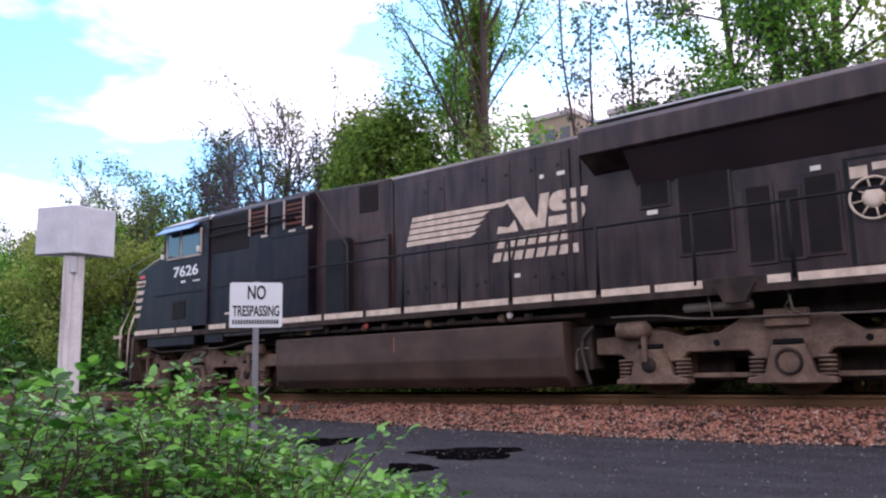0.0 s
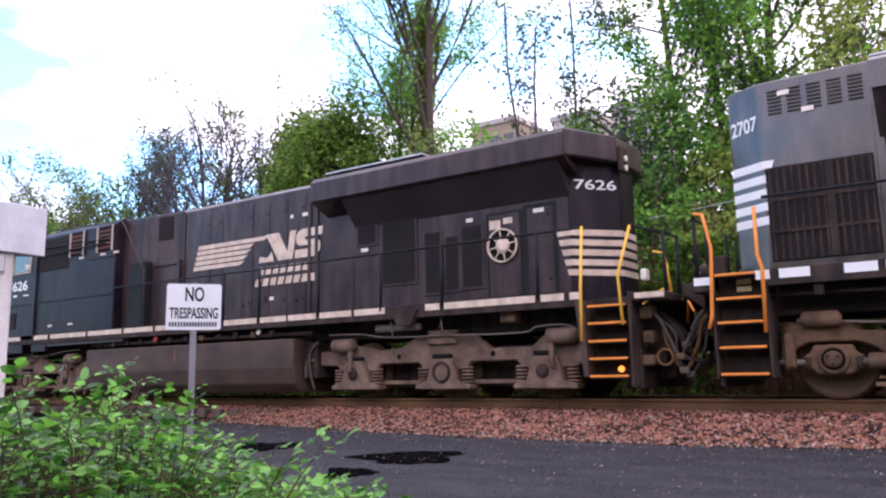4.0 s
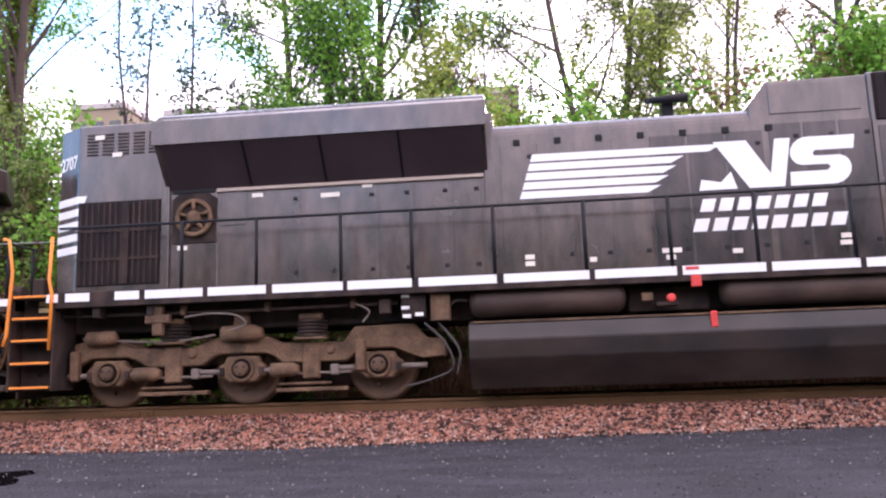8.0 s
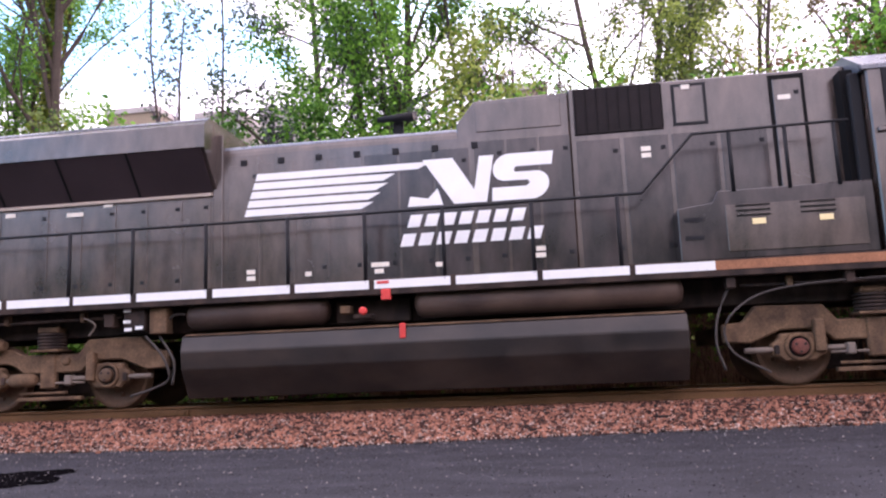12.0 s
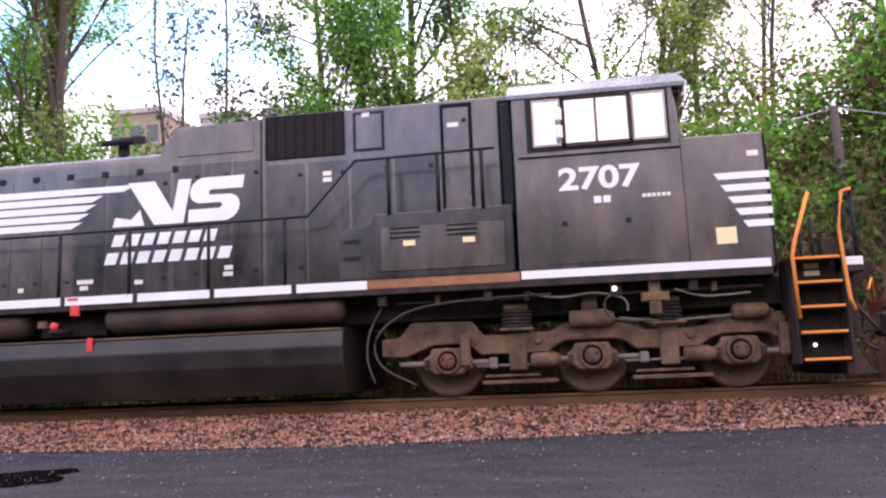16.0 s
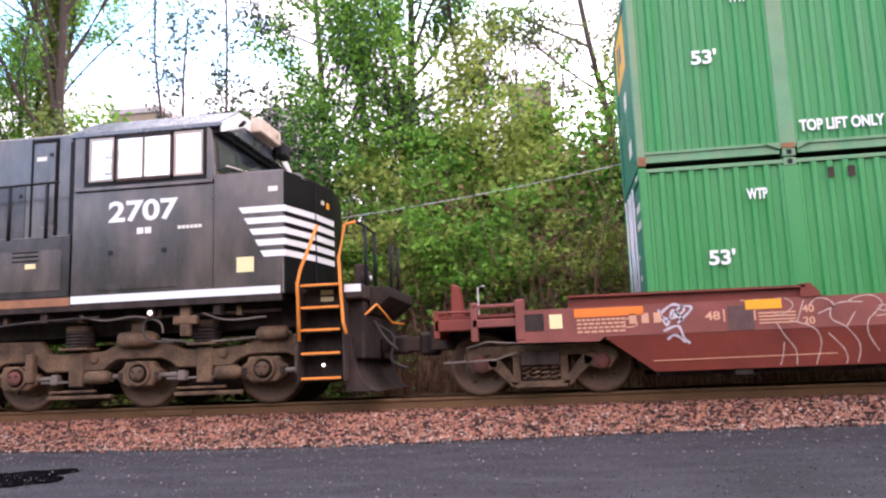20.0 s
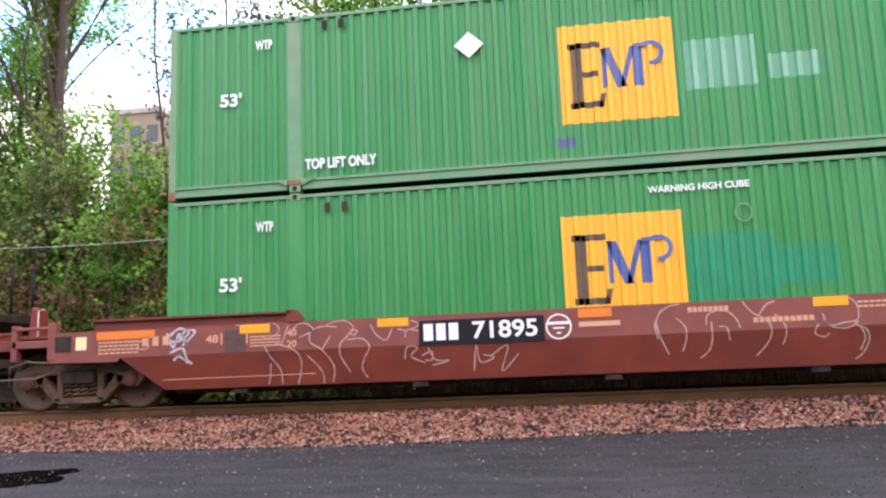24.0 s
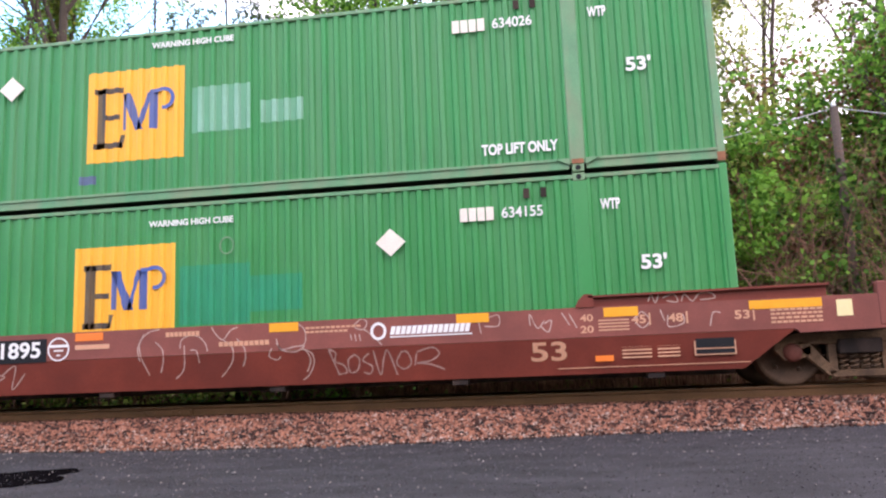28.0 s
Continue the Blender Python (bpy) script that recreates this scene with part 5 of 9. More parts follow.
# ---------------------------------------------------------------- the second locomotive, a six-axle with flared radiators
loco = thing("diesel_locomotive", "dusty black six-axle diesel locomotive with white emblem, stripes and orange handrails", "locomotive", "coupled locomotives", u=-15.3)
MOVING.append((loco, -15.3))
HV = -1.0      # hood side
WV = -1.55     # walkway edge and cab side
K = M_BLACK

# underframe
part("underframe", box(B(), -25.7, -4.4, -0.9, 0.9, 1.15, 1.56, 0.02), M_UNDER, loco)
part("walkway_deck", box(B(), -25.0, -5.3, -1.54, 1.54, 1.56, 1.62, 0.01), M_UNDER, loco)
for s in (-1, 1):
    e = s * 1.55
    part("side_sill", box(B(), -24.98, -5.3, min(e, e - s * 0.07), max(e, e - s * 0.07), 1.52, 1.755, 0.008), M_UNDER, loco)
seg = [(-25.1, -24.92), (-24.8, -24.42), (-24.02, -23.64), (-23.55, -22.66), (-22.58, -21.7), (-21.6, -20.55), (-20.48, -19.54), (-19.44, -18.32), (-18.22, -17.02), (-16.94, -15.82), (-15.74, -14.62), (-14.54, -13.38), (-13.3, -12.1), (-12.02, -10.95)]
for a, b in seg:
    plates("sill_stripe", [rect(a, b, 1.61, 1.735)], M_WHITE, loco, WV - 0.001, "white reflective sill stripe")
plates("sill_stripe", [rect(-8.7, -5.32, 1.63, 1.745)], M_WHITE, loco, WV - 0.001, "white reflective sill stripe")
plates("bare_sill", [rect(-10.95, -8.72, 1.61, 1.735)], M_RUSTB, loco, WV - 0.001, "scraped rusty stretch of sill")

# hood in sections, from the rear end to the cab
rear = prism(B(), [(-25.48, -0.72), (-25.0, -1.0), (-23.5, -1.0), (-23.5, 1.0), (-25.0, 1.0), (-25.48, 0.72)], 1.62, 4.53, "z", 0.02)
rear_hood = part("rear_hood", rear, K, loco, "black rear hood with louvres")
flare = [(-1.0, 1.62), (-1.0, 3.36), (-1.5, 4.0), (-1.5, 4.36), (-1.3, 4.5), (1.3, 4.5), (1.5, 4.36), (1.5, 4.0), (1.0, 3.36), (1.0, 1.62)]
rad = part("radiator_hood", prism(B(), flare, -23.5, -18.4, "x"), K, loco, "hood with flared radiator housing")
part("radiator_intake", prism(B(), [(-1.0, 3.37), (-1.022, 3.355), (-1.522, 3.985), (-1.5, 4.0)], -23.4, -18.46, "x"), M_SCREEN, rad, "dark intake screen under the overhang")
for u in (-22.1, -20.9, -19.7):
    part("screen_divider", prism(B(), [(-1.022, 3.355), (-1.03, 3.35), (-1.53, 3.98), (-1.522, 3.985)], u - 0.02, u + 0.02, "x"), M_DARK, rad)
part("overhang_lip", prism(B(), [(-1.505, 3.97), (-1.53, 3.97), (-1.53, 4.34), (-1.505, 4.36)], -23.52, -18.38, "x"), K, rad)
# the edge is coloured as if the sky shone on it
part("roof_edge", prism(B(), [(-1.4, 4.435), (-1.3, 4.5), (-1.29, 4.51), (-1.4, 4.445)], -23.5, -18.4, "x"), M_ROOF, rad, "roof edge, sky reflection put into its blue-grey colour")
for k in range(3):
    u = -22.3 + k * 1.45
    part("fan_cover", lathe(B(), [(4.5, 0.66), (4.58, 0.66), (4.6, 0.6), (4.6, 0.1)], (u, 0, 0), "z", 24), M_UNDER, loco, "roof fan cover")


def rounded_hood(a, b, top, r=0.2):
    p = [(-1.0, 1.62), (-1.0, top - r)] + [(-1.0 + r - r * math.cos(radians(k * 18)), top - r + r * math.sin(radians(k * 18))) for k in range(1, 6)]
    p += [(-x, z) for x, z in p[::-1]]
    return prism(B(), p, a, b, "x")


part("engine_hood", rounded_hood(-18.4, -14.3, 4.13), K, loco)
# thin strip added to carry the sky's blue sheen on the rounded roof
rp_ = [(-0.8 - 0.203 * math.cos(radians(a)), 3.93 + 0.203 * math.sin(radians(a))) for a in range(35, 91, 11)]
part("hood_roof", prism(B(), rp_ + [(0.8, 4.133), (0.8, 4.12), (-0.8, 4.12)], -18.3, -14.5, "x"), M_ROOF, loco, "strip of hood roof, sky reflection put into its blue-grey colour")
part("engine_hood_rear_band", box(B(), -18.46, -18.3, -1.03, 1.03, 1.62, 4.3, 0.01), K, loco)
part("raised_hood", prism(B(), [(-14.5, 1.62), (-12.78, 1.62), (-12.78, 4.52), (-14.22, 4.5), (-14.5, 4.15)], -1.002, 1.002, bevel=0.015), K, loco)
part("blower_hood", box(B(), -12.78, -8.78, -1.0, 1.0, 1.62, 4.56, 0.025), K, loco)
part("air_intake", box(B(), -12.7, -11.4, -1.03, -0.98, 3.82, 4.54, 0.01), M_GRILLE, loco, "dark air intake screen")
for k in range(9):
    part("intake_bar", box(B(), -12.68 + k * 0.16, -12.67 + k * 0.16, -1.04, -1.03, 3.83, 4.53), M_DARK, loco)
part("door_gap", box(B(), -9.86, -9.36, -1.012, -0.98, 2.2, 4.5), M_DARK, loco)
door(loco, -9.82, -9.4, 2.2, 4.44, -1.01, K, True, "tall_door")
part("cab_gap", box(B(), -8.95, -8.72, -1.25, 1.25, 1.75, 4.4), M_DARK, loco, "dark gap behind the cab")
part("engine_hatch", box(B(), -14.2, -12.9, -1.02, -0.99, 4.0, 4.46, 0.006), K, loco)
door(loco, -11.22, -10.78, 3.88, 4.46, -1.0, K, False, "hatch")
part("hatch_gasket", box(B(), -11.25, -10.75, -1.012, -0.99, 3.85, 4.49), M_INK, loco)
# doors along the hood
for a, b in ((-22.1, -21.32), (-21.28, -20.72), (-20.7, -20.12), (-20.1, -19.57), (-19.55, -18.98), (-18.96, -18.5)):
    door(loco, a, b, 1.72, 3.28, HV, K)
for k in range(7):
    door(loco, -18.22 + k * 0.56, -17.68 + k * 0.56, 1.72, 3.78, HV, K if k < 4 else M_DARKERBLACK)
for k in range(7):
    u = -17.95 + k * 0.62
    part("lifting_eye", box(B(), u - 0.05, u + 0.05, -1.03, -0.99, 3.75, 3.85, 0.006), M_INK, loco)
for k in range(3):
    door(loco, -14.25 + k * 0.5, -13.77 + k * 0.5, 1.72, 3.86, HV, M_DARKERBLACK)
for k in range(4):
    door(loco, -12.7 + k * 0.7, -12.04 + k * 0.7, 1.75, 3.74, HV, M_DARKERBLACK)
# rear end louvres, radiator grille, filter wheel
for r in range(5):
    for k in range(7):
        part("louvre", box(B(), -24.86 + r * 0.26, -24.68 + r * 0.26, -1.018, -0.995, 4.02 + k * 0.055, 4.045 + k * 0.055), M_UNDER, rear_hood)
part("brake_grid", box(B(), -24.97, -23.6, -1.02, -0.97, 1.9, 3.25, 0.006), M_GRILLE, rear_hood, "dark barred grid opening")
for k in range(14):
    part("grid_bar", box(B(), -24.93 + k * 0.098, -24.9 + k * 0.098, -1.035, -1.015, 1.92, 3.22), M_UNDER, rear_hood)
for z in (2.3, 2.75):
    part("grid_bar", box(B(), -24.97, -23.6, -1.045, -1.035, z, z + 0.04), M_UNDER, rear_hood)
part("grid_bar", box(B(), -24.2, -24.1, -1.05, -1.04, 1.92, 3.22), M_UNDER, rear_hood)
fan = part("air_starter_disc", lathe(B(), [(-1.06, 0.31), (-1.09, 0.3), (-1.09, 0.24), (-1.05, 0.23)], (-23.02, 0, 2.9), "y", 28, False), M_TRUCK, loco, "round dusty fan housing")
part("fan_shroud", prism(B(), [(-23.4, 2.5), (-22.68, 2.5), (-22.66, 3.2), (-22.8, 3.3), (-23.3, 3.3), (-23.4, 3.2)], -1.03, -1.0, bevel=0.01), M_UNDER, fan, "dark dusty shroud plate")
part("disc_hub", lathe(B(), [(-1.02, 0.12), (-1.1, 0.11), (-1.11, 0.04)], (-23.02, 0, 2.9), "y", 16), M_TRUCK, fan)
part("disc_shadow", lathe(B(), [(-1.0, 0.36), (-1.02, 0.36)], (-23.02, 0, 2.9), "y", 28), M_UNDER, fan)
for k in range(5):
    a = radians(72 * k + 20)
    part("spoke", tube(B(), [(-23.02 + 0.1 * math.cos(a), -1.07, 2.9 + 0.1 * math.sin(a)), (-23.02 + 0.25 * math.cos(a), -1.07, 2.9 + 0.25 * math.sin(a))], 0.03, 6), M_TRUCK, fan)
door(loco, -22.62, -22.18, 2.75, 3.3, HV, K, False, "hatch")
part("disc_panel", box(B(), -23.42, -22.66, -1.012, -0.99, 1.75, 3.34, 0.008), K, loco)
# the tan holds both the dust and the light caught on the ledge's top
part("intake_ledge", prism(B(), [(-0.99, 3.28), (-1.06, 3.3), (-1.06, 3.34), (-1.0, 3.37)], -22.66, -18.47, "x"), M_FRAME, loco, "ledge under the intake, tan for its dust and the light on it")
part("hood_frame_post", box(B(), -23.56, -23.44, -1.05, -0.99, 1.7, 3.9, 0.01), K, loco)
part("hood_ledge", box(B(), -23.4, -22.7, -1.03, -0.99, 3.3, 3.37, 0.01), M_INK, loco)
wordmark(loco, -17.72, 2.9, 1.0, HV - 0.018, M_WHITE, K)
# stripes wrapped round the rear corner
for i in range(5):
    z = 3.34 - i * 0.2
    plates("nose_stripe", [[(-25.0, z - 0.1), (-24.88 - i * 0.012, z - 0.1), (-24.84 - i * 0.015, z + 0.02), (-25.0, z + 0.02)]], M_WHITE, loco, HV - 0.004)
    bm = B()
    p = [(-25.484, -0.725), (-25.003, -1.006), (-24.999, -0.998), (-25.48, -0.715)]
    prism(bm, p, z - 0.1, z + 0.02, "z")
    part("nose_stripe", bm, M_WHITE, loco)
    part("nose_stripe", box(B(), -25.487, -25.48, -0.7, 0.7, z - 0.1, z + 0.02), M_WHITE, loco)
rn = lettering("road_number", "2707", -15.26, 3.84, 0.22, M_WHITE, loco, -0.008, 0.48, bold=0.02, label="white road number")
rn.matrix_basis = pose(-25.48 + 15.3, -0.72, 0, 0, 0, -30.3)
# small stencils and labels
for u, z, w in ((-24.72, 4.28, 0.16), (-24.42, 3.98, 0.16), (-22.1, 3.18, 0.18), (-21.0, 3.12, 0.3), (-20.35, 3.24, 0.16), (-17.9, 1.9, 0.14), (-17.9, 2.0, 0.14), (-16.95, 1.92, 0.1), (-15.9, 2.0, 0.28), (-15.85, 1.9, 0.14), (-14.9, 1.95, 0.14), (-13.4, 2.0, 0.16), (-13.38, 2.1, 0.14), (-11.75, 3.5, 0.14), (-11.75, 3.4, 0.14), (-9.75, 4.12, 0.18), (-11.1, 4.4, 0.12), (-23.3, 2.4, 0.16)):
    plates("label", [rect(u, u + w, z, z + 0.07)], M_LABEL, loco, HV - 0.02, "small pale stencil label")
# equipment cabinet on the walkway
part("equipment_cabinet", prism(B(), [(-11.38, 1.76), (-8.78, 1.76), (-8.78, 2.74), (-10.82, 2.72), (-10.9, 2.56), (-11.38, 2.5)], -1.5, -0.98, bevel=0.012), M_DARKERBLACK, loco, "low black cabinet with louvred doors")
door(loco, -10.75, -8.9, 1.85, 2.52, -1.5, K, False, "cabinet_door")
for a in (-10.6, -9.75):
    for k in range(3):
        part("louvre", box(B(), a, a + 0.45, -1.53, -1.512, 2.34 + k * 0.07, 2.36 + k * 0.07), M_DARK, loco)
for a in (-10.4, -9.52):
    plates("label", [rect(a, a + 0.18, 2.22, 2.3)], M_PLACARD, loco, -1.52)
for z in (2.05, 2.3):
    part("slot", box(B(), -11.3, -11.05, -1.51, -1.49, z, z + 0.06), M_INK, loco)

# cab
roof = [(-1.55, 4.28), (-1.58, 4.28), (-1.58, 4.34), (-0.95, 4.7), (0, 4.75), (0.95, 4.7), (1.58, 4.34), (1.58, 4.28), (1.55, 4.28)]
cab = part("cab", prism(B(), [(-8.72, 1.62), (-6.35, 1.62), (-6.35, 3.5), (-6.42, 4.3), (-8.72, 4.3)], -1.55, 1.55, bevel=0.02), K, loco, "black wide cab")
# the roof's blue-grey is the reflected sky, painted on
part("cab_roof", prism(B(), roof, -8.78, -6.24, "x"), M_ROOF, loco, "peaked cab roof, sky reflection put into its blue-grey paint")
part("window_surround", prism(B(), [(-8.52, 3.46), (-6.5, 3.46), (-6.5, 4.27), (-8.52, 4.27)], -1.575, -1.545), M_INK, cab, "black window surround")
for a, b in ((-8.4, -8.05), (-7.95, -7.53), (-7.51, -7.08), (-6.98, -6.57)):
    # the panes carry the reflected sky as a pale colour of their own
    w = part("cab_window", box(B(), a, b, -1.582, -1.57, 3.56, 4.2), M_PALEGLASS, cab, "side window, sky reflection put into its pale colour")
    bm = B()
    for q in ((a - 0.03, b + 0.03, 3.525, 3.56), (a - 0.03, b + 0.03, 4.2, 4.23), (a - 0.03, a, 3.56, 4.2), (b, b + 0.03, 3.56, 4.2)):
        box(bm, q[0], q[1], -1.592, -1.573, q[2], q[3])
    part("window_frame", bm, M_FRAME, w, "tan metal window frame")
for a, b in ((-8.0, -7.03), ):
    bm = B()
    for q in ((a, b, 3.5, 3.55), (a, b, 4.2, 4.24), (a, a + 0.04, 3.5, 4.24), (b - 0.04, b, 3.5, 4.24)):
        box(bm, q[0], q[1], -1.6, -1.575, q[2], q[3])
    part("sash_frame", bm, M_UNDER, cab)
for z in (3.6, 3.86):
    part("mirror", box(B(), -8.1, -8.0, -1.72, -1.66, z, z + 0.2, 0.02), M_WHITE, cab, "small white rear-view mirror")
part("drip_rail", box(B(), -8.66, -6.38, -1.6, -1.54, 3.38, 3.45, 0.01), K, cab)
part("door_post", box(B(), -8.9, -8.74, -1.4, -1.3, 2.6, 4.3, 0.02), M_INK, loco)
door(loco, -8.3, -6.95, 1.8, 2.52, WV, K, False, "cab_hatch")
for u in (-8.08, -7.2):
    part("latch", box(B(), u, u + 0.07, -1.575, -1.56, 2.35, 2.42), M_INK, loco)
lettering("road_number", "2707", -8.1, 2.86, 0.34, M_WHITE, loco, WV - 0.006, 1.15, bold=0.028, label="white road number")
plates("emblem_word_block", bars(-7.62, -7.36, 2.66, 2.76, 2), M_WHITE, loco, WV - 0.003)
plates("stencil_bars", bars(-6.95, -6.55, 2.7, 2.75, 6), M_LABEL, loco, WV - 0.003)
# nose and windshield
nose = [(-6.4, -1.55), (-5.24, -1.55), (-5.03, -0.72), (-4.94, 0), (-5.03, 0.72), (-5.24, 1.55), (-6.4, 1.55)]
part("nose", prism(B(), [(-6.4, -1.55), (-5.26, -1.55), (-5.26, 1.55), (-6.4, 1.55)], 1.62, 3.52, "z", 0.02), K, loco, "dusty black side of the safety-cab nose")
part("nose_front", prism(B(), [(-5.27, -1.53)] + nose[1:6] + [(-5.27, 1.53)], 1.62, 3.5, "z", 0.012), M_DEEPBLACK, loco, "deep black faceted nose front")
part("nose_top", prism(B(), [(-6.36, 3.5), (-5.08, 3.44), (-5.16, 3.56), (-6.36, 3.62)], -1.1, 1.1, bevel=0.01), K, loco)
bm = B()
for v0, v1 in ((-1.4, -0.72), (-0.68, 0.68), (0.72, 1.4)):
    prism(bm, [(-6.36, 3.62), (-6.33, 3.62), (-6.41, 4.28), (-6.44, 4.28)], v0, v1)
part("windshield", bm, M_GLASS, cab, "dark windshield")
part("brow", prism(B(), [(-1.5, 4.2), (1.5, 4.2), (1.5, 4.34), (0.76, 4.66), (-0.76, 4.66), (-1.5, 4.34)], -6.46, -6.32, "x"), M_INK, cab, "black brow over the windshield")
part("gable", prism(B(), [(-1.56, 4.18), (-0.72, 4.5), (0.72, 4.5), (1.56, 4.18), (1.57, 4.33), (0.94, 4.68), (0, 4.73), (-0.94, 4.68), (-1.57, 4.33)], -6.26, -6.22, "x"), M_WHITE, cab, "white gable over the windshield")
part("nose_lamp", box(B(), -5.5, -5.36, -1.0, -0.86, 3.52, 3.62, 0.02), M_INK, loco, "small dark lamp on the nose top")
part("wiper", tube(B(), [(-6.3, -1.25, 3.72), (-6.3, -0.6, 3.8)], 0.014, 5), M_LABEL, cab)
part("gable_hook", tube(B(), [(-6.22, -0.95, 4.44), (-6.14, -0.95, 4.53), (-6.14, -0.87, 4.54), (-6.22, -0.87, 4.48)], 0.02, 6), M_INK, cab)
hd = part("number_box", box(B(), -6.23, -6.04, -0.45, 0.5, 4.5, 4.76, 0.02), M_CREAM, cab, "cream number box on the gable")
part("headlight", lathe(B(), [(-6.09, 0.06), (-6.05, 0.07), (-6.04, 0.04)], (0, 0.3, 4.62), "x", 12), M_INK, hd)
part("headlight_housing", box(B(), -6.22, -6.0, 0.55, 0.95, 4.34, 4.62, 0.05), M_INK, cab, "dark twin headlight housing")
part("door_edge", box(B(), -5.05, -5.015, -0.74, -0.715, 1.8, 3.45), M_INK, loco)
stripe_row(loco, -5.94, 0.085, -5.23, 2.96, 0.17, 0.095, 5, WV - 0.004, M_WHITE)
for i in range(5):
    z = 2.96 - i * 0.17
    p = [(-5.24, -1.556), (-5.022, -0.724), (-5.03, -0.71), (-5.24, -1.54)]
    part("nose_stripe", prism(B(), p, z - 0.095, z, "z"), M_WHITE, loco)
    part("nose_stripe", prism(B(), [(-5.022, -0.72), (-4.932, 0), (-4.94, 0), (-5.03, -0.71)], z - 0.095, z, "z"), M_WHITE, loco)
plates("placard", [rect(-6.0, -5.73, 1.97, 2.2)], M_PLACARD, loco, WV - 0.003, "pale yellow placard")
plates("label", [rect(-5.5, -5.35, 3.18, 3.26)], M_LABEL, loco, WV - 0.003)
part("marker", box(B(), -4.975, -4.95, -0.3, -0.2, 3.12, 3.22), M_AMBER, loco, "small amber marker")
part("label", box(B(), -5.0, -4.975, -0.5, -0.4, 3.16, 3.22), M_LABEL, loco)
# horn, roof boxes
horn = part("horn", box(B(), -15.62, -15.45, -0.4, -0.3, 4.1, 4.5, 0.01), M_INK, loco, "dark horn cluster on a stand")
for k in range(3):
    part("horn_bell", tube(B(), [(-15.85, -0.5 + 0.15 * k, 4.5 + 0.05 * k), (-15.25, -0.5 + 0.15 * k, 4.52 + 0.05 * k)], 0.05, 8, 0.08), M_INK, horn)

# fuel tank, reservoirs, piping
tank = [(-1.25, 1.1), (-1.44, 1.05), (-1.5, 0.82), (-1.46, 0.56), (-1.2, 0.12), (1.2, 0.12), (1.46, 0.56), (1.5, 0.82), (1.44, 1.05), (1.25, 1.1)]
fuel = part("fuel_tank", prism(B(), tank, -18.76, -11.36, "x", 0.015), M_TANKB, loco, "long black fuel tank with facets")
part("tank_edge", box(B(), -18.7, -11.4, -1.445, -1.4, 1.06, 1.085), M_TRUCK, fuel)
part("filler_cap", box(B(), -15.4, -15.31, -1.5, -1.45, 0.88, 1.1, 0.01), M_RED, fuel, "red fuel filler")
for a, b, z in ((-18.74, -16.5, 1.36), (-15.2, -11.36, 1.38)):
    r = 0.215
    part("air_reservoir", lathe(B(), [(a, 0.05), (a + 0.03, r * 0.7), (a + 0.12, r), (b - 0.12, r), (b - 0.03, r * 0.7), (b, 0.05)], (0, -1.24, z), "x", 20), M_TANK, loco, "dusty cylindrical air reservoir")
part("cutoff_box", box(B(), -15.64, -15.5, -1.58, -1.5, 1.44, 1.6, 0.01), M_RED, loco, "red emergency fuel cut-off")
part("cutoff_button", lathe(B(), [(-1.5, 0.06), (-1.56, 0.06), (-1.57, 0.03)], (-15.92, 0, 1.3), "y", 12), M_RED, loco, "round red cap")
plates("cutoff_label", [rect(-15.7, -15.52, 1.68, 1.72)], M_RED, loco, WV - 0.008)
part("underframe_box", box(B(), -16.45, -15.3, -1.1, -0.9, 1.15, 1.5, 0.02), M_UNDER, loco)
for k, (u, z, w, h) in enumerate(((-19.72, 1.18, 0.35, 0.34), (-19.3, 1.12, 0.28, 0.4), (-20.05, 1.25, 0.16, 0.22), (-16.3, 1.28, 0.16, 0.12), (-16.1, 1.2, 0.3, 0.06))):
    part("valve_box", box(B(), u, u + w, -1.42, -1.2, z, z + h, 0.015), (M_UNDER, M_TRUCK)[k % 2], loco)
for u, z in ((-19.72, 1.47), (-19.72, 1.3), (-19.7, 1.18), (-19.52, 1.2)):
    plates("label", [rect(u, u + 0.12, z, z + 0.05)], M_WHITE, loco, -1.425)
for pts in ([(-19.1, -1.3, 1.25), (-18.95, -1.32, 1.4), (-18.78, -1.3, 1.4)], [(-19.4, -1.35, 1.1), (-19.1, -1.4, 0.8), (-19.0, -1.35, 0.45), (-19.3, -1.25, 0.3), (-19.7, -1.2, 0.2)], [(-19.2, -1.3, 1.1), (-18.9, -1.4, 0.7), (-18.95, -1.35, 0.35)]):
    hose(loco, pts, 0.02)
for pts in ([(-10.75, -1.35, 1.4), (-10.95, -1.42, 1.0), (-11.0, -1.42, 0.6), (-10.9, -1.38, 0.25)], [(-8.3, -1.42, 1.42), (-9.6, -1.44, 1.38), (-10.4, -1.44, 1.25), (-10.85, -1.44, 0.9), (-10.8, -1.4, 0.5), (-10.3, -1.3, 0.2)],
            [(-7.3, -1.4, 1.38), (-7.55, -1.42, 1.3), (-7.5, -1.4, 1.05), (-7.1, -1.35, 0.98)]):
    hose(loco, pts, 0.018, M_HOSE)
part("ground_light", lathe(B(), [(-1.46, 0.03), (-1.49, 0.036), (-1.5, 0.015)], (-7.42, 0, 1.44), "y", 12), M_LAMP, loco, "lit white ground light")
for u in (-23.4, -6.87):
    bm = box(B(), u - 0.08, u + 0.08, -1.46, -1.34, 1.06, 1.53, 0.015)
    box(bm, u - 0.19, u + 0.19, -1.47, -1.35, 1.24, 1.37, 0.015)
    part("jacking_bracket", bm, M_TRUCK, loco, "dusty cross-shaped jacking bracket")
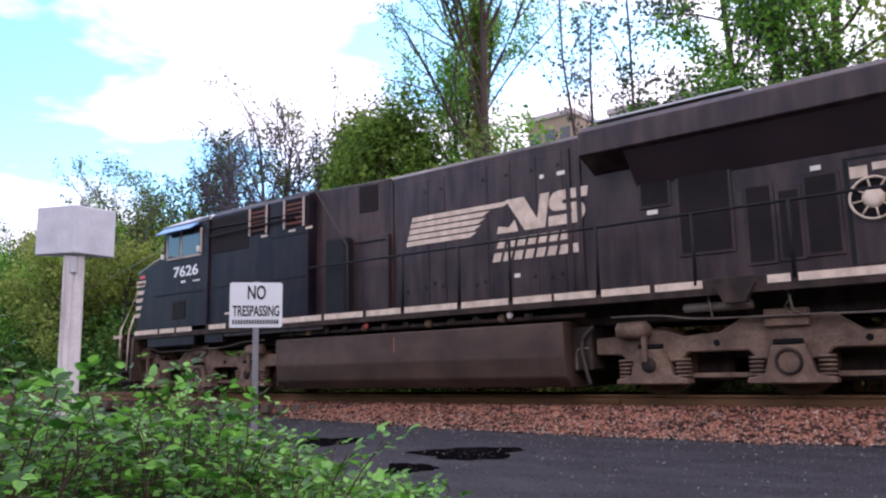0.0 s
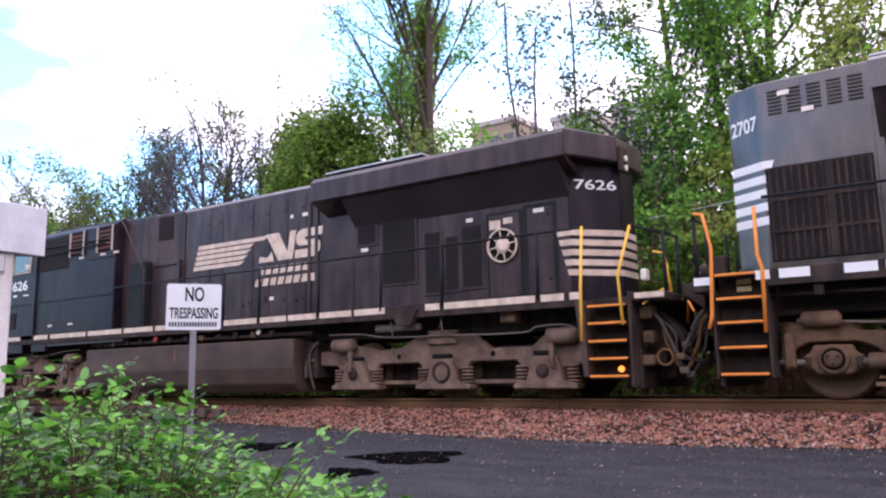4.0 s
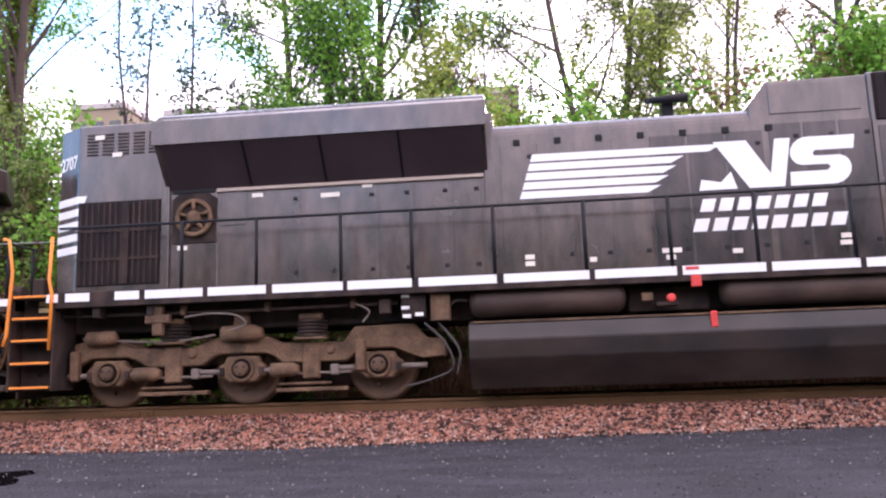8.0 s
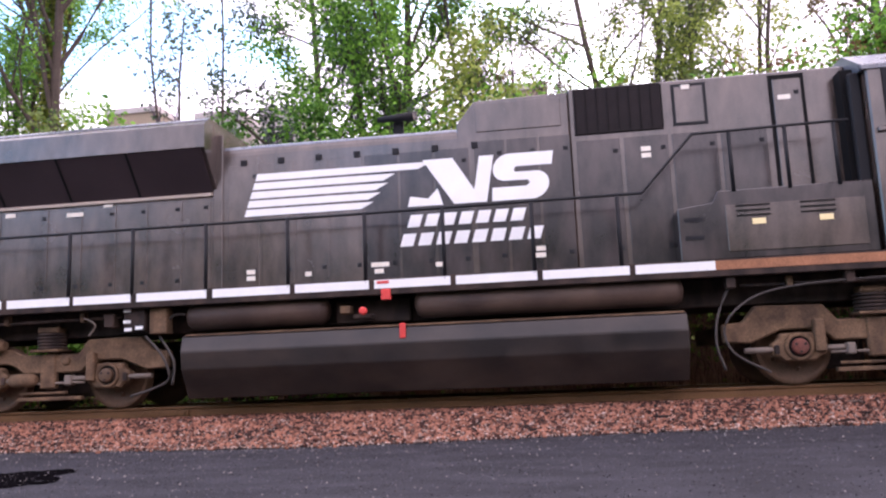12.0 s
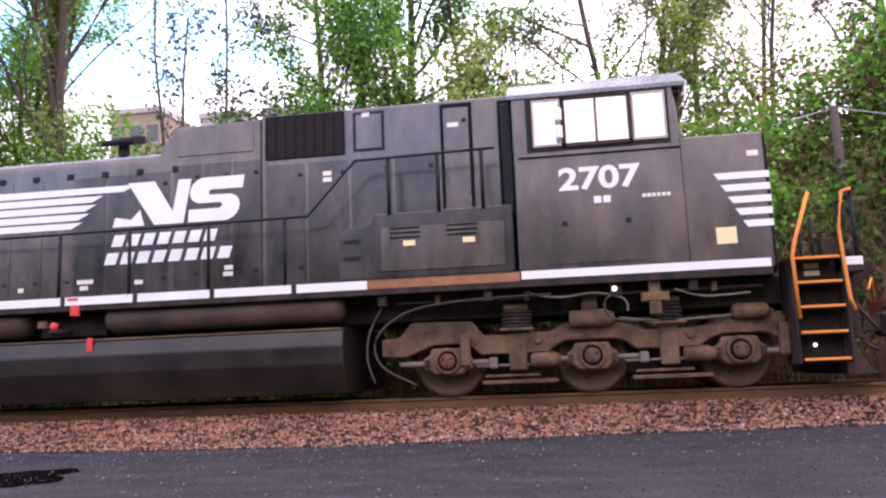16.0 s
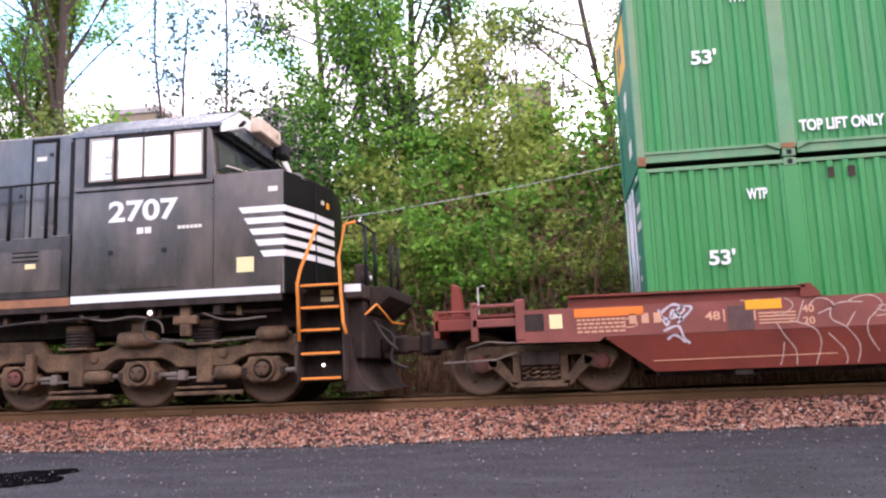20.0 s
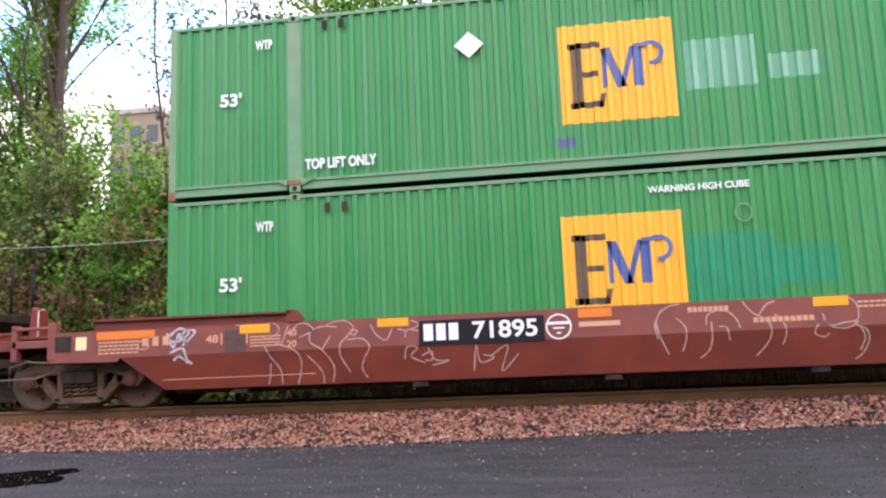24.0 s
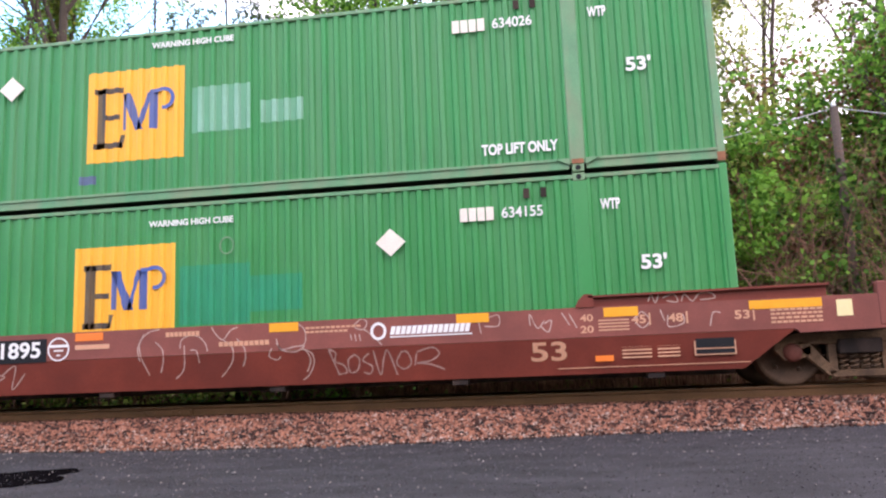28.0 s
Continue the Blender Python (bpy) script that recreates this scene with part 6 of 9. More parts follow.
for pts in ([(-23.0, -1.4, 1.32), (-22.6, -1.42, 1.36), (-22.2, -1.42, 1.32), (-22.05, -1.42, 1.18), (-22.3, -1.4, 1.1)], [(-20.4, -1.38, 1.42), (-20.2, -1.4, 1.3), (-20.3, -1.4, 1.14)],
            [(-8.6, -1.4, 1.44), (-8.2, -1.42, 1.36), (-7.7, -1.42, 1.4), (-7.3, -1.42, 1.3), (-7.25, -1.4, 1.12)], [(-6.6, -1.4, 1.4), (-6.2, -1.42, 1.28), (-5.6, -1.42, 1.3)]):
    hose(loco, pts, 0.016, M_PIPE, "cable")
for a, b, z in ((-25.0, -19.8, 1.41), (-10.6, -5.4, 1.4)):
    part("train_line_pipe", tube(B(), [(a, -1.3, z), (0.5 * (a + b), -1.3, z - 0.02), (b, -1.3, z)], 0.028, 6), M_UNDER, loco)
    for k in range(4):
        u = a + (b - a) * (k + 0.5) / 4
        part("pipe_clamp", box(B(), u - 0.04, u + 0.04, -1.36, -1.26, z - 0.05, z + 0.1, 0.008), M_TRUCK, loco)
for u in (-24.35, -23.5, -10.75, -9.2, -7.42, -6.35):
    part("hanger", box(B(), u - 0.06, u + 0.06, -1.48, -1.3, 1.36, 1.53, 0.01), M_UNDER, loco)


def six_wheel_truck(parent, c, way, axles):
    """A three-axle truck with cast frame; way: towards the locomotive's middle."""
    tr = part("truck_frame", box(B(), c - 2.5, c + 2.5, -0.5, 0.5, 0.6, 0.9, 0.02), M_UNDER, parent, "three-axle truck")

    def g(w):
        return c + w * way
    top = [(-2.65, 0.62), (-2.68, 0.98), (-2.35, 1.08), (-1.95, 1.02), (-1.75, 0.9), (-1.2, 0.87), (-0.75, 0.88), (-0.45, 1.0), (0.4, 1.0), (0.6, 0.9), (1.55, 0.88), (1.72, 1.1), (2.62, 1.12), (2.8, 0.9), (3.08, 0.88), (3.08, 0.62), (2.72, 0.6)]
    low = [(2.42, 0.72), (2.3, 0.77), (1.9, 0.77), (1.74, 0.72), (1.6, 0.6), (0.62, 0.6), (0.5, 0.7), (0.36, 0.76), (-0.36, 0.76), (-0.5, 0.7), (-0.62, 0.6), (-1.5, 0.6), (-1.64, 0.7), (-1.8, 0.76), (-2.4, 0.76)]
    for s in (-1, 1):
        y0, y1 = (-1.14, -0.98) if s < 0 else (0.98, 1.14)
        fr = part("side_frame", prism(B(), [(g(a), b) for a, b in top + low], y0, y1, bevel=0.02), M_TRUCK, tr, "brown dusty cast side frame")
        if s > 0:
            continue
        for i, u in enumerate(axles):
            bm = prism(B(), [(u + a, b) for a, b in ((-0.2, 0.33), (-0.27, 0.4), (-0.36, 0.42), (-0.36, 0.58), (-0.27, 0.62), (-0.24, 0.72), (0.24, 0.72), (0.27, 0.62), (0.36, 0.58), (0.36, 0.42), (0.27, 0.4), (0.2, 0.33))], -1.16, -0.98, bevel=0.025)
            ab = part("axle_box", bm, M_TRUCK, tr, "cast axle box")
            part("bearing_ring", lathe(B(), [(-1.16, 0.2), (-1.19, 0.19), (-1.19, 0.15), (-1.165, 0.14)], (u, 0, 0.53), "y", 20, False), M_TRUCK, ab)
            part("bearing_recess", lathe(B(), [(-1.16, 0.145), (-1.167, 0.14)], (u, 0, 0.53), "y", 18), M_DARK, ab)
            part("bearing_cap", lathe(B(), [(-1.165, 0.115), (-1.23, 0.11), (-1.24, 0.09), (-1.245, 0.03)], (u, 0, 0.53), "y", 18), M_CAPRED if i == 0 and way < 0 else M_WHEEL, ab, "round bearing cap")
            for a in range(3):
                part("cap_bolt", lathe(B(), [(-1.24, 0.022), (-1.255, 0.02)], (u + 0.07 * math.cos(a * 2.09 + 0.5), 0, 0.53 + 0.07 * math.sin(a * 2.09 + 0.5)), "y", 6), M_UNDER, ab)
            for sg in (-1, 1):
                part("box_keeper", box(B(), u + sg * 0.3 - 0.035, u + sg * 0.3 + 0.035, -1.19, -1.15, 0.44, 0.56, 0.01), M_UNDER, ab)
            for sg in (-1, 1):
                part("guide_rod", tube(B(), [(u + sg * 0.3, -1.12, 0.5), (u + sg * 0.72, -1.12, 0.5)], 0.04, 8), M_PIPE, tr)
        for w in (-1.08, 1.06):
            bm = box(B(), g(w) - 0.13, g(w) + 0.13, -1.17, -1.05, 0.36, 0.9, 0.02)
            part("pedestal", bm, M_TRUCK, tr)
            for k in (-1, 1):
                part("clamp", box(B(), g(w) + k * 0.36 - 0.06, g(w) + k * 0.36 + 0.06, -1.2, -1.04, 0.4, 0.56, 0.02), M_PIPE, tr)
            part("tie_rod", tube(B(), [(g(w) - 0.62, -1.13, 0.44), (g(w) + 0.62, -1.13, 0.44)], 0.022, 6), M_PIPE, tr)
            part("frame_boss", lathe(B(), [(-1.14, 0.07), (-1.17, 0.065), (-1.175, 0.03)], (g(w) + 0.3, 0, 0.78), "y", 10), M_TRUCK, tr)
            a, b = sorted((g(w - 0.18), g(w - 0.62)))
            part("brake_cylinder", lathe(B(), [(a, 0.05), (a + 0.02, 0.1), (b - 0.1, 0.11), (b, 0.06)], (0, -1.16, 0.5), "x", 12), M_TRUCK, tr)
            bm = B()
            for k in range(5):
                lathe(bm, [(0.97 + k * 0.052, 0.2), (0.985 + k * 0.052, 0.23), (1.005 + k * 0.052, 0.23), (1.02 + k * 0.052, 0.2)], (g(w), -1.05, 0), "z", 16)
            part("rubber_spring", bm, M_UNDER, tr, "stack of rubber spring plates")
            part("spring_seat", box(B(), g(w) - 0.24, g(w) + 0.24, -1.28, -0.9, 0.93, 0.97, 0.01), M_TRUCK, tr)
            part("spring_cap", box(B(), g(w) - 0.18, g(w) + 0.18, -1.2, -0.95, 1.23, 1.32, 0.02), M_TRUCK, tr)
            bm = prism(B(), [(g(w) - 0.1, 1.02), (g(w) + 0.1, 1.02), (g(w) + 0.05, 1.25), (g(w) + 0.05, 1.5), (g(w) - 0.05, 1.5), (g(w) - 0.05, 1.25)], -0.95, -0.85)
            part("lateral_stop", bm, M_UNDER, tr)
        part("damper", lathe(B(), [(g(0) - 0.3, 0.06), (g(0) - 0.28, 0.12), (g(0) + 0.2, 0.13), (g(0) + 0.34, 0.07)], (0, -1.2, 1.06), "x", 14), M_TRUCK, tr, "dusty yaw damper")
        part("bolster_lug", prism(B(), [(g(0) - 0.14, 1.05), (g(0) + 0.14, 1.05), (g(0) + 0.1, 1.42), (g(0) - 0.1, 1.42)], -1.2, -1.08, bevel=0.015), M_TRUCK, tr)
        part("damper", lathe(B(), [(g(-2.2) - 0.25, 0.06), (g(-2.2) - 0.2, 0.11), (g(-2.2) + 0.2, 0.11), (g(-2.2) + 0.25, 0.05)], (0, -1.2, 1.06), "x", 14), M_TRUCK, tr)
        part("end_damper", box(B(), g(-2.62) - 0.07, g(-2.62) + 0.07, -1.25, -1.1, 0.42, 0.88, 0.03), M_TRUCK, tr)
        part("end_damper", box(B(), g(1.82) - 0.07, g(1.82) + 0.07, -1.25, -1.1, 0.45, 0.9, 0.02), M_TRUCK, tr)
        for w in (-1.1, 1.05):
            bm = box(B(), g(w) - 0.55, g(w) + 0.55, -1.1, -1.0, 0.17, 0.23, 0.01)
            box(bm, g(w) - 0.5, g(w) + 0.3, -1.12, -1.05, 0.27, 0.31, 0.01)
            part("brake_beam", bm, M_TRUCK, tr)
        hose(tr, [(g(-2.5), -1.2, 1.06), (g(-1.7), -1.2, 1.0), (g(-1.0), -1.22, 0.98), (g(-0.4), -1.2, 1.05)], 0.018, M_PIPE, "brake_pipe")
    for k, u in enumerate(axles):
        wheelset(tr, u, 0.52)
        m = u + (0.62 if k < 2 else -0.62)
        part("traction_motor", box(B(), m - 0.42, m + 0.42, -0.62, 0.62, 0.2, 0.92, 0.06), M_UNDER, tr, "grimy traction motor between the wheels")
    return tr


six_wheel_truck(loco, -22.2, 1, (-24.3, -22.2, -20.12))
six_wheel_truck(loco, -7.77, -1, (-9.86, -7.77, -5.74))

# ends: step wells, plates, plow, couplers
for u0, u1, out in ((-25.68, -25.0, -1), (-5.05, -4.4, 1)):
    inner, outer = (u1, u0) if out < 0 else (u0, u1)
    bm = box(B(), min(inner, inner - out * 0.03), max(inner, inner - out * 0.03), -1.55, -0.95, 0.3, 1.74, 0.01)
    part("step_well_side", bm, M_UNDER, loco)
    part("step_well_side", box(B(), min(outer, outer + out * 0.03), max(outer, outer + out * 0.03), -1.52, -0.95, 0.3, 1.74, 0.01), M_UNDER, loco)
    part("step_well_back", box(B(), u0, u1, -1.2, -1.15, 0.3, 1.7), M_UNDER, loco)
    treads(loco, u0 + 0.04, u1 - 0.04, (0.37, 0.73, 1.07, 1.4, 1.73))
    part("step_light", lathe(B(), [(-1.22, 0.025), (-1.25, 0.022), (-1.26, 0.01)], (0.5 * (u0 + u1) - 0.05, 0, 0.55), "y", 12), M_LAMP if out > 0 else M_UNDER, loco, "small step light")
    for k in (0, 1):
        plates("label", [rect(u0 + 0.24, u0 + 0.44, 1.5 + 0.1 * k, 1.57 + 0.1 * k)], M_PLACARD, loco, -1.2)
    part("end_plate", box(B(), min(outer, outer + out * 0.3), max(outer, outer + out * 0.3), -1.45, 1.45, 1.5, 1.72, 0.02), M_UNDER, loco)
    plates("end_stripe", [rect(min(outer, outer + out * 0.28), max(outer, outer + out * 0.28), 1.6, 1.71)], M_WHITE, loco, -1.452)
    part("anticlimber", prism(B(), [(outer + out * 0.28, 1.3), (outer + out * 0.6, 1.55), (outer + out * 0.6, 1.7), (outer + out * 0.28, 1.72)], -0.95, 0.95, bevel=0.01), M_UNDER, loco)
    deep, lean_in = (1.2, 0.3) if out > 0 else (0.8, 0.06)
    # dark sheet added to stand for the shade low in the coupling gap
    if out < 0:
        part("pilot_sheet", box(B(), outer - 0.06, outer, -1.25, 1.25, 0.18, 0.7, 0.02), M_UNDER, loco, "dark sheet added for the shade between the locomotives")
    part("end_beam", box(B(), min(outer, outer + out * 0.25), max(outer, outer + out * 0.25), -deep, deep, 0.62, 1.5, 0.02), M_UNDER, loco)
    pl = [(outer - out * 0.02, 0.14)] + [(outer + out * (0.46 - 0.38 * math.sin(radians(a))), 0.14 + 0.82 * (1 - math.cos(radians(a)))) for a in range(0, 91, 10)] + [(outer - out * 0.02, 0.96)]
    if out > 0:
        part("plow", prism(B(), pl, -1.3, 1.3, bevel=0.006), M_UNDER, loco, "curved grey-brown pilot plow")
    knuckle(loco, outer + out * 0.25, out)
    hose(loco, [(outer + out * 0.3, -0.5, 1.15), (outer + out * 0.55, -0.5, 0.95), (outer + out * 0.5, -0.48, 0.6), (outer + out * 0.75, -0.42, 0.45)], 0.025)
    hose(loco, [(outer + out * 0.3, -0.75, 1.2), (outer + out * 0.5, -0.8, 0.9), (outer + out * 0.65, -0.7, 0.75)], 0.025)
    part("cut_lever", tube(B(), [(outer + out * 0.32, -1.4, 1.25), (outer + out * 0.45, -1.2, 1.42), (outer + out * 0.6, -0.8, 1.15), (outer + out * 0.7, -0.4, 1.15)], 0.018, 6), M_ORANGE, loco, "orange uncoupling lever")
    # orange grab rails beside the steps
    hr = part("grab_rail", tube(B(), [(inner + out * 0.02, -1.57, 0.9), (inner + out * 0.0, -1.58, 1.75), (inner + out * 0.05, -1.58, 1.95), (inner + out * lean_in, -1.52, 2.62)], 0.026, 8), M_ORANGE, loco, "orange grab rail")
    part("grab_rail", tube(B(), [(outer + out * 0.08, -1.56, 0.98), (outer + out * 0.03, -1.56, 1.15), (outer, -1.56, 1.7), (outer - out * 0.02, -1.56, 2.1), (outer + out * 0.08, -1.53, 2.6), (outer + out * 0.22, -1.45, 2.64)], 0.026, 8), M_ORANGE, loco, "orange grab rail")
    part("end_rail", tube(B(), [(outer + out * 0.22, -1.45, 2.64), (outer + out * 0.3, -1.2, 2.62), (outer + out * 0.3, -0.55, 2.6)], 0.02, 8), M_INK, loco)
    for v in (-1.2, -0.6, 0.6, 1.2):
        stanchion("end_post", outer + out * 0.3, 1.7, 2.62, v, M_INK, loco)
    part("mu_stand", box(B(), min(outer, outer + out * 0.2), max(outer, outer + out * 0.2), -0.75, -0.55, 1.72, 2.1, 0.02), M_UNDER, loco)
    part("ditch_light", lathe(B(), [(outer + out * 0.18, 0.1), (outer + out * 0.3, 0.11), (outer + out * 0.31, 0.05)], (0, -0.95, 1.85), "x", 12), M_UNDER, loco)
    part("ditch_lens", lathe(B(), [(outer + out * 0.3, 0.05), (outer + out * 0.325, 0.03)], (0, -0.95, 1.85), "x", 10), M_WHITE, loco)
# side handrail with stanchions
part("side_handrail", tube(B(), [(-24.95, -1.52, 2.74), (-21.85, -1.52, 2.74), (-16, -1.52, 2.74), (-11.85, -1.52, 2.76), (-11.1, -1.52, 3.56), (-9.0, -1.5, 3.6)], 0.021, 8), M_INK, loco, "thin dark handrail")
for u in (-23.0, -21.85, -20.58, -19.53, -18.34, -17.05, -15.87, -14.7, -13.41, -12.2):
    stanchion("handrail_post", u, 1.7, 2.74, -1.53, M_INK, loco)
for u in (-10.6, -9.85, -9.2):
    stanchion("handrail_post", u, 2.7, 3.58, -1.5, M_INK, loco)


# ---------------------------------------------------------------- the first locomotive, with winged radiators
lead_loco = thing("diesel_locomotive", "dark blue-black six-axle diesel locomotive with cream emblem and winged radiators", "locomotive", "coupled locomotives", u=-37.2)
MOVING.append((lead_loco, -37.2))
G, N = lead_loco, M_NAVY
part("underframe", box(B(), -46.9, -27.0, -0.9, 0.9, 1.12, 1.5, 0.02), M_UNDER, G)
part("walkway_deck", box(B(), -46.6, -27.8, -1.54, 1.54, 1.48, 1.53, 0.01), M_UNDER, G)
for s in (-1, 1):
    e = s * 1.55
    part("side_sill", box(B(), -46.7, -27.7, min(e, e - s * 0.07), max(e, e - s * 0.07), 1.42, 1.66, 0.008), M_UNDER, G)
for a, b in ((-46.68, -45.6), (-45.5, -44.85), (-44.75, -44.1), (-43.4, -42.75), (-42.6, -41.0), (-40.9, -39.5), (-39.4, -38.3), (-38.2, -37.3), (-37.2, -35.95), (-35.85, -34.85), (-34.75, -34.0), (-33.95, -33.2), (-33.1, -32.3), (-32.22, -31.5), (-30.6, -30.3), (-30.2, -28.45), (-28.35, -27.95), (-27.85, -27.68)):
    plates("sill_stripe", [rect(a, b, 1.53, 1.64)], M_CREAM, G, WV - 0.001, "cream sill stripe, chipped and stained")

# hood
part("long_hood", box(B(), -38.9, -28.05, -1.0, 1.0, 1.53, 4.36, 0.03), N, G, "long dark hood")
part("rear_hood", prism(B(), [(-28.06, -1.0), (-28.02, -1.0), (-27.42, -0.32), (-27.42, 0.32), (-28.02, 1.0), (-28.06, 1.0)], 1.53, 4.2, "z", 0.02), M_CABNAVY, G, "bevelled rear hood")
wing = [(-1.5, 3.84), (-1.53, 3.86), (-1.53, 4.24), (-1.42, 4.34), (-0.9, 4.44), (0.9, 4.44), (1.42, 4.34), (1.53, 4.24), (1.53, 3.86), (1.5, 3.84), (1.0, 3.62), (-1.0, 3.62)]
bm = B()
prism(bm, wing, -33.4, -27.86, "x", 0.01)
rw = part("radiator_wing", bm, N, G, "overhanging radiator wing")
part("wing_recess", prism(B(), [(-1.0, 3.3), (-1.45, 3.82), (-1.0, 3.82)], -32.65, -28.03, "x"), M_SCREEN, rw, "dark intake under the wing")
part("wing_end", prism(B(), [(-27.87, -1.53), (-27.36, -0.55), (-27.33, 0.55), (-27.87, 1.53)], 3.86, 4.32, "z", 0.03), N, rw, "tapered end of the radiator wing")
part("end_lamp_plate", box(B(), -27.36, -27.3, -0.5, -0.18, 3.72, 4.14, 0.01), M_UNDER, rw)
for z in (3.72, 3.88):
    part("end_lamp", lathe(B(), [(-27.31, 0.045), (-27.27, 0.05)], (0, -0.32, z + 0.08), "x", 10), M_LABEL, rw)
part("roof_plate", box(B(), -33.2, -30.8, -1.3, 1.3, 4.44, 4.47), M_STEEL, rw, "pale reflecting roof plate")
part("hood_roof", prism(B(), [(-1.0, 4.34), (-0.8, 4.46), (0.8, 4.46), (1.0, 4.34)], -38.9, -33.4, "x"), N, G)
for k, a in enumerate((-37.9, -37.0, -36.58, -35.57, -35.06, -34.52)):
    b = (-37.02, -36.6, -35.6, -35.08, -34.54, -34.0)[k]
    door(G, a, b, 1.62, 4.2, HV, N)
for k, u in enumerate((-37.6, -36.9, -35.9, -35.2, -34.3)):
    part("hinge", box(B(), u, u + 0.05, -1.03, -1.012, 1.95 + 0.12 * (k % 2), 2.02 + 0.12 * (k % 2)), M_INK, G)
part("seam_post", box(B(), -33.95, -33.85, -1.03, -0.99, 1.55, 4.2, 0.008), N, G)
part("seam_post", box(B(), -33.75, -33.65, -1.03, -0.99, 1.55, 4.0, 0.008), N, G)
part("seam_post", box(B(), -38.02, -37.94, -1.03, -0.99, 1.55, 4.3, 0.008), N, G)
for a, b, z0, z1 in ((-32.58, -32.14, 2.97, 3.4), (-31.96, -31.2, 2.14, 3.4), (-30.95, -30.62, 1.9, 3.0), (-30.5, -30.24, 1.92, 2.88), (-30.14, -29.74, 1.94, 3.02)):
    f_ = part("screen_frame", box(B(), a - 0.05, b + 0.05, -1.025, -0.99, z0 - 0.05, z1 + 0.05, 0.008), N, G)
    part("screen", box(B(), a, b, -1.032, -1.02, z0, z1), M_GRILLE, f_, "dark mesh screen")
part("shoulder_screen", prism(B(), [(-38.79, -1.14), (-38.31, -1.087), (-38.31, -1.06), (-38.79, -1.1)], 3.74, 4.3, "z"), M_GRILLE, G, "dark mesh screen")
door(G, -33.6, -32.7, 1.62, 2.7, HV, N, False)
door(G, -32.65, -32.05, 1.62, 2.75, HV, N, False)
door(G, -28.84, -28.34, 1.72, 3.2, HV, N)
part("door_frame", box(B(), -28.9, -28.28, -1.012, -0.99, 1.66, 3.26), M_INK, G)
fd = part("fan_door", box(B(), -29.58, -28.98, -1.03, -0.99, 1.72, 3.16, 0.01), N, G)
part("fan_door_gap", box(B(), -29.64, -28.92, -1.014, -0.985, 1.68, 3.2), M_INK, G)
ringv = part("fan_ring", lathe(B(), [(-1.06, 0.3), (-1.08, 0.3), (-1.08, 0.27), (-1.05, 0.265)], (-29.3, 0, 2.6), "y", 28, False), M_CREAM, fd, "cream ring of a round fan guard")
part("fan_hub", lathe(B(), [(-1.03, 0.14), (-1.052, 0.14), (-1.056, 0.05)], (-29.3, 0, 2.6), "y", 18), M_CREAM, fd)
for k in range(8):
    a = radians(45 * k + 10)
    part("fan_spoke", tube(B(), [(-29.3 + 0.13 * math.cos(a), -1.06, 2.6 + 0.13 * math.sin(a)), (-29.3 + 0.27 * math.cos(a), -1.06, 2.6 + 0.27 * math.sin(a))], 0.014, 5), M_CREAM, fd)
part("fan_dark", lathe(B(), [(-1.03, 0.27), (-1.045, 0.27)], (-29.3, 0, 2.6), "y", 24), M_DARK, fd)
plates("label", [rect(-29.56, -29.34, 2.9, 3.06), rect(-29.28, -29.1, 2.98, 3.08)], M_CREAM, G, -1.034)
for u, z, w in ((-34.1, 3.75, 0.22), (-34.45, 3.75, 0.08), (-32.5, 2.82, 0.18), (-30.05, 3.1, 0.14), (-28.7, 3.1, 0.2), (-35.05, 2.05, 0.12), (-38.6, 2.9, 0.1)):
    plates("label", [rect(u, u + w, z, z + 0.07)], M_LABEL, G, HV - 0.02, "small pale stencil label")
plates("label", [rect(-38.3, -38.2, 3.02, 3.07)], M_RED, G, HV - 0.01)
wordmark(G, -37.42, 2.88, 0.835, HV - 0.018, M_CREAM, N)
bn = lettering("road_number", "7626", -37.12, 3.42, 0.17, M_WHITE, G, -0.008, 0.76, bold=0.012, label="cream road number")
bn.matrix_basis = pose(-28.02 + 37.2, -1.0, 0, 0, 0, 48.6)
for i in range(5):
    z = 2.74 - i * 0.165
    plates("rear_stripe", [[(-28.27 + i * 0.045, z - 0.1), (-28.02, z - 0.1), (-28.02, z), (-28.3 + i * 0.045, z)]], M_CREAM, G, HV - 0.004)
    part("rear_stripe", prism(B(), [(-28.018, -1.006), (-27.415, -0.324), (-27.42, -0.315), (-28.022, -0.998)], z - 0.1, z, "z"), M_CREAM, G)
    part("rear_stripe", box(B(), -27.42, -27.414, -0.31, 0.31, z - 0.1, z), M_CREAM, G)

# cab, auxiliary cab and nose
aux = part("auxiliary_cab", prism(B(), [(-1.5, 1.53), (-1.5, 4.26), (-1.3, 4.42), (1.3, 4.42), (1.5, 4.26), (1.5, 1.53)], -43.5, -39.98, "x", 0.02), M_CABNAVY, G, "full-width section behind the cab")
part("upper_ledge", box(B(), -43.3, -40.1, -1.512, -1.49, 2.5, 2.54), M_INK, aux)
part("dark_panel", box(B(), -43.45, -42.02, -1.512, -1.49, 3.34, 4.2, 0.006), M_GRILLE, aux)
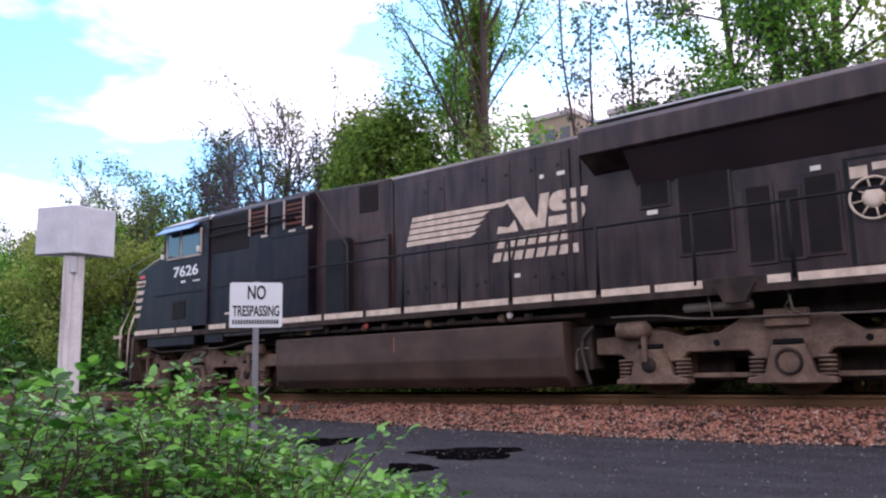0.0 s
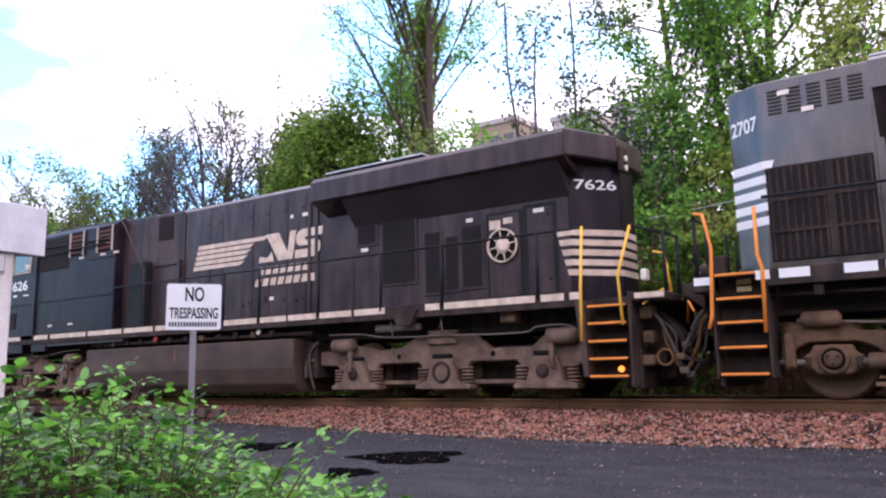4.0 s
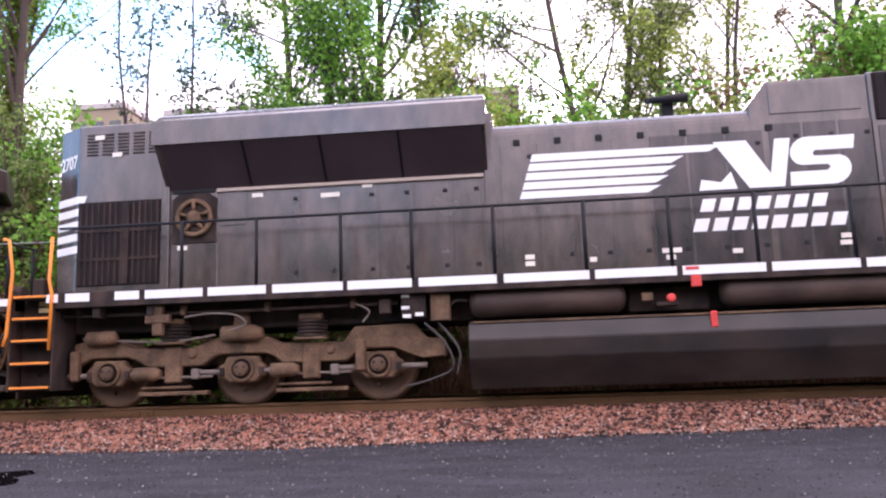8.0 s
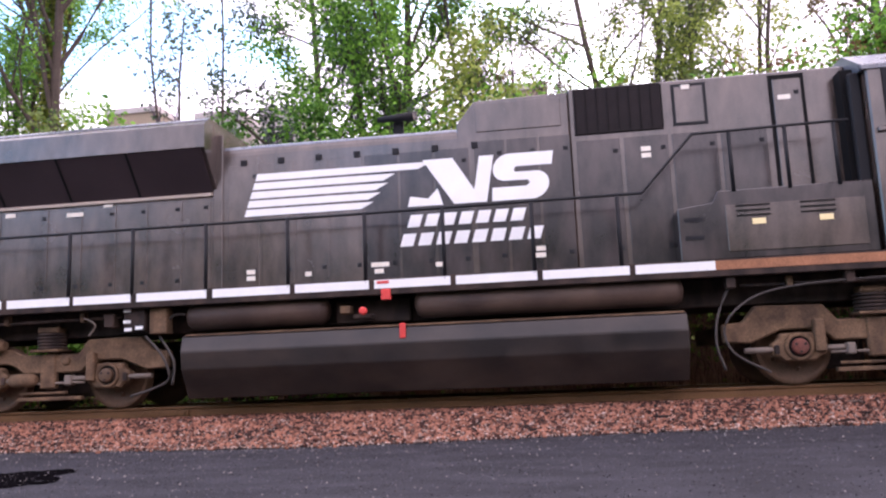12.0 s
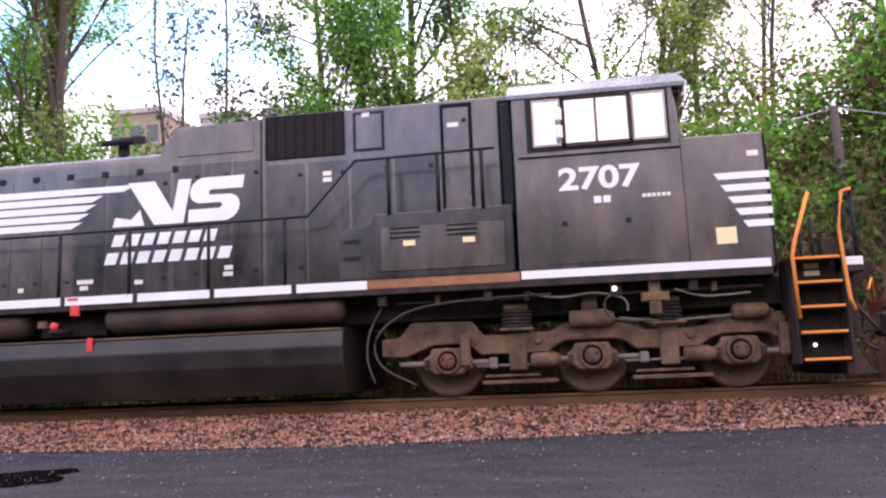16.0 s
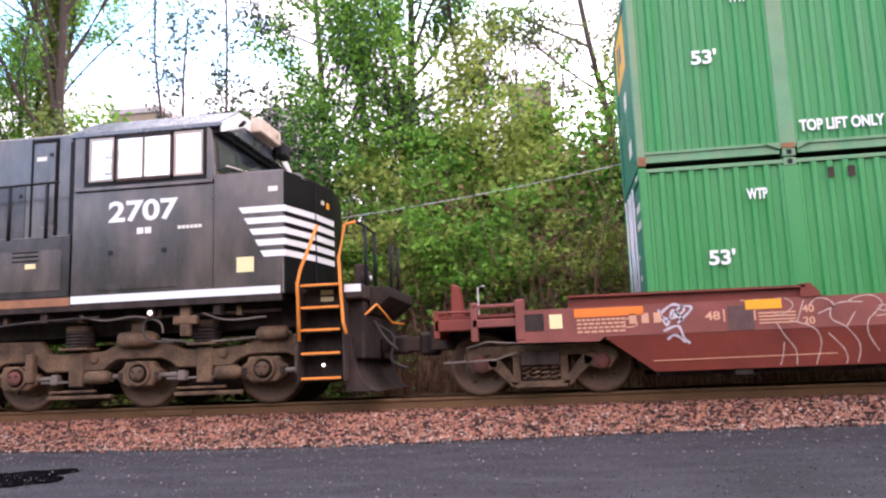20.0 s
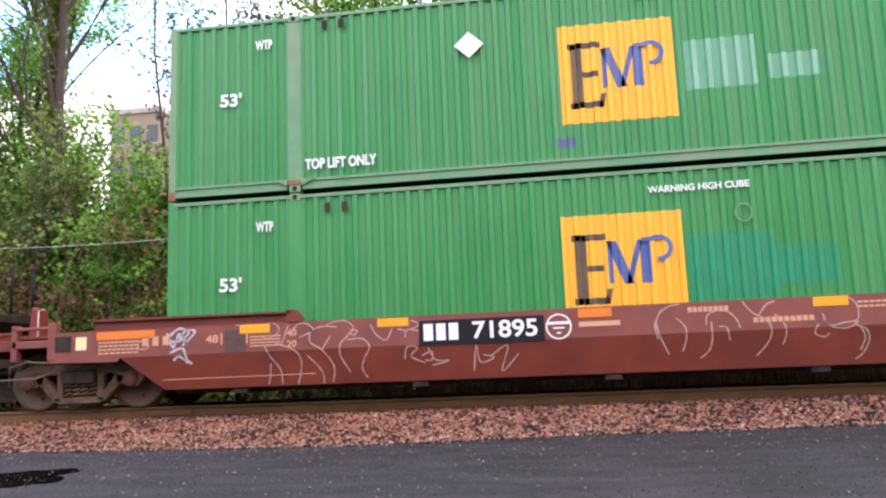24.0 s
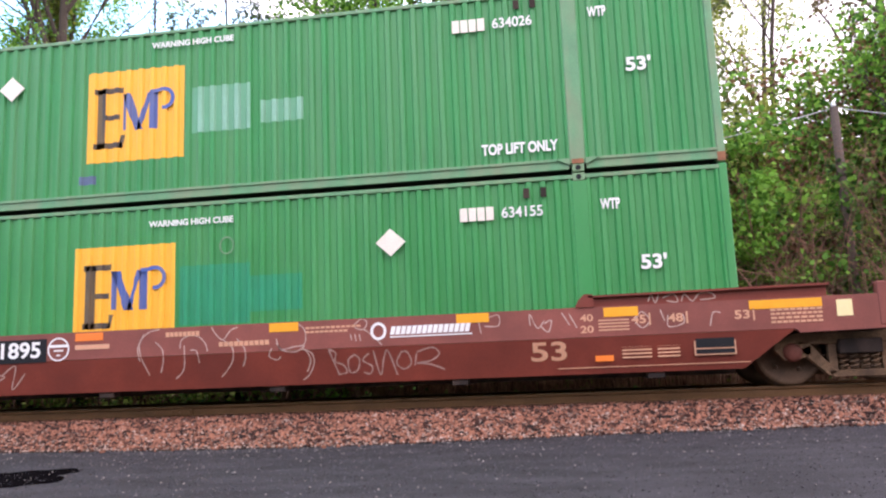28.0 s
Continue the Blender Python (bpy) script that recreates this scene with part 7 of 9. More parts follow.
for a, b in ((-41.97, -41.3), (-40.75, -40.05)):
    w = part("louvred_opening", box(B(), a, b, -1.52, -1.49, 3.62, 4.22), M_DARK, aux, "louvred opening with cream side strips")
    for k in range(5):
        part("louvre", box(B(), a + 0.08, b - 0.08, -1.53, -1.515, 3.68 + k * 0.105, 3.73 + k * 0.105), M_CAPRED, w)
    for c in (a, b - 0.06):
        part("side_strip", box(B(), c, c + 0.05, -1.545, -1.515, 3.6, 4.24), M_FRAME, w)
for a in (-42.85, -41.9):
    plates("label", [rect(a, a + 0.2, 1.85, 1.9)], M_CREAM, G, -1.502)
for a in (-41.55, -40.6, -40.05):
    plates("label", [rect(a, a + 0.22, 3.52, 3.57)], M_CREAM, G, -1.503)
part("equipment_locker", box(B(), -39.6, -38.97, -1.38, -1.02, 1.6, 3.26, 0.06), M_INK, G, "rounded black locker on the walkway")
part("hood_shoulder", prism(B(), [(-39.99, -1.26), (-38.0, -1.04), (-38.0, 1.04), (-39.99, 1.26)], 1.55, 4.38, "z", 0.02), N, G, "tapering hood behind the cab section")
part("shoulder_door_edge", box(B(), -38.92, -38.08, -1.15, -1.05, 3.1, 3.12), M_INK, G)
part("locker_back", box(B(), -38.95, -38.0, -1.12, -0.98, 1.55, 3.22, 0.01), N, G)
part("side_rail", tube(B(), [(-43.5, -1.58, 3.76), (-40.4, -1.58, 3.8), (-40.36, -1.5, 3.8)], 0.022, 8), M_GRILLE, aux, "dark handrail under the louvres")
part("panel_line", box(B(), -41.2, -40.1, -1.512, -1.49, 3.44, 3.47), M_INK, aux)
gcab = part("cab", prism(B(), [(-45.42, 1.53), (-43.5, 1.53), (-43.5, 4.3), (-45.36, 4.22), (-45.5, 3.5)], -1.55, 1.55, bevel=0.02), M_CABNAVY, G, "dark wide cab")
part("cab_roof", prism(B(), [(-1.58, 4.24), (-1.0, 4.5), (1.0, 4.5), (1.58, 4.24), (1.55, 4.2), (-1.55, 4.2)], -45.5, -43.45, "x"), M_STEEL, gcab, "pale blue reflecting roof")
part("sun_visor", prism(B(), [(-1.56, 4.16), (-1.82, 4.0), (-1.83, 4.02), (-1.57, 4.2)], -45.4, -43.9, "x"), M_VISOR, gcab, "light blue sun visor over the side windows")
for a, b in ((-45.2, -44.72), (-44.6, -43.85)):
    part("cab_window", box(B(), a, b, -1.565, -1.545, 3.42, 4.02), M_GLASS, gcab, "dark side window")
for a in (-45.28, -44.68, -43.82):
    part("window_bar", box(B(), a, a + 0.06, -1.575, -1.55, 3.38, 4.04), M_FRAME, gcab)
part("window_bar", box(B(), -45.28, -43.76, -1.575, -1.55, 3.36, 3.41), M_FRAME, gcab)
part("mirror", box(B(), -43.75, -43.68, -1.72, -1.64, 3.42, 3.56, 0.01), M_LABEL, gcab)
part("mirror", box(B(), -45.3, -45.22, -1.72, -1.64, 3.38, 3.5, 0.01), M_LABEL, gcab)
lettering("road_number", "7626", -44.95, 2.9, 0.27, M_WHITE, G, WV - 0.006, 1.05, bold=0.022, label="white road number")
plates("emblem_word_block", bars(-44.6, -44.4, 2.74, 2.8, 2), M_WHITE, G, WV - 0.003)
plates("stencil_bars", bars(-44.1, -43.8, 2.74, 2.78, 5), M_LABEL, G, WV - 0.003)
gn = prism(B(), [(-46.78, 1.53), (-45.4, 1.53), (-45.4, 3.52), (-46.7, 3.14)], -1.5, 1.5, bevel=0.03)
part("nose", gn, M_CABNAVY, G, "sloping dark nose")
part("nose_rim", tube(B(), [(-45.5, -1.5, 3.53), (-46.7, -1.5, 3.17)], 0.02, 6), M_STEEL, G)
part("windshield", prism(B(), [(-45.46, 3.55), (-45.5, 3.55), (-45.42, 4.18), (-45.38, 4.18)], -1.35, 1.35), M_GLASS, gcab)
stripe_row(G, -46.72, 0.0, -46.3, 2.96, 0.22, 0.12, 1, -1.506, M_CREAM)
for i in range(5):
    z = 2.9 - i * 0.2
    plates("nose_stripe", [[(-46.74, z - 0.1), (-46.36 - i * 0.05, z - 0.1), (-46.3 - i * 0.05, z), (-46.74, z)]], M_CREAM, G, -1.506)
plates("label", [rect(-46.6, -46.35, 3.02, 3.1)], M_RED, G, -1.506, "small red label")
part("nose_hatch", box(B(), -44.95, -44.4, -1.565, -1.54, 1.85, 2.3, 0.008), M_GRILLE, G)
part("side_ledge", box(B(), -45.8, -43.7, -1.565, -1.54, 2.48, 2.51), M_INK, G)
part("apron", box(B(), -46.1, -44.05, -1.52, -1.4, 1.2, 1.45, 0.01), M_CABNAVY, G)
part("apron", box(B(), -43.6, -42.9, -1.52, -1.4, 1.22, 1.45, 0.01), M_CABNAVY, G)
part("apron_gap", box(B(), -42.9, -39.5, -1.5, -1.4, 1.34, 1.46, 0.01), M_NAVY, G)

# tank and gear
gt = [(-1.2, 1.2), (-1.5, 1.18), (-1.5, 0.62), (-1.42, 0.3), (-1.25, 0.13), (1.25, 0.13), (1.42, 0.3), (1.5, 0.62), (1.5, 1.18), (1.2, 1.2)]
ft = part("fuel_tank", prism(B(), gt, -41.0, -33.85, "x", 0.02), M_TANK, G, "dusty brown fuel tank")
part("tank_end_brace", box(B(), -33.85, -33.5, -1.2, 1.2, 0.4, 1.1, 0.02), M_UNDER, ft)
plates("tank_mark", [rect(-37.53, -37.51, 0.8, 1.08)], M_RUSTB, ft, -1.503)
for k in range(12):
    u = -40.6 + k * 0.55
    part("under_sill_valve", lathe(B(), [(-1.36, 0.09), (-1.42, 0.08), (-1.43, 0.03)], (u, 0, 1.32), "y", 8), (M_UNDER, M_TRUCK, M_UNDER)[k % 3], G)
part("red_cap", lathe(B(), [(-1.44, 0.06), (-1.47, 0.05)], (-38.3, 0, 1.36), "y", 10), M_RED, G)
part("pale_cap", lathe(B(), [(-1.44, 0.07), (-1.47, 0.05)], (-34.9, 0, 1.36), "y", 10), M_LABEL, G)
part("under_sill_pipe", tube(B(), [(-41, -1.35, 1.3), (-33.5, -1.35, 1.28)], 0.04, 8), M_UNDER, G)
part("cable_duct", lathe(B(), [(-31.9, 0.03), (-31.88, 0.07), (-30.9, 0.07), (-30.88, 0.03)], (0, -1.3, 1.28), "x", 10), M_PIPE, G)
part("sand_box", box(B(), -29.2, -28.92, -1.4, -1.15, 1.25, 1.45, 0.02), M_TRUCK, G)
for u in (-31.5, -30.4):
    part("hanger", tube(B(), [(u, -1.4, 1.5), (u + 0.06, -1.4, 1.1)], 0.016, 6), M_PIPE, G)
part("hanger", tube(B(), [(-30.3, -1.4, 1.45), (-30.45, -1.4, 1.2), (-30.25, -1.38, 1.1)], 0.018, 6), M_PIPE, G)
part("jack_pad", prism(B(), [(-31.35, 1.56), (-30.75, 1.56), (-30.85, 1.4), (-30.9, 1.3), (-31.2, 1.3), (-31.25, 1.4)], -1.6, -1.45), M_UNDER, G)


def winged_truck(parent, c, way, axles):
    """A three-axle truck whose axle boxes hang between paired springs."""
    tr = part("truck_frame", box(B(), c - 2.4, c + 2.4, -0.5, 0.5, 0.55, 0.9, 0.02), M_UNDER, parent, "three-axle truck")

    def g(w):
        return c + w * way
    top = [(-2.8, 0.62), (-2.8, 0.98), (-2.5, 1.06), (-1.95, 1.02), (-1.75, 0.86), (-0.95, 0.86), (-0.6, 1.12), (0.6, 1.12), (0.95, 0.92), (1.5, 0.88), (1.8, 0.98), (2.3, 1.02), (2.45, 0.92), (2.95, 0.9), (2.95, 0.64)]
    low = [(2.5, 0.62), (2.42, 0.5), (1.55, 0.5), (1.45, 0.64), (0.55, 0.64), (0.45, 0.5), (-0.45, 0.5), (-0.55, 0.64), (-1.45, 0.64), (-1.55, 0.5), (-2.45, 0.5)]
    for s in (-1, 1):
        y0, y1 = (-1.14, -0.98) if s < 0 else (0.98, 1.14)
        part("side_frame", prism(B(), [(g(a), b) for a, b in top + low], y0, y1, bevel=0.02), M_TRUCKL, tr, "pale brown dusty cast side frame")
        if s > 0:
            continue
        for i, u in enumerate(axles):
            bm = prism(B(), [(u + a, b) for a, b in ((-0.58, 0.17), (0.58, 0.17), (0.58, 0.25), (0.34, 0.3), (0.22, 0.7), (-0.22, 0.7), (-0.34, 0.3), (-0.58, 0.25))], -1.24, -0.98, bevel=0.02)
            ab = part("axle_box", bm, M_TRUCKL, tr, "wide cast axle box with a flat foot")
            if i == 1:
                part("bearing_ring", lathe(B(), [(-1.24, 0.19), (-1.27, 0.18), (-1.27, 0.15), (-1.245, 0.14)], (u, 0, 0.47), "y", 20, False), M_UNDER, ab)
            else:
                part("bearing_cap", lathe(B(), [(-1.24, 0.12), (-1.27, 0.1), (-1.28, 0.03)], (u - 0.03, 0, 0.46), "y", 14), M_UNDER, ab)
            part("box_slot", box(B(), u - 0.19, u + 0.19, -1.245, -1.15, 0.71, 0.78, 0.01), M_DARK, tr)
            for sg in (-1, 1):
                bm = B()
                for k in range(5):
                    lathe(bm, [(0.27 + k * 0.06, 0.09), (0.285 + k * 0.06, 0.12), (0.3 + k * 0.06, 0.12), (0.315 + k * 0.06, 0.09)], (u + sg * 0.46, -1.1, 0), "z", 12)
                part("coil_spring", bm, M_TRUCKL, tr, "dusty coil spring")
        bm = box(B(), g(0) - 0.3, g(0) + 0.3, -1.22, -1.1, 0.95, 1.2, 0.02)
        part("centre_pad", bm, M_TRUCKL, tr)
        for w in (-2.35, 2.25):
            part("brake_cylinder", lathe(B(), [(g(w) - 0.28, 0.05), (g(w) - 0.25, 0.13), (g(w) + 0.2, 0.14), (g(w) + 0.28, 0.06)], (0, -1.22, 1.0), "x", 14), M_TRUCKL, tr, "dusty brake cylinder")
            part("brake_lever", box(B(), g(w * 0.92) - 0.04, g(w * 0.92) + 0.04, -1.3, -1.22, 0.5, 1.05, 0.01), M_TRUCKL, tr)
        hose(tr, [(g(-2.75), -1.25, 1.02), (g(-2.4), -1.26, 1.17), (g(-1.9), -1.26, 1.16), (g(-1.6), -1.26, 1.08), (g(0), -1.26, 1.1), (g(1.2), -1.26, 1.12), (g(1.8), -1.26, 1.2), (g(2.6), -1.26, 1.22)], 0.016, M_PIPE, "brake_pipe")
        hose(tr, [(g(2.95), -1.2, 1.1), (g(3.15), -1.25, 0.85), (g(3.1), -1.25, 0.45), (g(3.05), -1.2, 0.18)], 0.03)
        hose(tr, [(g(3.05), -1.2, 0.75), (g(3.25), -1.22, 0.72), (g(3.28), -1.2, 0.4)], 0.02, M_PIPE)
        for w in (-1.0, 1.0):
            part("frame_hole", lathe(B(), [(-1.146, 0.05), (-1.141, 0.05)], (g(w), 0, 0.76), "y", 10), M_DARK, tr)
            bm = box(B(), g(w) - 0.6, g(w) + 0.6, -1.05, -0.98, 0.26, 0.33, 0.01)
            part("brake_beam", bm, M_TRUCKL, tr)
    for k, u in enumerate(axles):
        wheelset(tr, u, 0.52)
        m = u + (0.62 if k < 2 else -0.62)
        part("traction_motor", box(B(), m - 0.42, m + 0.42, -0.62, 0.62, 0.2, 0.92, 0.06), M_UNDER, tr, "grimy traction motor between the wheels")
    return tr


winged_truck(G, -30.5, -1, (-32.5, -30.5, -28.5))
winged_truck(G, -44.3, 1, (-46.3, -44.3, -42.3))

# rear steps, rails and coupler
for u0, u1, out, mat in ((-27.65, -26.95, 1, M_YELLOW), (-47.35, -46.8, -1, M_CREAM)):
    inner, outer = (u0, u1) if out > 0 else (u1, u0)
    p = [(inner - out * 0.12, 1.5), (inner - out * 0.02, 0.35), (inner + out * 0.06, 0.35), (inner + out * 0.02, 1.5)]
    part("step_well_side", prism(B(), p, -1.56, -0.95, bevel=0.008), M_TANK, G, "dusty slanted step-well side")
    part("step_well_side", box(B(), min(outer, outer + out * 0.05), max(outer, outer + out * 0.05), -1.5, -0.95, 0.2, 1.6, 0.01), M_UNDER, G)
    part("step_well_back", box(B(), u0, u1, -1.2, -1.15, 0.3, 1.55), M_UNDER, G)
    treads(G, u0 + 0.08, u1 - 0.04, (0.37, 0.63, 0.89, 1.16, 1.42), mat=M_ORANGE if out > 0 else M_UNDER)
    if out > 0:
        part("step_light", lathe(B(), [(-1.22, 0.05), (-1.26, 0.04)], (-27.2, 0, 0.46), "y", 10), M_LAMPO, G, "orange glowing step light")
    if out > 0:
        bends = [(inner - 0.02, -1.58, 0.88), (inner, -1.58, 1.7), (inner + 0.06, -1.57, 2.65)], [(outer - 0.06, -1.56, 1.1), (outer - 0.1, -1.56, 1.85), (outer + 0.12, -1.54, 2.58)]
    else:
        bends = [(inner + 0.05, -1.52, 2.08), (inner - 0.12, -1.58, 1.62), (inner - 0.17, -1.58, 0.62)], [(inner + 0.06, -1.5, 2.6), (outer - 0.02, -1.56, 1.68), (outer - 0.04, -1.56, 0.95)]
    for bend in bends:
        part("grab_rail", tube(B(), bend, 0.024, 8), mat, G, "yellow grab rail" if out > 0 else "cream grab rail")
    part("end_plate", box(B(), min(outer, outer + out * 0.55), max(outer, outer + out * 0.55), -1.45, 1.45, 1.45, 1.58, 0.02), M_UNDER, G)
    plates("end_stripe", [rect(min(outer + out * 0.1, outer + out * 0.55), max(outer + out * 0.1, outer + out * 0.55), 1.49, 1.57)], M_CREAM, G, -1.452)
    part("end_beam", box(B(), min(outer, outer + out * 0.3), max(outer, outer + out * 0.3), -0.8, 0.8, 0.5, 1.45, 0.02), M_UNDER, G)
    pl = [(outer - out * 0.1, 0.12), (outer + out * 0.4, 0.14), (outer + out * 0.25, 0.6), (outer, 0.6)]
    if out > 0:
        # sheet and block are added darkness for the shaded gap behind the hoses
        part("pilot_sheet", box(B(), outer, outer + 0.08, -1.25, 1.25, 0.16, 0.75, 0.02), M_UNDER, G, "dark sheet added for the shade between the locomotives")
        part("draft_gear", box(B(), outer - 0.2, outer + 0.34, -0.5, 0.5, 0.3, 0.7, 0.03), M_UNDER, G)
    if out < 0:
        part("plow", prism(B(), pl, -1.25, 1.25, bevel=0.01), M_UNDER, G, "pilot plow")
    knuckle(G, outer + out * 0.3, out)
    for v in (-0.4, -0.7, -1.0):
        hose(G, [(outer + out * 0.32, v, 1.2), (outer + out * 0.55, v - 0.05, 0.95), (outer + out * 0.55, v, 0.65), (outer + out * 0.85, v + 0.1, 0.55)], 0.025)
    part("end_rail", tube(B(), [(outer + out * 0.12, -1.54, 2.58), (outer + out * 0.4, -1.3, 2.5), (outer + out * 0.5, -0.5, 2.5)], 0.02, 8), M_INK, G)
    if out > 0:
        part("end_rail", tube(B(), [(outer + out * 0.5, -0.95, 1.6), (outer + out * 0.42, -0.95, 2.2), (outer + out * 0.25, -0.95, 2.24)], 0.022, 8), mat, G, "yellow end rail")
    for v in (-1.2, -0.55, 0.55, 1.2):
        stanchion("end_post", outer + out * 0.5, 1.55, 2.5, v, M_INK, G)
    part("cut_lever", tube(B(), [(outer + out * 0.2, -1.4, 1.4), (outer + out * 0.45, -1.2, 1.62), (outer + out * 0.55, -0.6, 1.5)], 0.018, 6), mat, G)
    part("rear_light", box(B(), min(outer + out * 0.05, outer + out * 0.15), max(outer + out * 0.05, outer + out * 0.15), -1.02, -0.86, 1.8, 1.98, 0.02), M_LABEL, G)
# hoses and fittings hanging between the two locomotives
for k, (v, za, zm, zb) in enumerate(((-1.15, 1.3, 0.62, 1.28), (-1.0, 1.22, 0.42, 1.2), (-0.85, 1.34, 0.8, 1.3), (-0.7, 1.15, 0.36, 1.1), (-0.5, 1.3, 0.7, 1.3), (0.5, 1.2, 0.5, 1.2), (0.75, 1.3, 0.6, 1.3))):
    w = 0.03 * (-1) ** k
    hose(G, [(-26.7, v, za), (-26.58, v - 0.05, za - 0.12), (-26.5 + w, v - 0.06, 0.5 * (za + zm)), (-26.3, v - 0.04, zm), (-26.1 - w, v - 0.06, 0.5 * (zb + zm)), (-26.02, v - 0.05, zb - 0.12), (-25.93, v, zb)],
         0.028, (M_HOSE, M_RAIL, M_UNDER, M_HOSE)[k % 4], "jumper_hose")
    part("hose_coupling", box(B(), -26.37, -26.23, v - 0.09, v + 0.01, zm - 0.045, zm + 0.05, 0.02), (M_TRUCK, M_PIPE)[k % 2], G, "metal hose coupling")
for u, z, w, h in ((-26.9, 1.2, 0.2, 0.22), (-26.86, 0.82, 0.16, 0.2), (-26.92, 0.5, 0.22, 0.16)):
    part("end_valve", box(B(), u, u + w, -1.2, -0.9, z, z + h, 0.03), M_TRUCK, G, "rusty valve body")
part("end_ring", lathe(B(), [(-1.24, 0.13), (-1.28, 0.13), (-1.28, 0.1), (-1.24, 0.1)], (-26.5, 0, 0.62), "y", 18, False), M_RAIL, G, "rusty hose ring")
part("side_handrail", tube(B(), [(-39.9, -1.53, 2.66), (-34, -1.53, 2.64), (-27.62, -1.53, 2.64)], 0.022, 8), M_INK, G, "thin dark handrail")
part("side_handrail", tube(B(), [(-43.5, -1.53, 3.98), (-40.2, -1.53, 3.9)], 0.018, 8), M_INK, G)
part("side_handrail", tube(B(), [(-43.4, -1.52, 4.42), (-39.7, -1.53, 4.28), (-38.75, -1.53, 3.0), (-38.73, -1.53, 1.6)], 0.015, 8), M_HOSE, G, "worn grey handrail")
for u in (-37.25, -35.9, -34.8, -33.15, -31.6, -30.25, -28.4):
    stanchion("handrail_post", u, 1.58, 2.65, -1.54, M_INK, G)


# ---------------------------------------------------------------- sign, post, pole and wires
def at_frame(ob, x, y, turn):
    ob.matrix_basis = pose(x, y, 0, 0, 0, turn)
    return ob


sign = thing("no_trespassing_sign", "white metal no-trespassing sign on a galvanised channel post beside the lane", "sign")
part("sign_post", prism(B(), [(-0.035, 0.0), (0.035, 0.0), (0.035, 0.012), (0.018, 0.012), (0.012, 0.04), (-0.012, 0.04), (-0.018, 0.012), (-0.035, 0.012)], -0.02, 2.03, "z"), M_POST, sign, "galvanised channel post")
bm = prism(B(), [(-0.305, 1.5), (-0.285, 1.48), (0.285, 1.48), (0.305, 1.5), (0.305, 1.995), (0.285, 2.015), (-0.285, 2.015), (-0.305, 1.995)], -0.006, -0.001)
part("sign_sheet", bm, M_SIGN, sign, "white sheet with rounded corners")
lettering("lettering", "NO", -0.1, 1.81, 0.17, M_INK, sign, -0.01, 0.21, bold=0.02)
lettering("lettering", "TRESPASSING", -0.27, 1.61, 0.13, M_INK, sign, -0.01, 0.54, bold=0.02)
plates("small_line_block", bars(-0.27, 0.27, 1.52, 1.572, 17, 0, 0.6), M_INK, sign, -0.006)
for z in (1.55, 1.95):
    part("bolt", lathe(B(), [(-0.007, 0.012), (-0.012, 0.01)], (0, 0, z), "y", 8), M_STEEL, sign)
at_frame(sign, -7.5, 5.84, 52)

bx = thing("post_box", "dull white sheet-metal box on a weathered white timber post", "signal box")
part("timber_post", box(B(), -0.095, 0.095, -0.095, 0.095, -0.02, 2.45, 0.012), M_POSTW, bx, "weathered white square post")
part("batten", box(B(), -0.06, 0.0, -0.125, -0.095, 0.3, 2.3, 0.006), M_POSTW, bx)
part("metal_box", prism(B(), [(-0.36, 0.06), (0.0, -0.2), (0.36, 0.06), (0.36, 0.12), (-0.36, 0.12)], 2.14, 2.62, "z", 0.008), M_BOXW, bx, "folded sheet-metal box")
part("bracket", box(B(), -0.03, 0.03, -0.14, -0.1, 1.95, 2.12, 0.005), M_STEEL, bx)
at_frame(bx, -7.66, 3.72, 61)


def leaves_mesh(P, size, rng, flat=0.5, fold=True):
    """A small pointed leaf of four corners at each place."""
    n = len(P)
    a = rng.normal(size=(n, 3))
    a[:, 2] *= 0.6
    a /= np.linalg.norm(a, axis=1)[:, None] + 1e-9
    b = rng.normal(size=(n, 3))
    b -= (b * a).sum(1)[:, None] * a
    b /= np.linalg.norm(b, axis=1)[:, None] + 1e-9
    L = (size * rng.uniform(0.6, 1.4, n))[:, None]
    w = 0.36
    c = np.cross(a, b)
    V = np.stack([P, P + a * L * 0.45 + b * L * w + c * L * 0.12, P + a * L, P + a * L * 0.45 - b * L * w + c * L * 0.12], 1)
    F = np.arange(n * 4).reshape(-1, 4)
    return V.reshape(-1, 3), F


def pole(x, y, h):
    p = thing("utility_pole", "weathered brown wooden utility pole tangled in vines", "utility pole", "poles behind the track", place=(x, y, 0))
    part("mast", tube(B(), [(0, 0, -0.1), (0, 0, h * 0.5), (0, 0, h)], 0.1, 10, 0.08), M_BARK, p)
    rv = np.random.default_rng(int(x * 10) % 97)
    P = np.stack([rv.normal(size=900) * 0.16, rv.normal(size=900) * 0.14, h * 0.82 * rv.random(900) ** 1.3], -1)
    vine = new("vine", soup("vine", *leaves_mesh(P, 0.13, rv), M_LEAFD))
    vine.parent = p
    tagged(vine, "green vine leaves", kind="stuff")
    part("insulator", lathe(B(), [(h, 0.03), (h + 0.04, 0.05), (h + 0.1, 0.03)], (0, 0, 0), "z", 8), M_WHITE, p)
    return p


POLES = [(-57.1, 16.0), (-25.7, 16.0), (5.7, 16.0), (37.1, 16.0)]
for x, y in POLES:
    pole(x, y, 5.78)
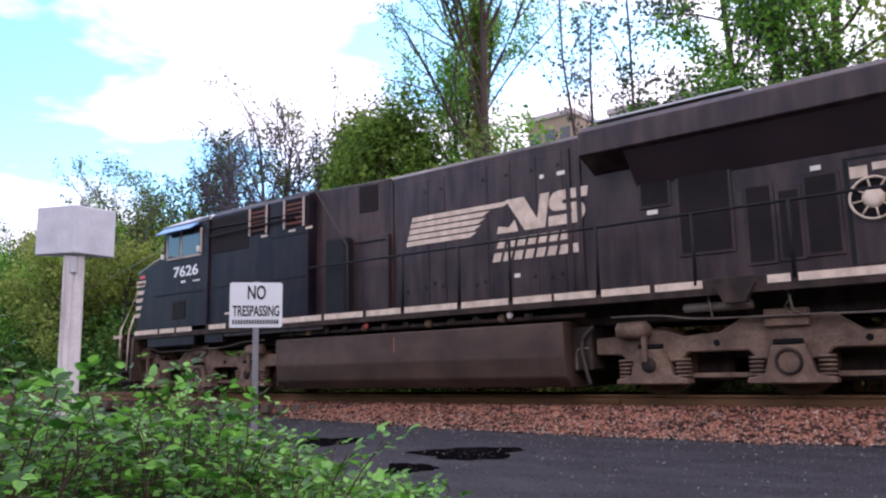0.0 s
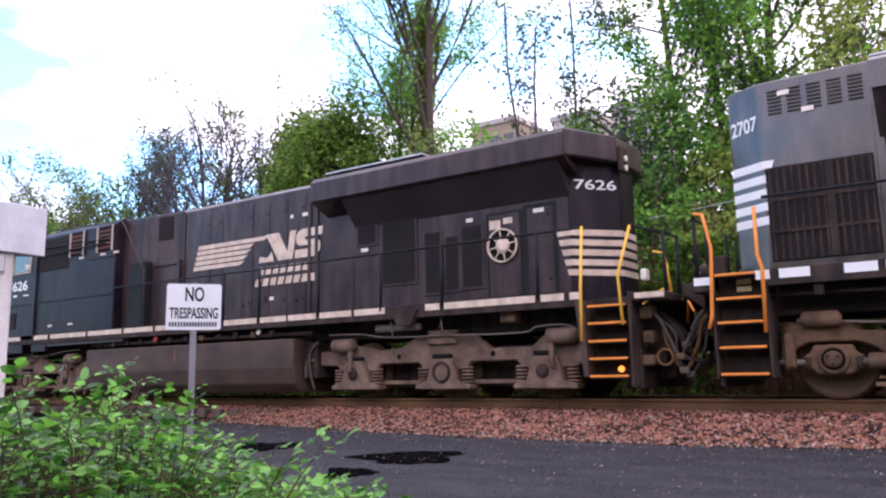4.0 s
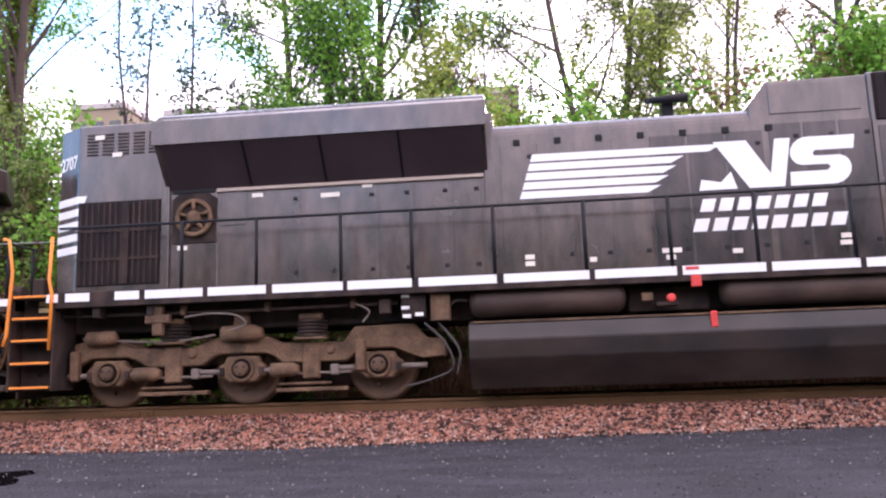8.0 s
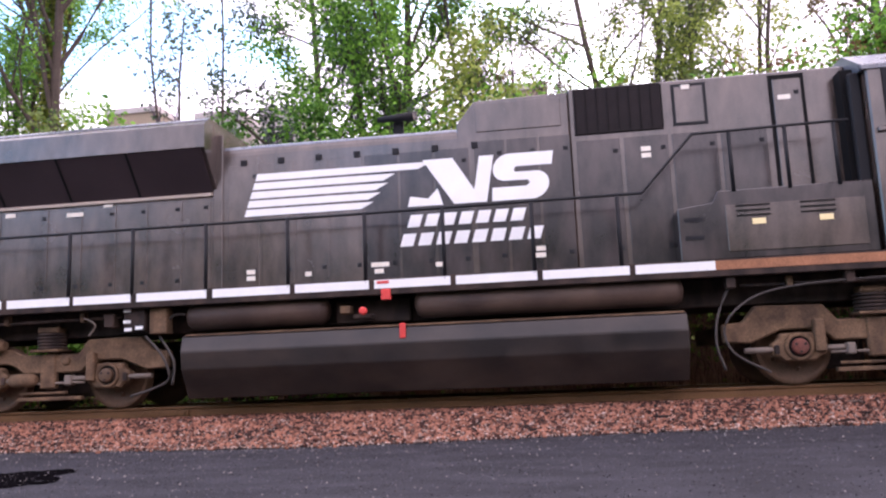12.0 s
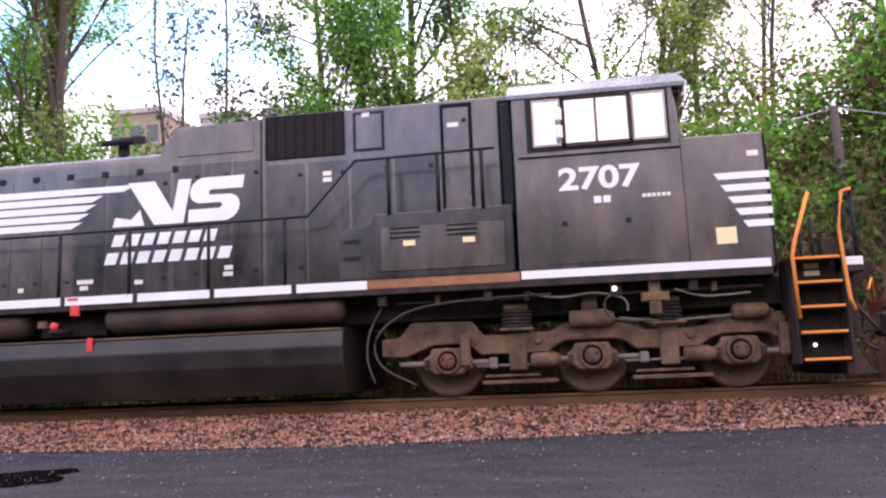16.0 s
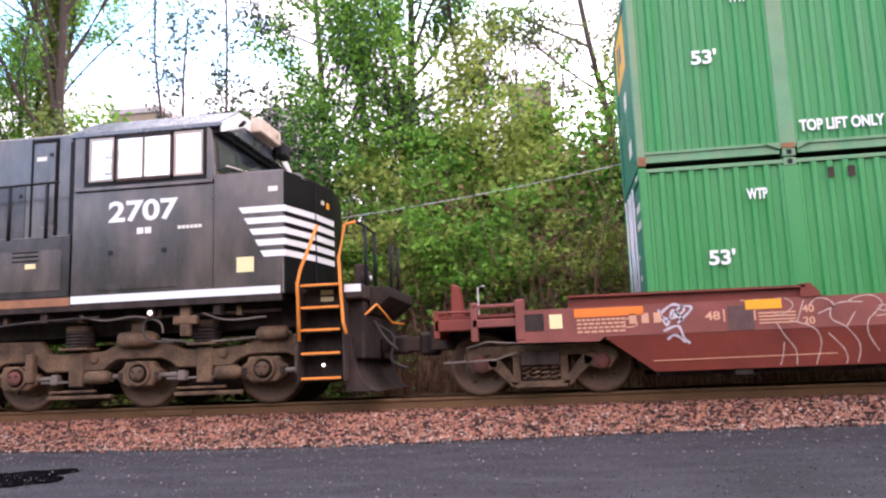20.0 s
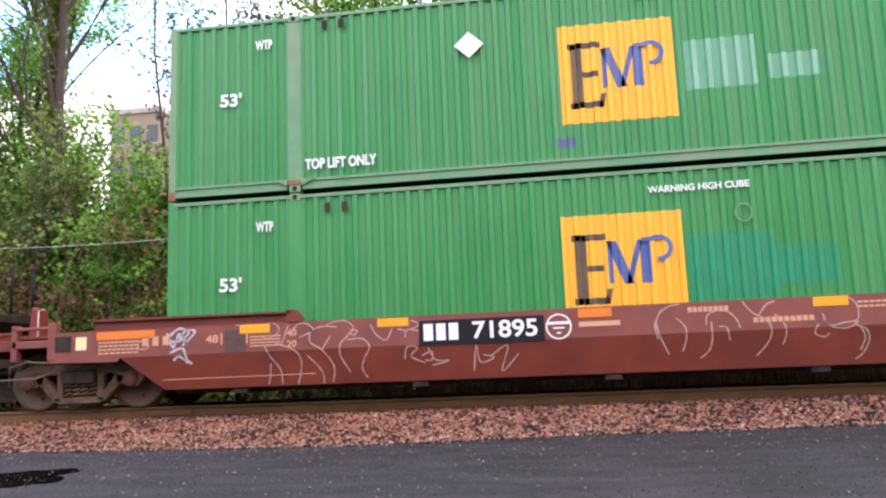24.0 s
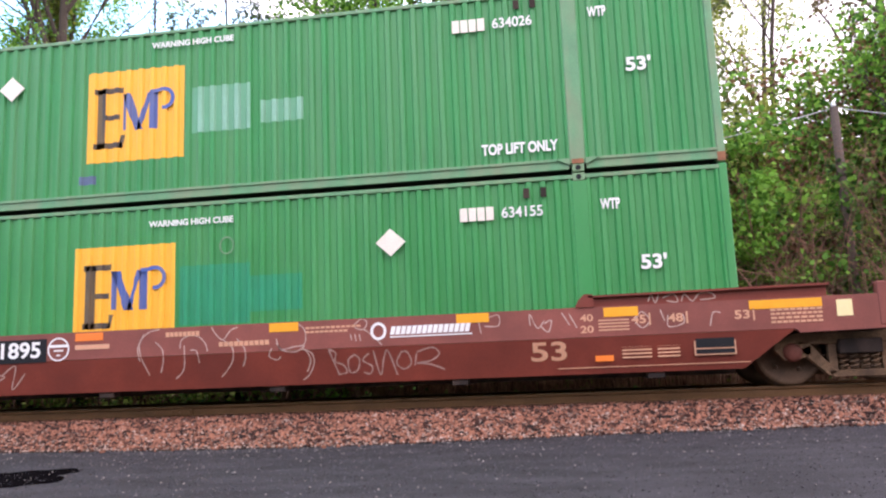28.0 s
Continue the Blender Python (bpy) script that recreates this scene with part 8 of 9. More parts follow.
for (x0, y), (x1, _) in zip(POLES, POLES[1:]):
    pts = [(x0 + (x1 - x0) * k / 24, y, 3.98 + 0.00725 * (x0 + (x1 - x0) * k / 24 - 0.5 * (x0 + x1)) ** 2) for k in range(25)]
    tagged(part("wire", tube(B(), pts, 0.0095, 5), M_STEEL, None), "pale overhead wire sagging between poles", "wire", "wires behind the track")


# ---------------------------------------------------------------- far buildings on the rise
def building(x, y, w, d, z0, h, mat, label, cols):
    b = thing("apartment_building", label, "building", "buildings beyond the trees", place=(x, y, z0))
    part("wall", box(B(), 0, w, 0, d, 0, h), mat, b)
    bm = B()
    for q in ((-0.15, w + 0.15, -0.15, 0.15), (-0.15, w + 0.15, d - 0.15, d + 0.15), (-0.15, 0.15, 0.15, d - 0.15), (w - 0.15, w + 0.15, 0.15, d - 0.15)):
        box(bm, *q, h, h + 0.5)
    part("parapet", bm, M_WALL2, b)
    for i in range(cols):
        for z in (h - 1.9, h - 4.9, h - 7.9):
            u = w * (i + 0.5) / cols
            wn_ = part("window", box(B(), u - 0.5, u + 0.5, -0.03, 0.06, z - 0.8, z + 0.8), M_GLASS, b, "dark window")
            part("sill", box(B(), u - 0.6, u + 0.6, -0.1, 0.0, z - 0.9, z - 0.8), M_WALL2, wn_)
    return b


building(-37.2, 60, 4.6, 8, 9, 14.6, M_WALL, "pale brown brick building beyond the trees", 3)
building(-29.0, 60, 4.0, 8, 9, 13.6, M_WALL2, "grey flat-roofed building beyond the trees", 3)
building(-23.4, 60, 3.2, 8, 9, 13.4, M_WALL2, "grey flat-roofed building beyond the trees", 2)
building(-2.8, 60, 3.2, 8, 9, 13.6, M_WALL, "pale brown brick building beyond the trees", 3)


# ---------------------------------------------------------------- trees
def ring_tube(lines, sides):
    """Tapered limbs as one mesh; lines: (points, radii)."""
    V, F, o = [], [], 0
    ang = np.arange(sides) * 2 * np.pi / sides
    for pts, rad in lines:
        pts = np.asarray(pts)
        d = np.gradient(pts, axis=0)
        d /= np.linalg.norm(d, axis=1)[:, None] + 1e-9
        up = np.where(np.abs(d[:, 2:3]) > 0.9, np.array([[1.0, 0, 0]]), np.array([[0, 0, 1.0]]))
        s = np.cross(d, up)
        s /= np.linalg.norm(s, axis=1)[:, None] + 1e-9
        t = np.cross(s, d)
        r = np.asarray(rad)[:, None, None]
        ring = pts[:, None] + r * (np.cos(ang)[None, :, None] * s[:, None] + np.sin(ang)[None, :, None] * t[:, None])
        V.append(ring.reshape(-1, 3))
        m = len(pts)
        i = np.arange(m - 1)[:, None] * sides
        k = np.arange(sides)[None]
        k2 = (k + 1) % sides
        F.append((np.stack([i + k, i + k2, i + sides + k2, i + sides + k], -1).reshape(-1, 4)) + o)
        o += m * sides
    return np.concatenate(V), np.concatenate(F)


def grow(rng, p, d, length, r, level, top, spec, lines, tips):
    k = 5 if level < 2 else 4
    pts, rad = [np.array(p)], [r]
    q, v = np.array(p, float), np.array(d, float)
    for i in range(k):
        v = v + rng.normal(size=3) * spec["wob"] * (0.5 + 0.4 * level) + np.array([0, 0, spec["up"]])
        v /= np.linalg.norm(v)
        q = q + v * length / k
        pts.append(q.copy())
        rad.append(r * (1 - (0.55 if level < top else 0.85) * (i + 1) / k))
    lines.append((pts, rad))
    if level >= top - 1:
        tips.append((np.array(pts), length))
    if level == top:
        return
    n = spec["kids"][level]
    for j in range(n):
        f = spec["from"][level] + (1 - spec["from"][level]) * (j + rng.random()) / n
        i = min(k - 1, int(f * k))
        base = pts[i] + (pts[i + 1] - pts[i]) * (f * k - i)
        side = rng.normal(size=3)
        side -= side.dot(v) * v
        side /= np.linalg.norm(side)
        ang = spec["ang"][level] * rng.uniform(0.7, 1.2)
        dd = (pts[i + 1] - pts[i])
        dd = dd / np.linalg.norm(dd) * math.cos(ang) + side * math.sin(ang)
        grow(rng, base, dd, length * spec["len"][level] * rng.uniform(0.7, 1.15) * (1.15 - 0.4 * f), max(0.006, rad[i] * spec["rad"]), level + 1, top, spec, lines, tips)


TREE = dict(wob=0.09, up=0.05, kids=[9, 6, 5], ang=[0.55, 0.7, 0.8], len=[0.45, 0.5, 0.5], rad=0.45)
TREE["from"] = [0.25, 0.25, 0.2]


def tree(name, label, x, y, z, h, r, leaf_n, leaf, mat, seed, lean=(0, 0), bark=None, stems=1, spread=0.25, **more):
    rng = np.random.default_rng(seed)
    spec = dict(TREE, **more)
    ob = thing(name, label, "tree" if name != "shrub" else "shrub", "trees and shrubs on the bank", place=(x, y, z))
    lines, tips = [], []
    for k in range(stems):
        a = rng.random() * 6.28
        d = np.array([lean[0] + spread * math.cos(a) * (stems > 1), lean[1] + spread * math.sin(a) * (stems > 1), 1.0])
        grow(rng, np.array([0.15 * math.cos(a) * (stems > 1), 0.15 * math.sin(a) * (stems > 1), -0.2]), d / np.linalg.norm(d), h * 0.8 * rng.uniform(0.85, 1.1), r, 0, len(spec["kids"]), spec, lines, tips)
    trunk = [q for q in lines if q[1][0] > 0.03]
    twig = [q for q in lines if q[1][0] <= 0.03]
    V, F = ring_tube(trunk, 7)
    if twig:
        V2, F2 = ring_tube(twig, 3)
        me = soup("fine_twig", V2, F2, M_TWIG)
        t2 = new("fine_twig", me)
        t2.parent = ob
        tagged(t2, "fine bare twigs", kind="stuff")
    t1 = new("trunk", soup("trunk", V, F, bark or M_BARK))
    t1.data.polygons.foreach_set("use_smooth", [True] * len(F))
    t1.parent = ob
    leaf_n, leaf = int(leaf_n * 1.7), leaf * 0.78
    if leaf_n:
        wt = rng.random(len(tips)) ** spec.get("clump", 1.2)      # some twigs carry many leaves, others none
        pick = rng.choice(len(tips), leaf_n, p=wt / wt.sum())
        P = np.empty((leaf_n, 3))
        for i, k in enumerate(pick):
            pts, ln = tips[k]
            j = rng.integers(0, len(pts) - 1)
            P[i] = pts[j] + (pts[j + 1] - pts[j]) * rng.random()
        P += rng.normal(size=P.shape) * spec.get("fuzz", 0.12)
        crown = new("crown", soup("crown", *leaves_mesh(P, leaf, rng), mat))
        crown.parent = ob
        tagged(crown, kind="stuff")
    return ob


T = tree
# left: one great ivy-clad tree, thin saplings, a dense shrub, half-bare trees
big = T("tree", "tall tree with an ivy-clad trunk, dark limbs and sparse young leaves", -14.6, 20.5, 1.4, 19.0, 0.2, 5200, 0.13, M_LEAF, 11, bark=M_BARK, wob=0.08, kids=[14, 7, 6], ang=[0.48, 0.65, 0.8], len=[0.46, 0.45, 0.45], rad=0.52, fuzz=0.2, **{"from": [0.38, 0.25, 0.2]})


def ivy(tr, r, z1, n, leaf, mat, seed, x=0.0):
    """Leaves in uneven clumps round a trunk."""
    rv = np.random.default_rng(seed)
    z = z1 * rv.random(n) ** 0.9
    w = np.array([max(0.25, 0.75 + 0.9 * noise.noise((q * 0.8, seed, 0.0))) for q in z])
    P = np.stack([x + rv.normal(size=n) * r * w, rv.normal(size=n) * r * w, z], -1)
    iv = new("ivy", soup("ivy", *leaves_mesh(P, leaf, rv), mat))
    iv.parent = tr
    return tagged(iv, "yellow-green ivy leaves on the trunk", kind="stuff")


ivy(big, 0.2, 12.0, 8000, 0.12, M_IVY, 4)
T("tree", "slender tree with ascending limbs and small leaves", -15.9, 21.6, 1.6, 11.0, 0.14, 4200, 0.132, M_LEAF, 12, kids=[9, 6, 4], ang=[0.4, 0.6, 0.8])
T("tree", "light leafy tree beside the big tree", -17.0, 21.4, 1.2, 14.0, 0.12, 9000, 0.14, M_LEAF, 34, stems=2, spread=0.12, kids=[10, 6, 4], ang=[0.6, 0.7, 0.8], len=[0.4, 0.5, 0.5], fuzz=0.16, **{"from": [0.25, 0.2, 0.2]})
for k, (x, s, ln) in enumerate(((-10.95, 21, -0.02), (-10.55, 22, 0.02), (-10.15, 23, 0.13))):
    T("sapling", "thin bare sapling with few leaf clumps", x, 21.5 + 0.4 * k, 1.8, 15.0, 0.07, 260, 0.17, M_DUSK, s, lean=(ln, 0), wob=0.1, kids=[10, 4, 3], ang=[0.45, 0.6, 0.7], len=[0.26, 0.5, 0.5], fuzz=0.1, **{"from": [0.42, 0.25, 0.2]})
T("shrub", "leafy spring-green shrub beside the big tree", -15.0, 18.6, 0.8, 7.2, 0.12, 15300, 0.156, M_LEAF, 32, stems=4, spread=0.4, kids=[7, 5, 4], fuzz=0.25)
# the purple cast of these trees is haze carried by the twig colour
for k, (x, y, h, n) in enumerate(((-22.2, 21.5, 9.8, 2600), (-23.7, 21.2, 11.8, 900), (-24.9, 20.4, 12.4, 1000), (-26.4, 21.2, 12.0, 1000), (-27.9, 20.4, 12.2, 1100), (-29.4, 21, 11.8, 1200), (-31.0, 20.5, 11.2, 1700), (-32.8, 21, 10.4, 2400))):
    T("tree", "half-bare tree with crooked brown twigs, flare haze put into their purple tint", x, y, 1.0, h, 0.11, n, 0.15, M_DUSK if n < 1500 else M_LEAFO, 40 + k, bark=M_TWIG, stems=2, spread=0.16, wob=0.15, kids=[9, 6, 4], ang=[0.5, 0.65, 0.75], len=[0.42, 0.5, 0.5], fuzz=0.12, rad=0.6, **{"from": [0.3, 0.25, 0.2]})
for k, (x, y, h, n) in enumerate(((-35.8, 21.5, 9.8, 5000), (-38.5, 22, 9.4, 5500), (-42, 23, 8.8, 6000), (-48, 24, 9.0, 7000), (-55, 25, 9.6, 7000))):
    T("tree", "olive-leaved tree beyond the track", x, y, 1.0, h, 0.1, n, 0.17, M_LEAFO, 55 + k, stems=3, spread=0.2, kids=[8, 6, 5], ang=[0.55, 0.65, 0.75], len=[0.45, 0.5, 0.5], fuzz=0.2)
for k, (x, y, h, m) in enumerate(((-34.0, 18.2, 8.0, M_LEAFY), (-37.0, 18.4, 8.2, M_LEAF), (-41, 19, 8.4, M_LEAF), (-47, 19.5, 8.8, M_LEAFD))):
    T("shrub", "broad bright green shrub by the track", x, y, 0.4, h, 0.12, 16000, 0.19, m, 60 + k, stems=6, spread=0.6, kids=[8, 6, 4], ang=[0.8, 0.8, 0.8], fuzz=0.3, **{"from": [0.1, 0.2, 0.2]})
# middle and right
mid = T("tree", "full leafy green tree with an ivy-clad trunk behind the track", -4.3, 21.5, 1.8, 16.5, 0.18, 11000, 0.16, M_LEAF, 13, wob=0.1, clump=1.6, kids=[14, 7, 4], ang=[0.85, 0.75, 0.8], len=[0.31, 0.5, 0.5], fuzz=0.24, **{"from": [0.2, 0.2, 0.2]})
ivy(mid, 0.34, 11.0, 3000, 0.13, M_LEAF, 5)
T("tree", "leafy tree with spreading dark limbs and dull leaves", -6.1, 22.0, 1.8, 14.5, 0.15, 5600, 0.14, M_DUSK, 14, lean=(-0.02, 0), wob=0.11, clump=1.6, kids=[12, 7, 5], ang=[0.9, 0.75, 0.8], len=[0.36, 0.5, 0.5], fuzz=0.16, **{"from": [0.3, 0.2, 0.2]})
T("tree", "spring-green tree among duller ones", -5.2, 21.0, 1.6, 13.0, 0.1, 5000, 0.15, M_LEAF, 27, wob=0.12, clump=1.6, kids=[10, 6, 4], ang=[0.85, 0.7, 0.8], len=[0.36, 0.5, 0.5], fuzz=0.2)
T("tree", "sparse tree with bronze young leaves", -1.2, 23.5, 2.2, 12.0, 0.09, 2000, 0.14, M_LEAFB, 15, stems=2, kids=[8, 5, 4], ang=[0.5, 0.7, 0.8], len=[0.38, 0.5, 0.5])
T("tree", "light-crowned tree with fresh green leaves", 2.4, 22.3, 2.0, 14.0, 0.15, 6500, 0.15, M_LEAFO, 16, stems=2, spread=0.12, wob=0.12, kids=[11, 6, 5], ang=[0.8, 0.75, 0.8], len=[0.36, 0.5, 0.5], fuzz=0.2)
T("tree", "light-crowned tree with yellow-green leaves", 4.6, 23.4, 2.2, 14.0, 0.13, 4200, 0.15, M_LEAFY, 17, wob=0.13, kids=[11, 6, 5], ang=[0.8, 0.75, 0.8], len=[0.34, 0.5, 0.5])
T("tree", "sparse tree with yellow-green leaves", 7.2, 24.5, 2.4, 14.0, 0.12, 3200, 0.15, M_LEAFY, 18, stems=2, spread=0.2, wob=0.13, kids=[10, 6, 5], ang=[0.8, 0.75, 0.8], len=[0.34, 0.5, 0.5])
T("tree", "tall tree with a straight dark trunk", 9.4, 21.8, 1.8, 13.5, 0.2, 2600, 0.15, M_LEAFB, 19, kids=[9, 5, 4], ang=[0.7, 0.7, 0.8], **{"from": [0.35, 0.2, 0.2]})
T("tree", "leafy young tree by the pole", 8.6, 18.2, 0.7, 8.2, 0.13, 9500, 0.16, M_LEAF, 20, stems=3, spread=0.18, kids=[9, 6, 4], ang=[0.6, 0.7, 0.8], fuzz=0.22)
T("tree", "leafy tree beyond the pole", 13.0, 20.5, 1.3, 11.5, 0.18, 8500, 0.17, M_LEAFD, 24, stems=2, kids=[10, 6, 4], fuzz=0.22)
T("tree", "leafy tree beyond the pole", 17.5, 21.5, 1.4, 12.0, 0.18, 9000, 0.18, M_LEAF, 25, stems=2, kids=[10, 6, 4], fuzz=0.22)


# ---------------------------------------------------------------- undergrowth on the bank
def dense_shrub(label, x, y, z, rx, ry, rz, n, leaf, mat, seed, dome=False):
    """A thick shrub: leaf clumps crowded on an uneven dome over a few stems."""
    rng = np.random.default_rng(seed)
    ob = thing("shrub", label, "shrub", "trees and shrubs on the bank", place=(x, y, z))
    m = n // 45
    d = rng.normal(size=(m, 3))
    d /= np.linalg.norm(d, axis=1)[:, None]
    d[:, 2] = np.abs(d[:, 2])
    k = np.array([0.72 + 0.55 * noise.noise((q[0] * 1.7 + seed, q[1] * 1.7, q[2] * 1.7)) for q in d]) * rng.uniform(0.6, 1.05, m)
    if dome:
        k = np.array([0.88 + 0.22 * noise.noise((q[0] * 2.2 + seed, q[1] * 2.2, q[2] * 2.2)) for q in d]) * rng.uniform(0.86, 1.0, m)
    C = d * k[:, None] * np.array([rx, ry, rz])
    P = np.repeat(C, 45, 0) + rng.normal(size=(m * 45, 3)) * 0.24
    P[:, 2] = np.maximum(P[:, 2], 0.05)
    cr = new("crown", soup("crown", *leaves_mesh(P, leaf, rng), mat))
    cr.parent = ob
    tagged(cr, kind="stuff")
    lines = []
    for q in C[:60]:
        mid = q * 0.5 + rng.normal(size=3) * 0.2
        lines.append(([np.array([q[0] * 0.05, q[1] * 0.05, -0.2]), mid, q], [0.07, 0.04, 0.012]))
    tk = new("trunk", soup("trunk", *ring_tube(lines, 5), M_BARK))
    tk.parent = ob
    return ob


dense_shrub("dense green shrub as tall as a house", -17.8, 19.4, 0.8, 3.2, 2.0, 11.6, 36000, 0.14, M_LEAFM, 31, True)
dense_shrub("dense dark green shrub as tall as a house", -19.6, 20.2, 0.8, 3.2, 2.0, 10.6, 30000, 0.15, M_LEAFO, 35, True)
dense_shrub("dark green shrub below the saplings", -9.8, 21.6, 1.4, 2.2, 1.4, 7.6, 16000, 0.14, M_LEAFD, 38, True)
dense_shrub("dull green shrub below the saplings", -7.6, 21.0, 1.2, 2.0, 1.4, 8.6, 16000, 0.14, M_DUSK, 39)
dense_shrub("tall olive shrub behind the bank", -2.4, 20.2, 1.2, 2.2, 1.4, 8.6, 15000, 0.14, M_LEAFO, 36)
dense_shrub("tall green shrub behind the bank", 0.2, 20.4, 1.2, 2.3, 1.4, 8.8, 15000, 0.14, M_LEAF, 37)
dense_shrub("dense spring-green shrub beside the big tree", -14.6, 18.8, 0.6, 2.0, 1.6, 6.6, 14000, 0.14, M_LEAF, 33)
for k, (x, w, h, m) in enumerate(((-13.0, 1.8, 8.6, M_LEAFO), (-10.6, 2.0, 8.4, M_LEAF), (-8.2, 2.2, 7.6, M_LEAFD), (-5.6, 2.0, 8.0, M_LEAFD), (-3.2, 2.2, 8.6, M_LEAF), (-0.8, 2.2, 9.4, M_LEAFY), (1.5, 2.2, 9.6, M_LEAF), (3.8, 2.3, 9.4, M_LEAFO), (6.4, 2.3, 9.2, M_LEAF), (8.8, 2.4, 9.2, M_LEAFD), (11.5, 2.6, 9.2, M_LEAFO))):
    dense_shrub("tall tangled shrub on the bank behind the track", x, 18.4 + 0.3 * (k % 3), 0.6, w, 1.5, h, 13000, 0.14, m, 80 + k)
def thicket(label, n, x0, x1, y0, y1, ztop, leaf, mat, seed, clump=0.5, per=60):
    """A mass of leaves in clumps that thins out upwards."""
    rng = np.random.default_rng(seed)
    m = n // per
    cx, cy = rng.uniform(x0, x1, m), rng.uniform(y0, y1, m)
    base = np.array([height(a, b) for a, b in zip(cx, cy)])
    lift = np.array([0.65 + 0.7 * noise.noise((a * 0.35, b * 0.3, seed)) for a, b in zip(cx, cy)])
    cz = base + (rng.random(m) ** 1.1) * np.maximum(0.4, (ztop * lift))
    P = np.repeat(np.stack([cx, cy, cz], -1), per, 0) + rng.normal(size=(m * per, 3)) * np.array([clump, clump * 0.7, clump * 0.6])
    P[:, 1] = np.maximum(P[:, 1], 14.35)
    P[:, 2] = np.maximum(P[:, 2], 0.05)
    bare = (P[:, 0] > -3.5) & (P[:, 0] < 7.5) & (P[:, 2] < 2.3) & (P[:, 1] < 17.6) & (rng.random(len(P)) < 0.8)     # a strip of dead grass stays open
    P = P[~bare]
    return tagged(new("undergrowth", soup("undergrowth", *leaves_mesh(P, leaf, rng), mat)), label, "undergrowth", kind="stuff")


thicket("tangled spring-green undergrowth climbing the bank", 64000, -22, 16, 15.6, 20.0, 6.0, 0.14, M_LEAF, 1, 0.3, 80)
thicket("deep green undergrowth on the bank", 80000, -24, 18, 17.2, 23, 5.4, 0.16, M_LEAFD, 2, 0.55)
thicket("yellow-green shoots along the bank", 24000, -20, 16, 15.4, 19.5, 5.0, 0.12, M_LEAFY, 3, 0.3, 80)
thicket("dull bronze leaves and dead brush on the bank", 60000, -22, 16, 16.0, 21, 5.6, 0.12, M_DEAD, 4, 0.5)
thicket("bright leaf sprays in front of the bank", 20000, -5, 4.4, 15.3, 16.8, 5.6, 0.13, M_LEAF, 21, 0.2, 60)
thicket("yellow-green leaf sprays in front of the bank", 11000, -5, 4.4, 15.3, 16.8, 5.0, 0.12, M_LEAFY, 22, 0.18, 60)
thicket("leafy growth below the big tree", 30000, -17, -7, 17.8, 20.5, 8.0, 0.14, M_LEAFO, 14, 0.4, 70)
thicket("tall green growth on the bank", 42000, -5, 14, 17.4, 20.3, 8.6, 0.15, M_LEAFY, 11, 0.35, 70)
thicket("tall spring-green growth on the bank", 30000, -5, 14, 17.4, 19.8, 8.2, 0.15, M_LEAF, 12, 0.3, 70)
thicket("tall dull reddish growth on the bank", 26000, -4, 12, 17.6, 20, 8.0, 0.13, M_DEAD, 13, 0.45, 70)
thicket("dense green hedge along the far track", 50000, -62, -22, 15.8, 21, 4.6, 0.17, M_LEAFD, 5, 0.6)
thicket("dark woodland undergrowth in the distance", 30000, -62, -20, 18, 24, 6.0, 0.2, M_LEAFD, 6, 0.9)
# always out of view; added to keep bright sky off the nose front
thicket("unseen woods beyond the pole, added to darken reflections on the nose", 30000, 16, 62, 15.8, 24, 8.0, 0.3, M_LEAFD, 8, 1.0)
thicket("low weeds behind the rails", 5000, -40, 14, 14.5, 15.8, 0.35, 0.07, M_LEAFD, 7, 0.2, 40)
rng = np.random.default_rng(77)
lines = []
while len(lines) < 4200:
    x, y = rng.uniform(-24, 16), 15.3 + 5.0 * rng.random() ** 1.6
    if 0.5 + 0.9 * noise.noise((x * 0.5, y * 0.2, 6.0)) < rng.random():
        continue
    z = height(x, y)
    h = rng.uniform(0.8, 5.6) * (0.6 + 0.5 * rng.random())
    lean = rng.normal(size=2) * 0.3
    q = [np.array([x, y, z - 0.1])]
    for i in range(5):
        q.append(q[-1] + np.array([lean[0] * (0.2 + 0.25 * i), lean[1] * 0.5, h / 5]) + rng.normal(size=3) * 0.09)
    r = rng.uniform(0.008, 0.026)
    lines.append((q, [r * (1 - 0.16 * i) for i in range(6)]))
    for i in (2, 3, 4):
        e = rng.normal(size=3) * np.array([0.4, 0.2, 0.25]) + np.array([0, 0, 0.3])
        lines.append(([q[i], q[i] + e * 0.5 + rng.normal(size=3) * 0.05, q[i] + e], [r * 0.5, r * 0.4, r * 0.25]))
for k in range(520):
    x, y = rng.uniform(-6, 9), rng.uniform(15.2, 16.6)
    h = rng.uniform(1.6, 6.2) * (0.6 + 0.4 * rng.random())
    q = [np.array([x, y, height(x, y) - 0.1])]
    bend = rng.normal(size=2) * 0.12
    for i in range(6):
        q.append(q[-1] + np.array([bend[0] * (1 + 0.5 * i), bend[1] * 0.4, h / 6]) + rng.normal(size=3) * 0.08)
    r = rng.uniform(0.008, 0.022)
    lines.append((q, [r * (1 - 0.14 * i) for i in range(7)]))
    for i in (2, 3, 4, 5):
        e = rng.normal(size=3) * np.array([0.5, 0.2, 0.3]) + np.array([0, 0, 0.35])
        lines.append(([q[i], q[i] + e * 0.5 + rng.normal(size=3) * 0.06, q[i] + e], [r * 0.5, r * 0.4, r * 0.25]))
tagged(new("brush_stems", soup("brush_stems", *ring_tube(lines, 3), M_DRY)), "dry red-brown stems and vines among the leaves", "undergrowth", kind="stuff")

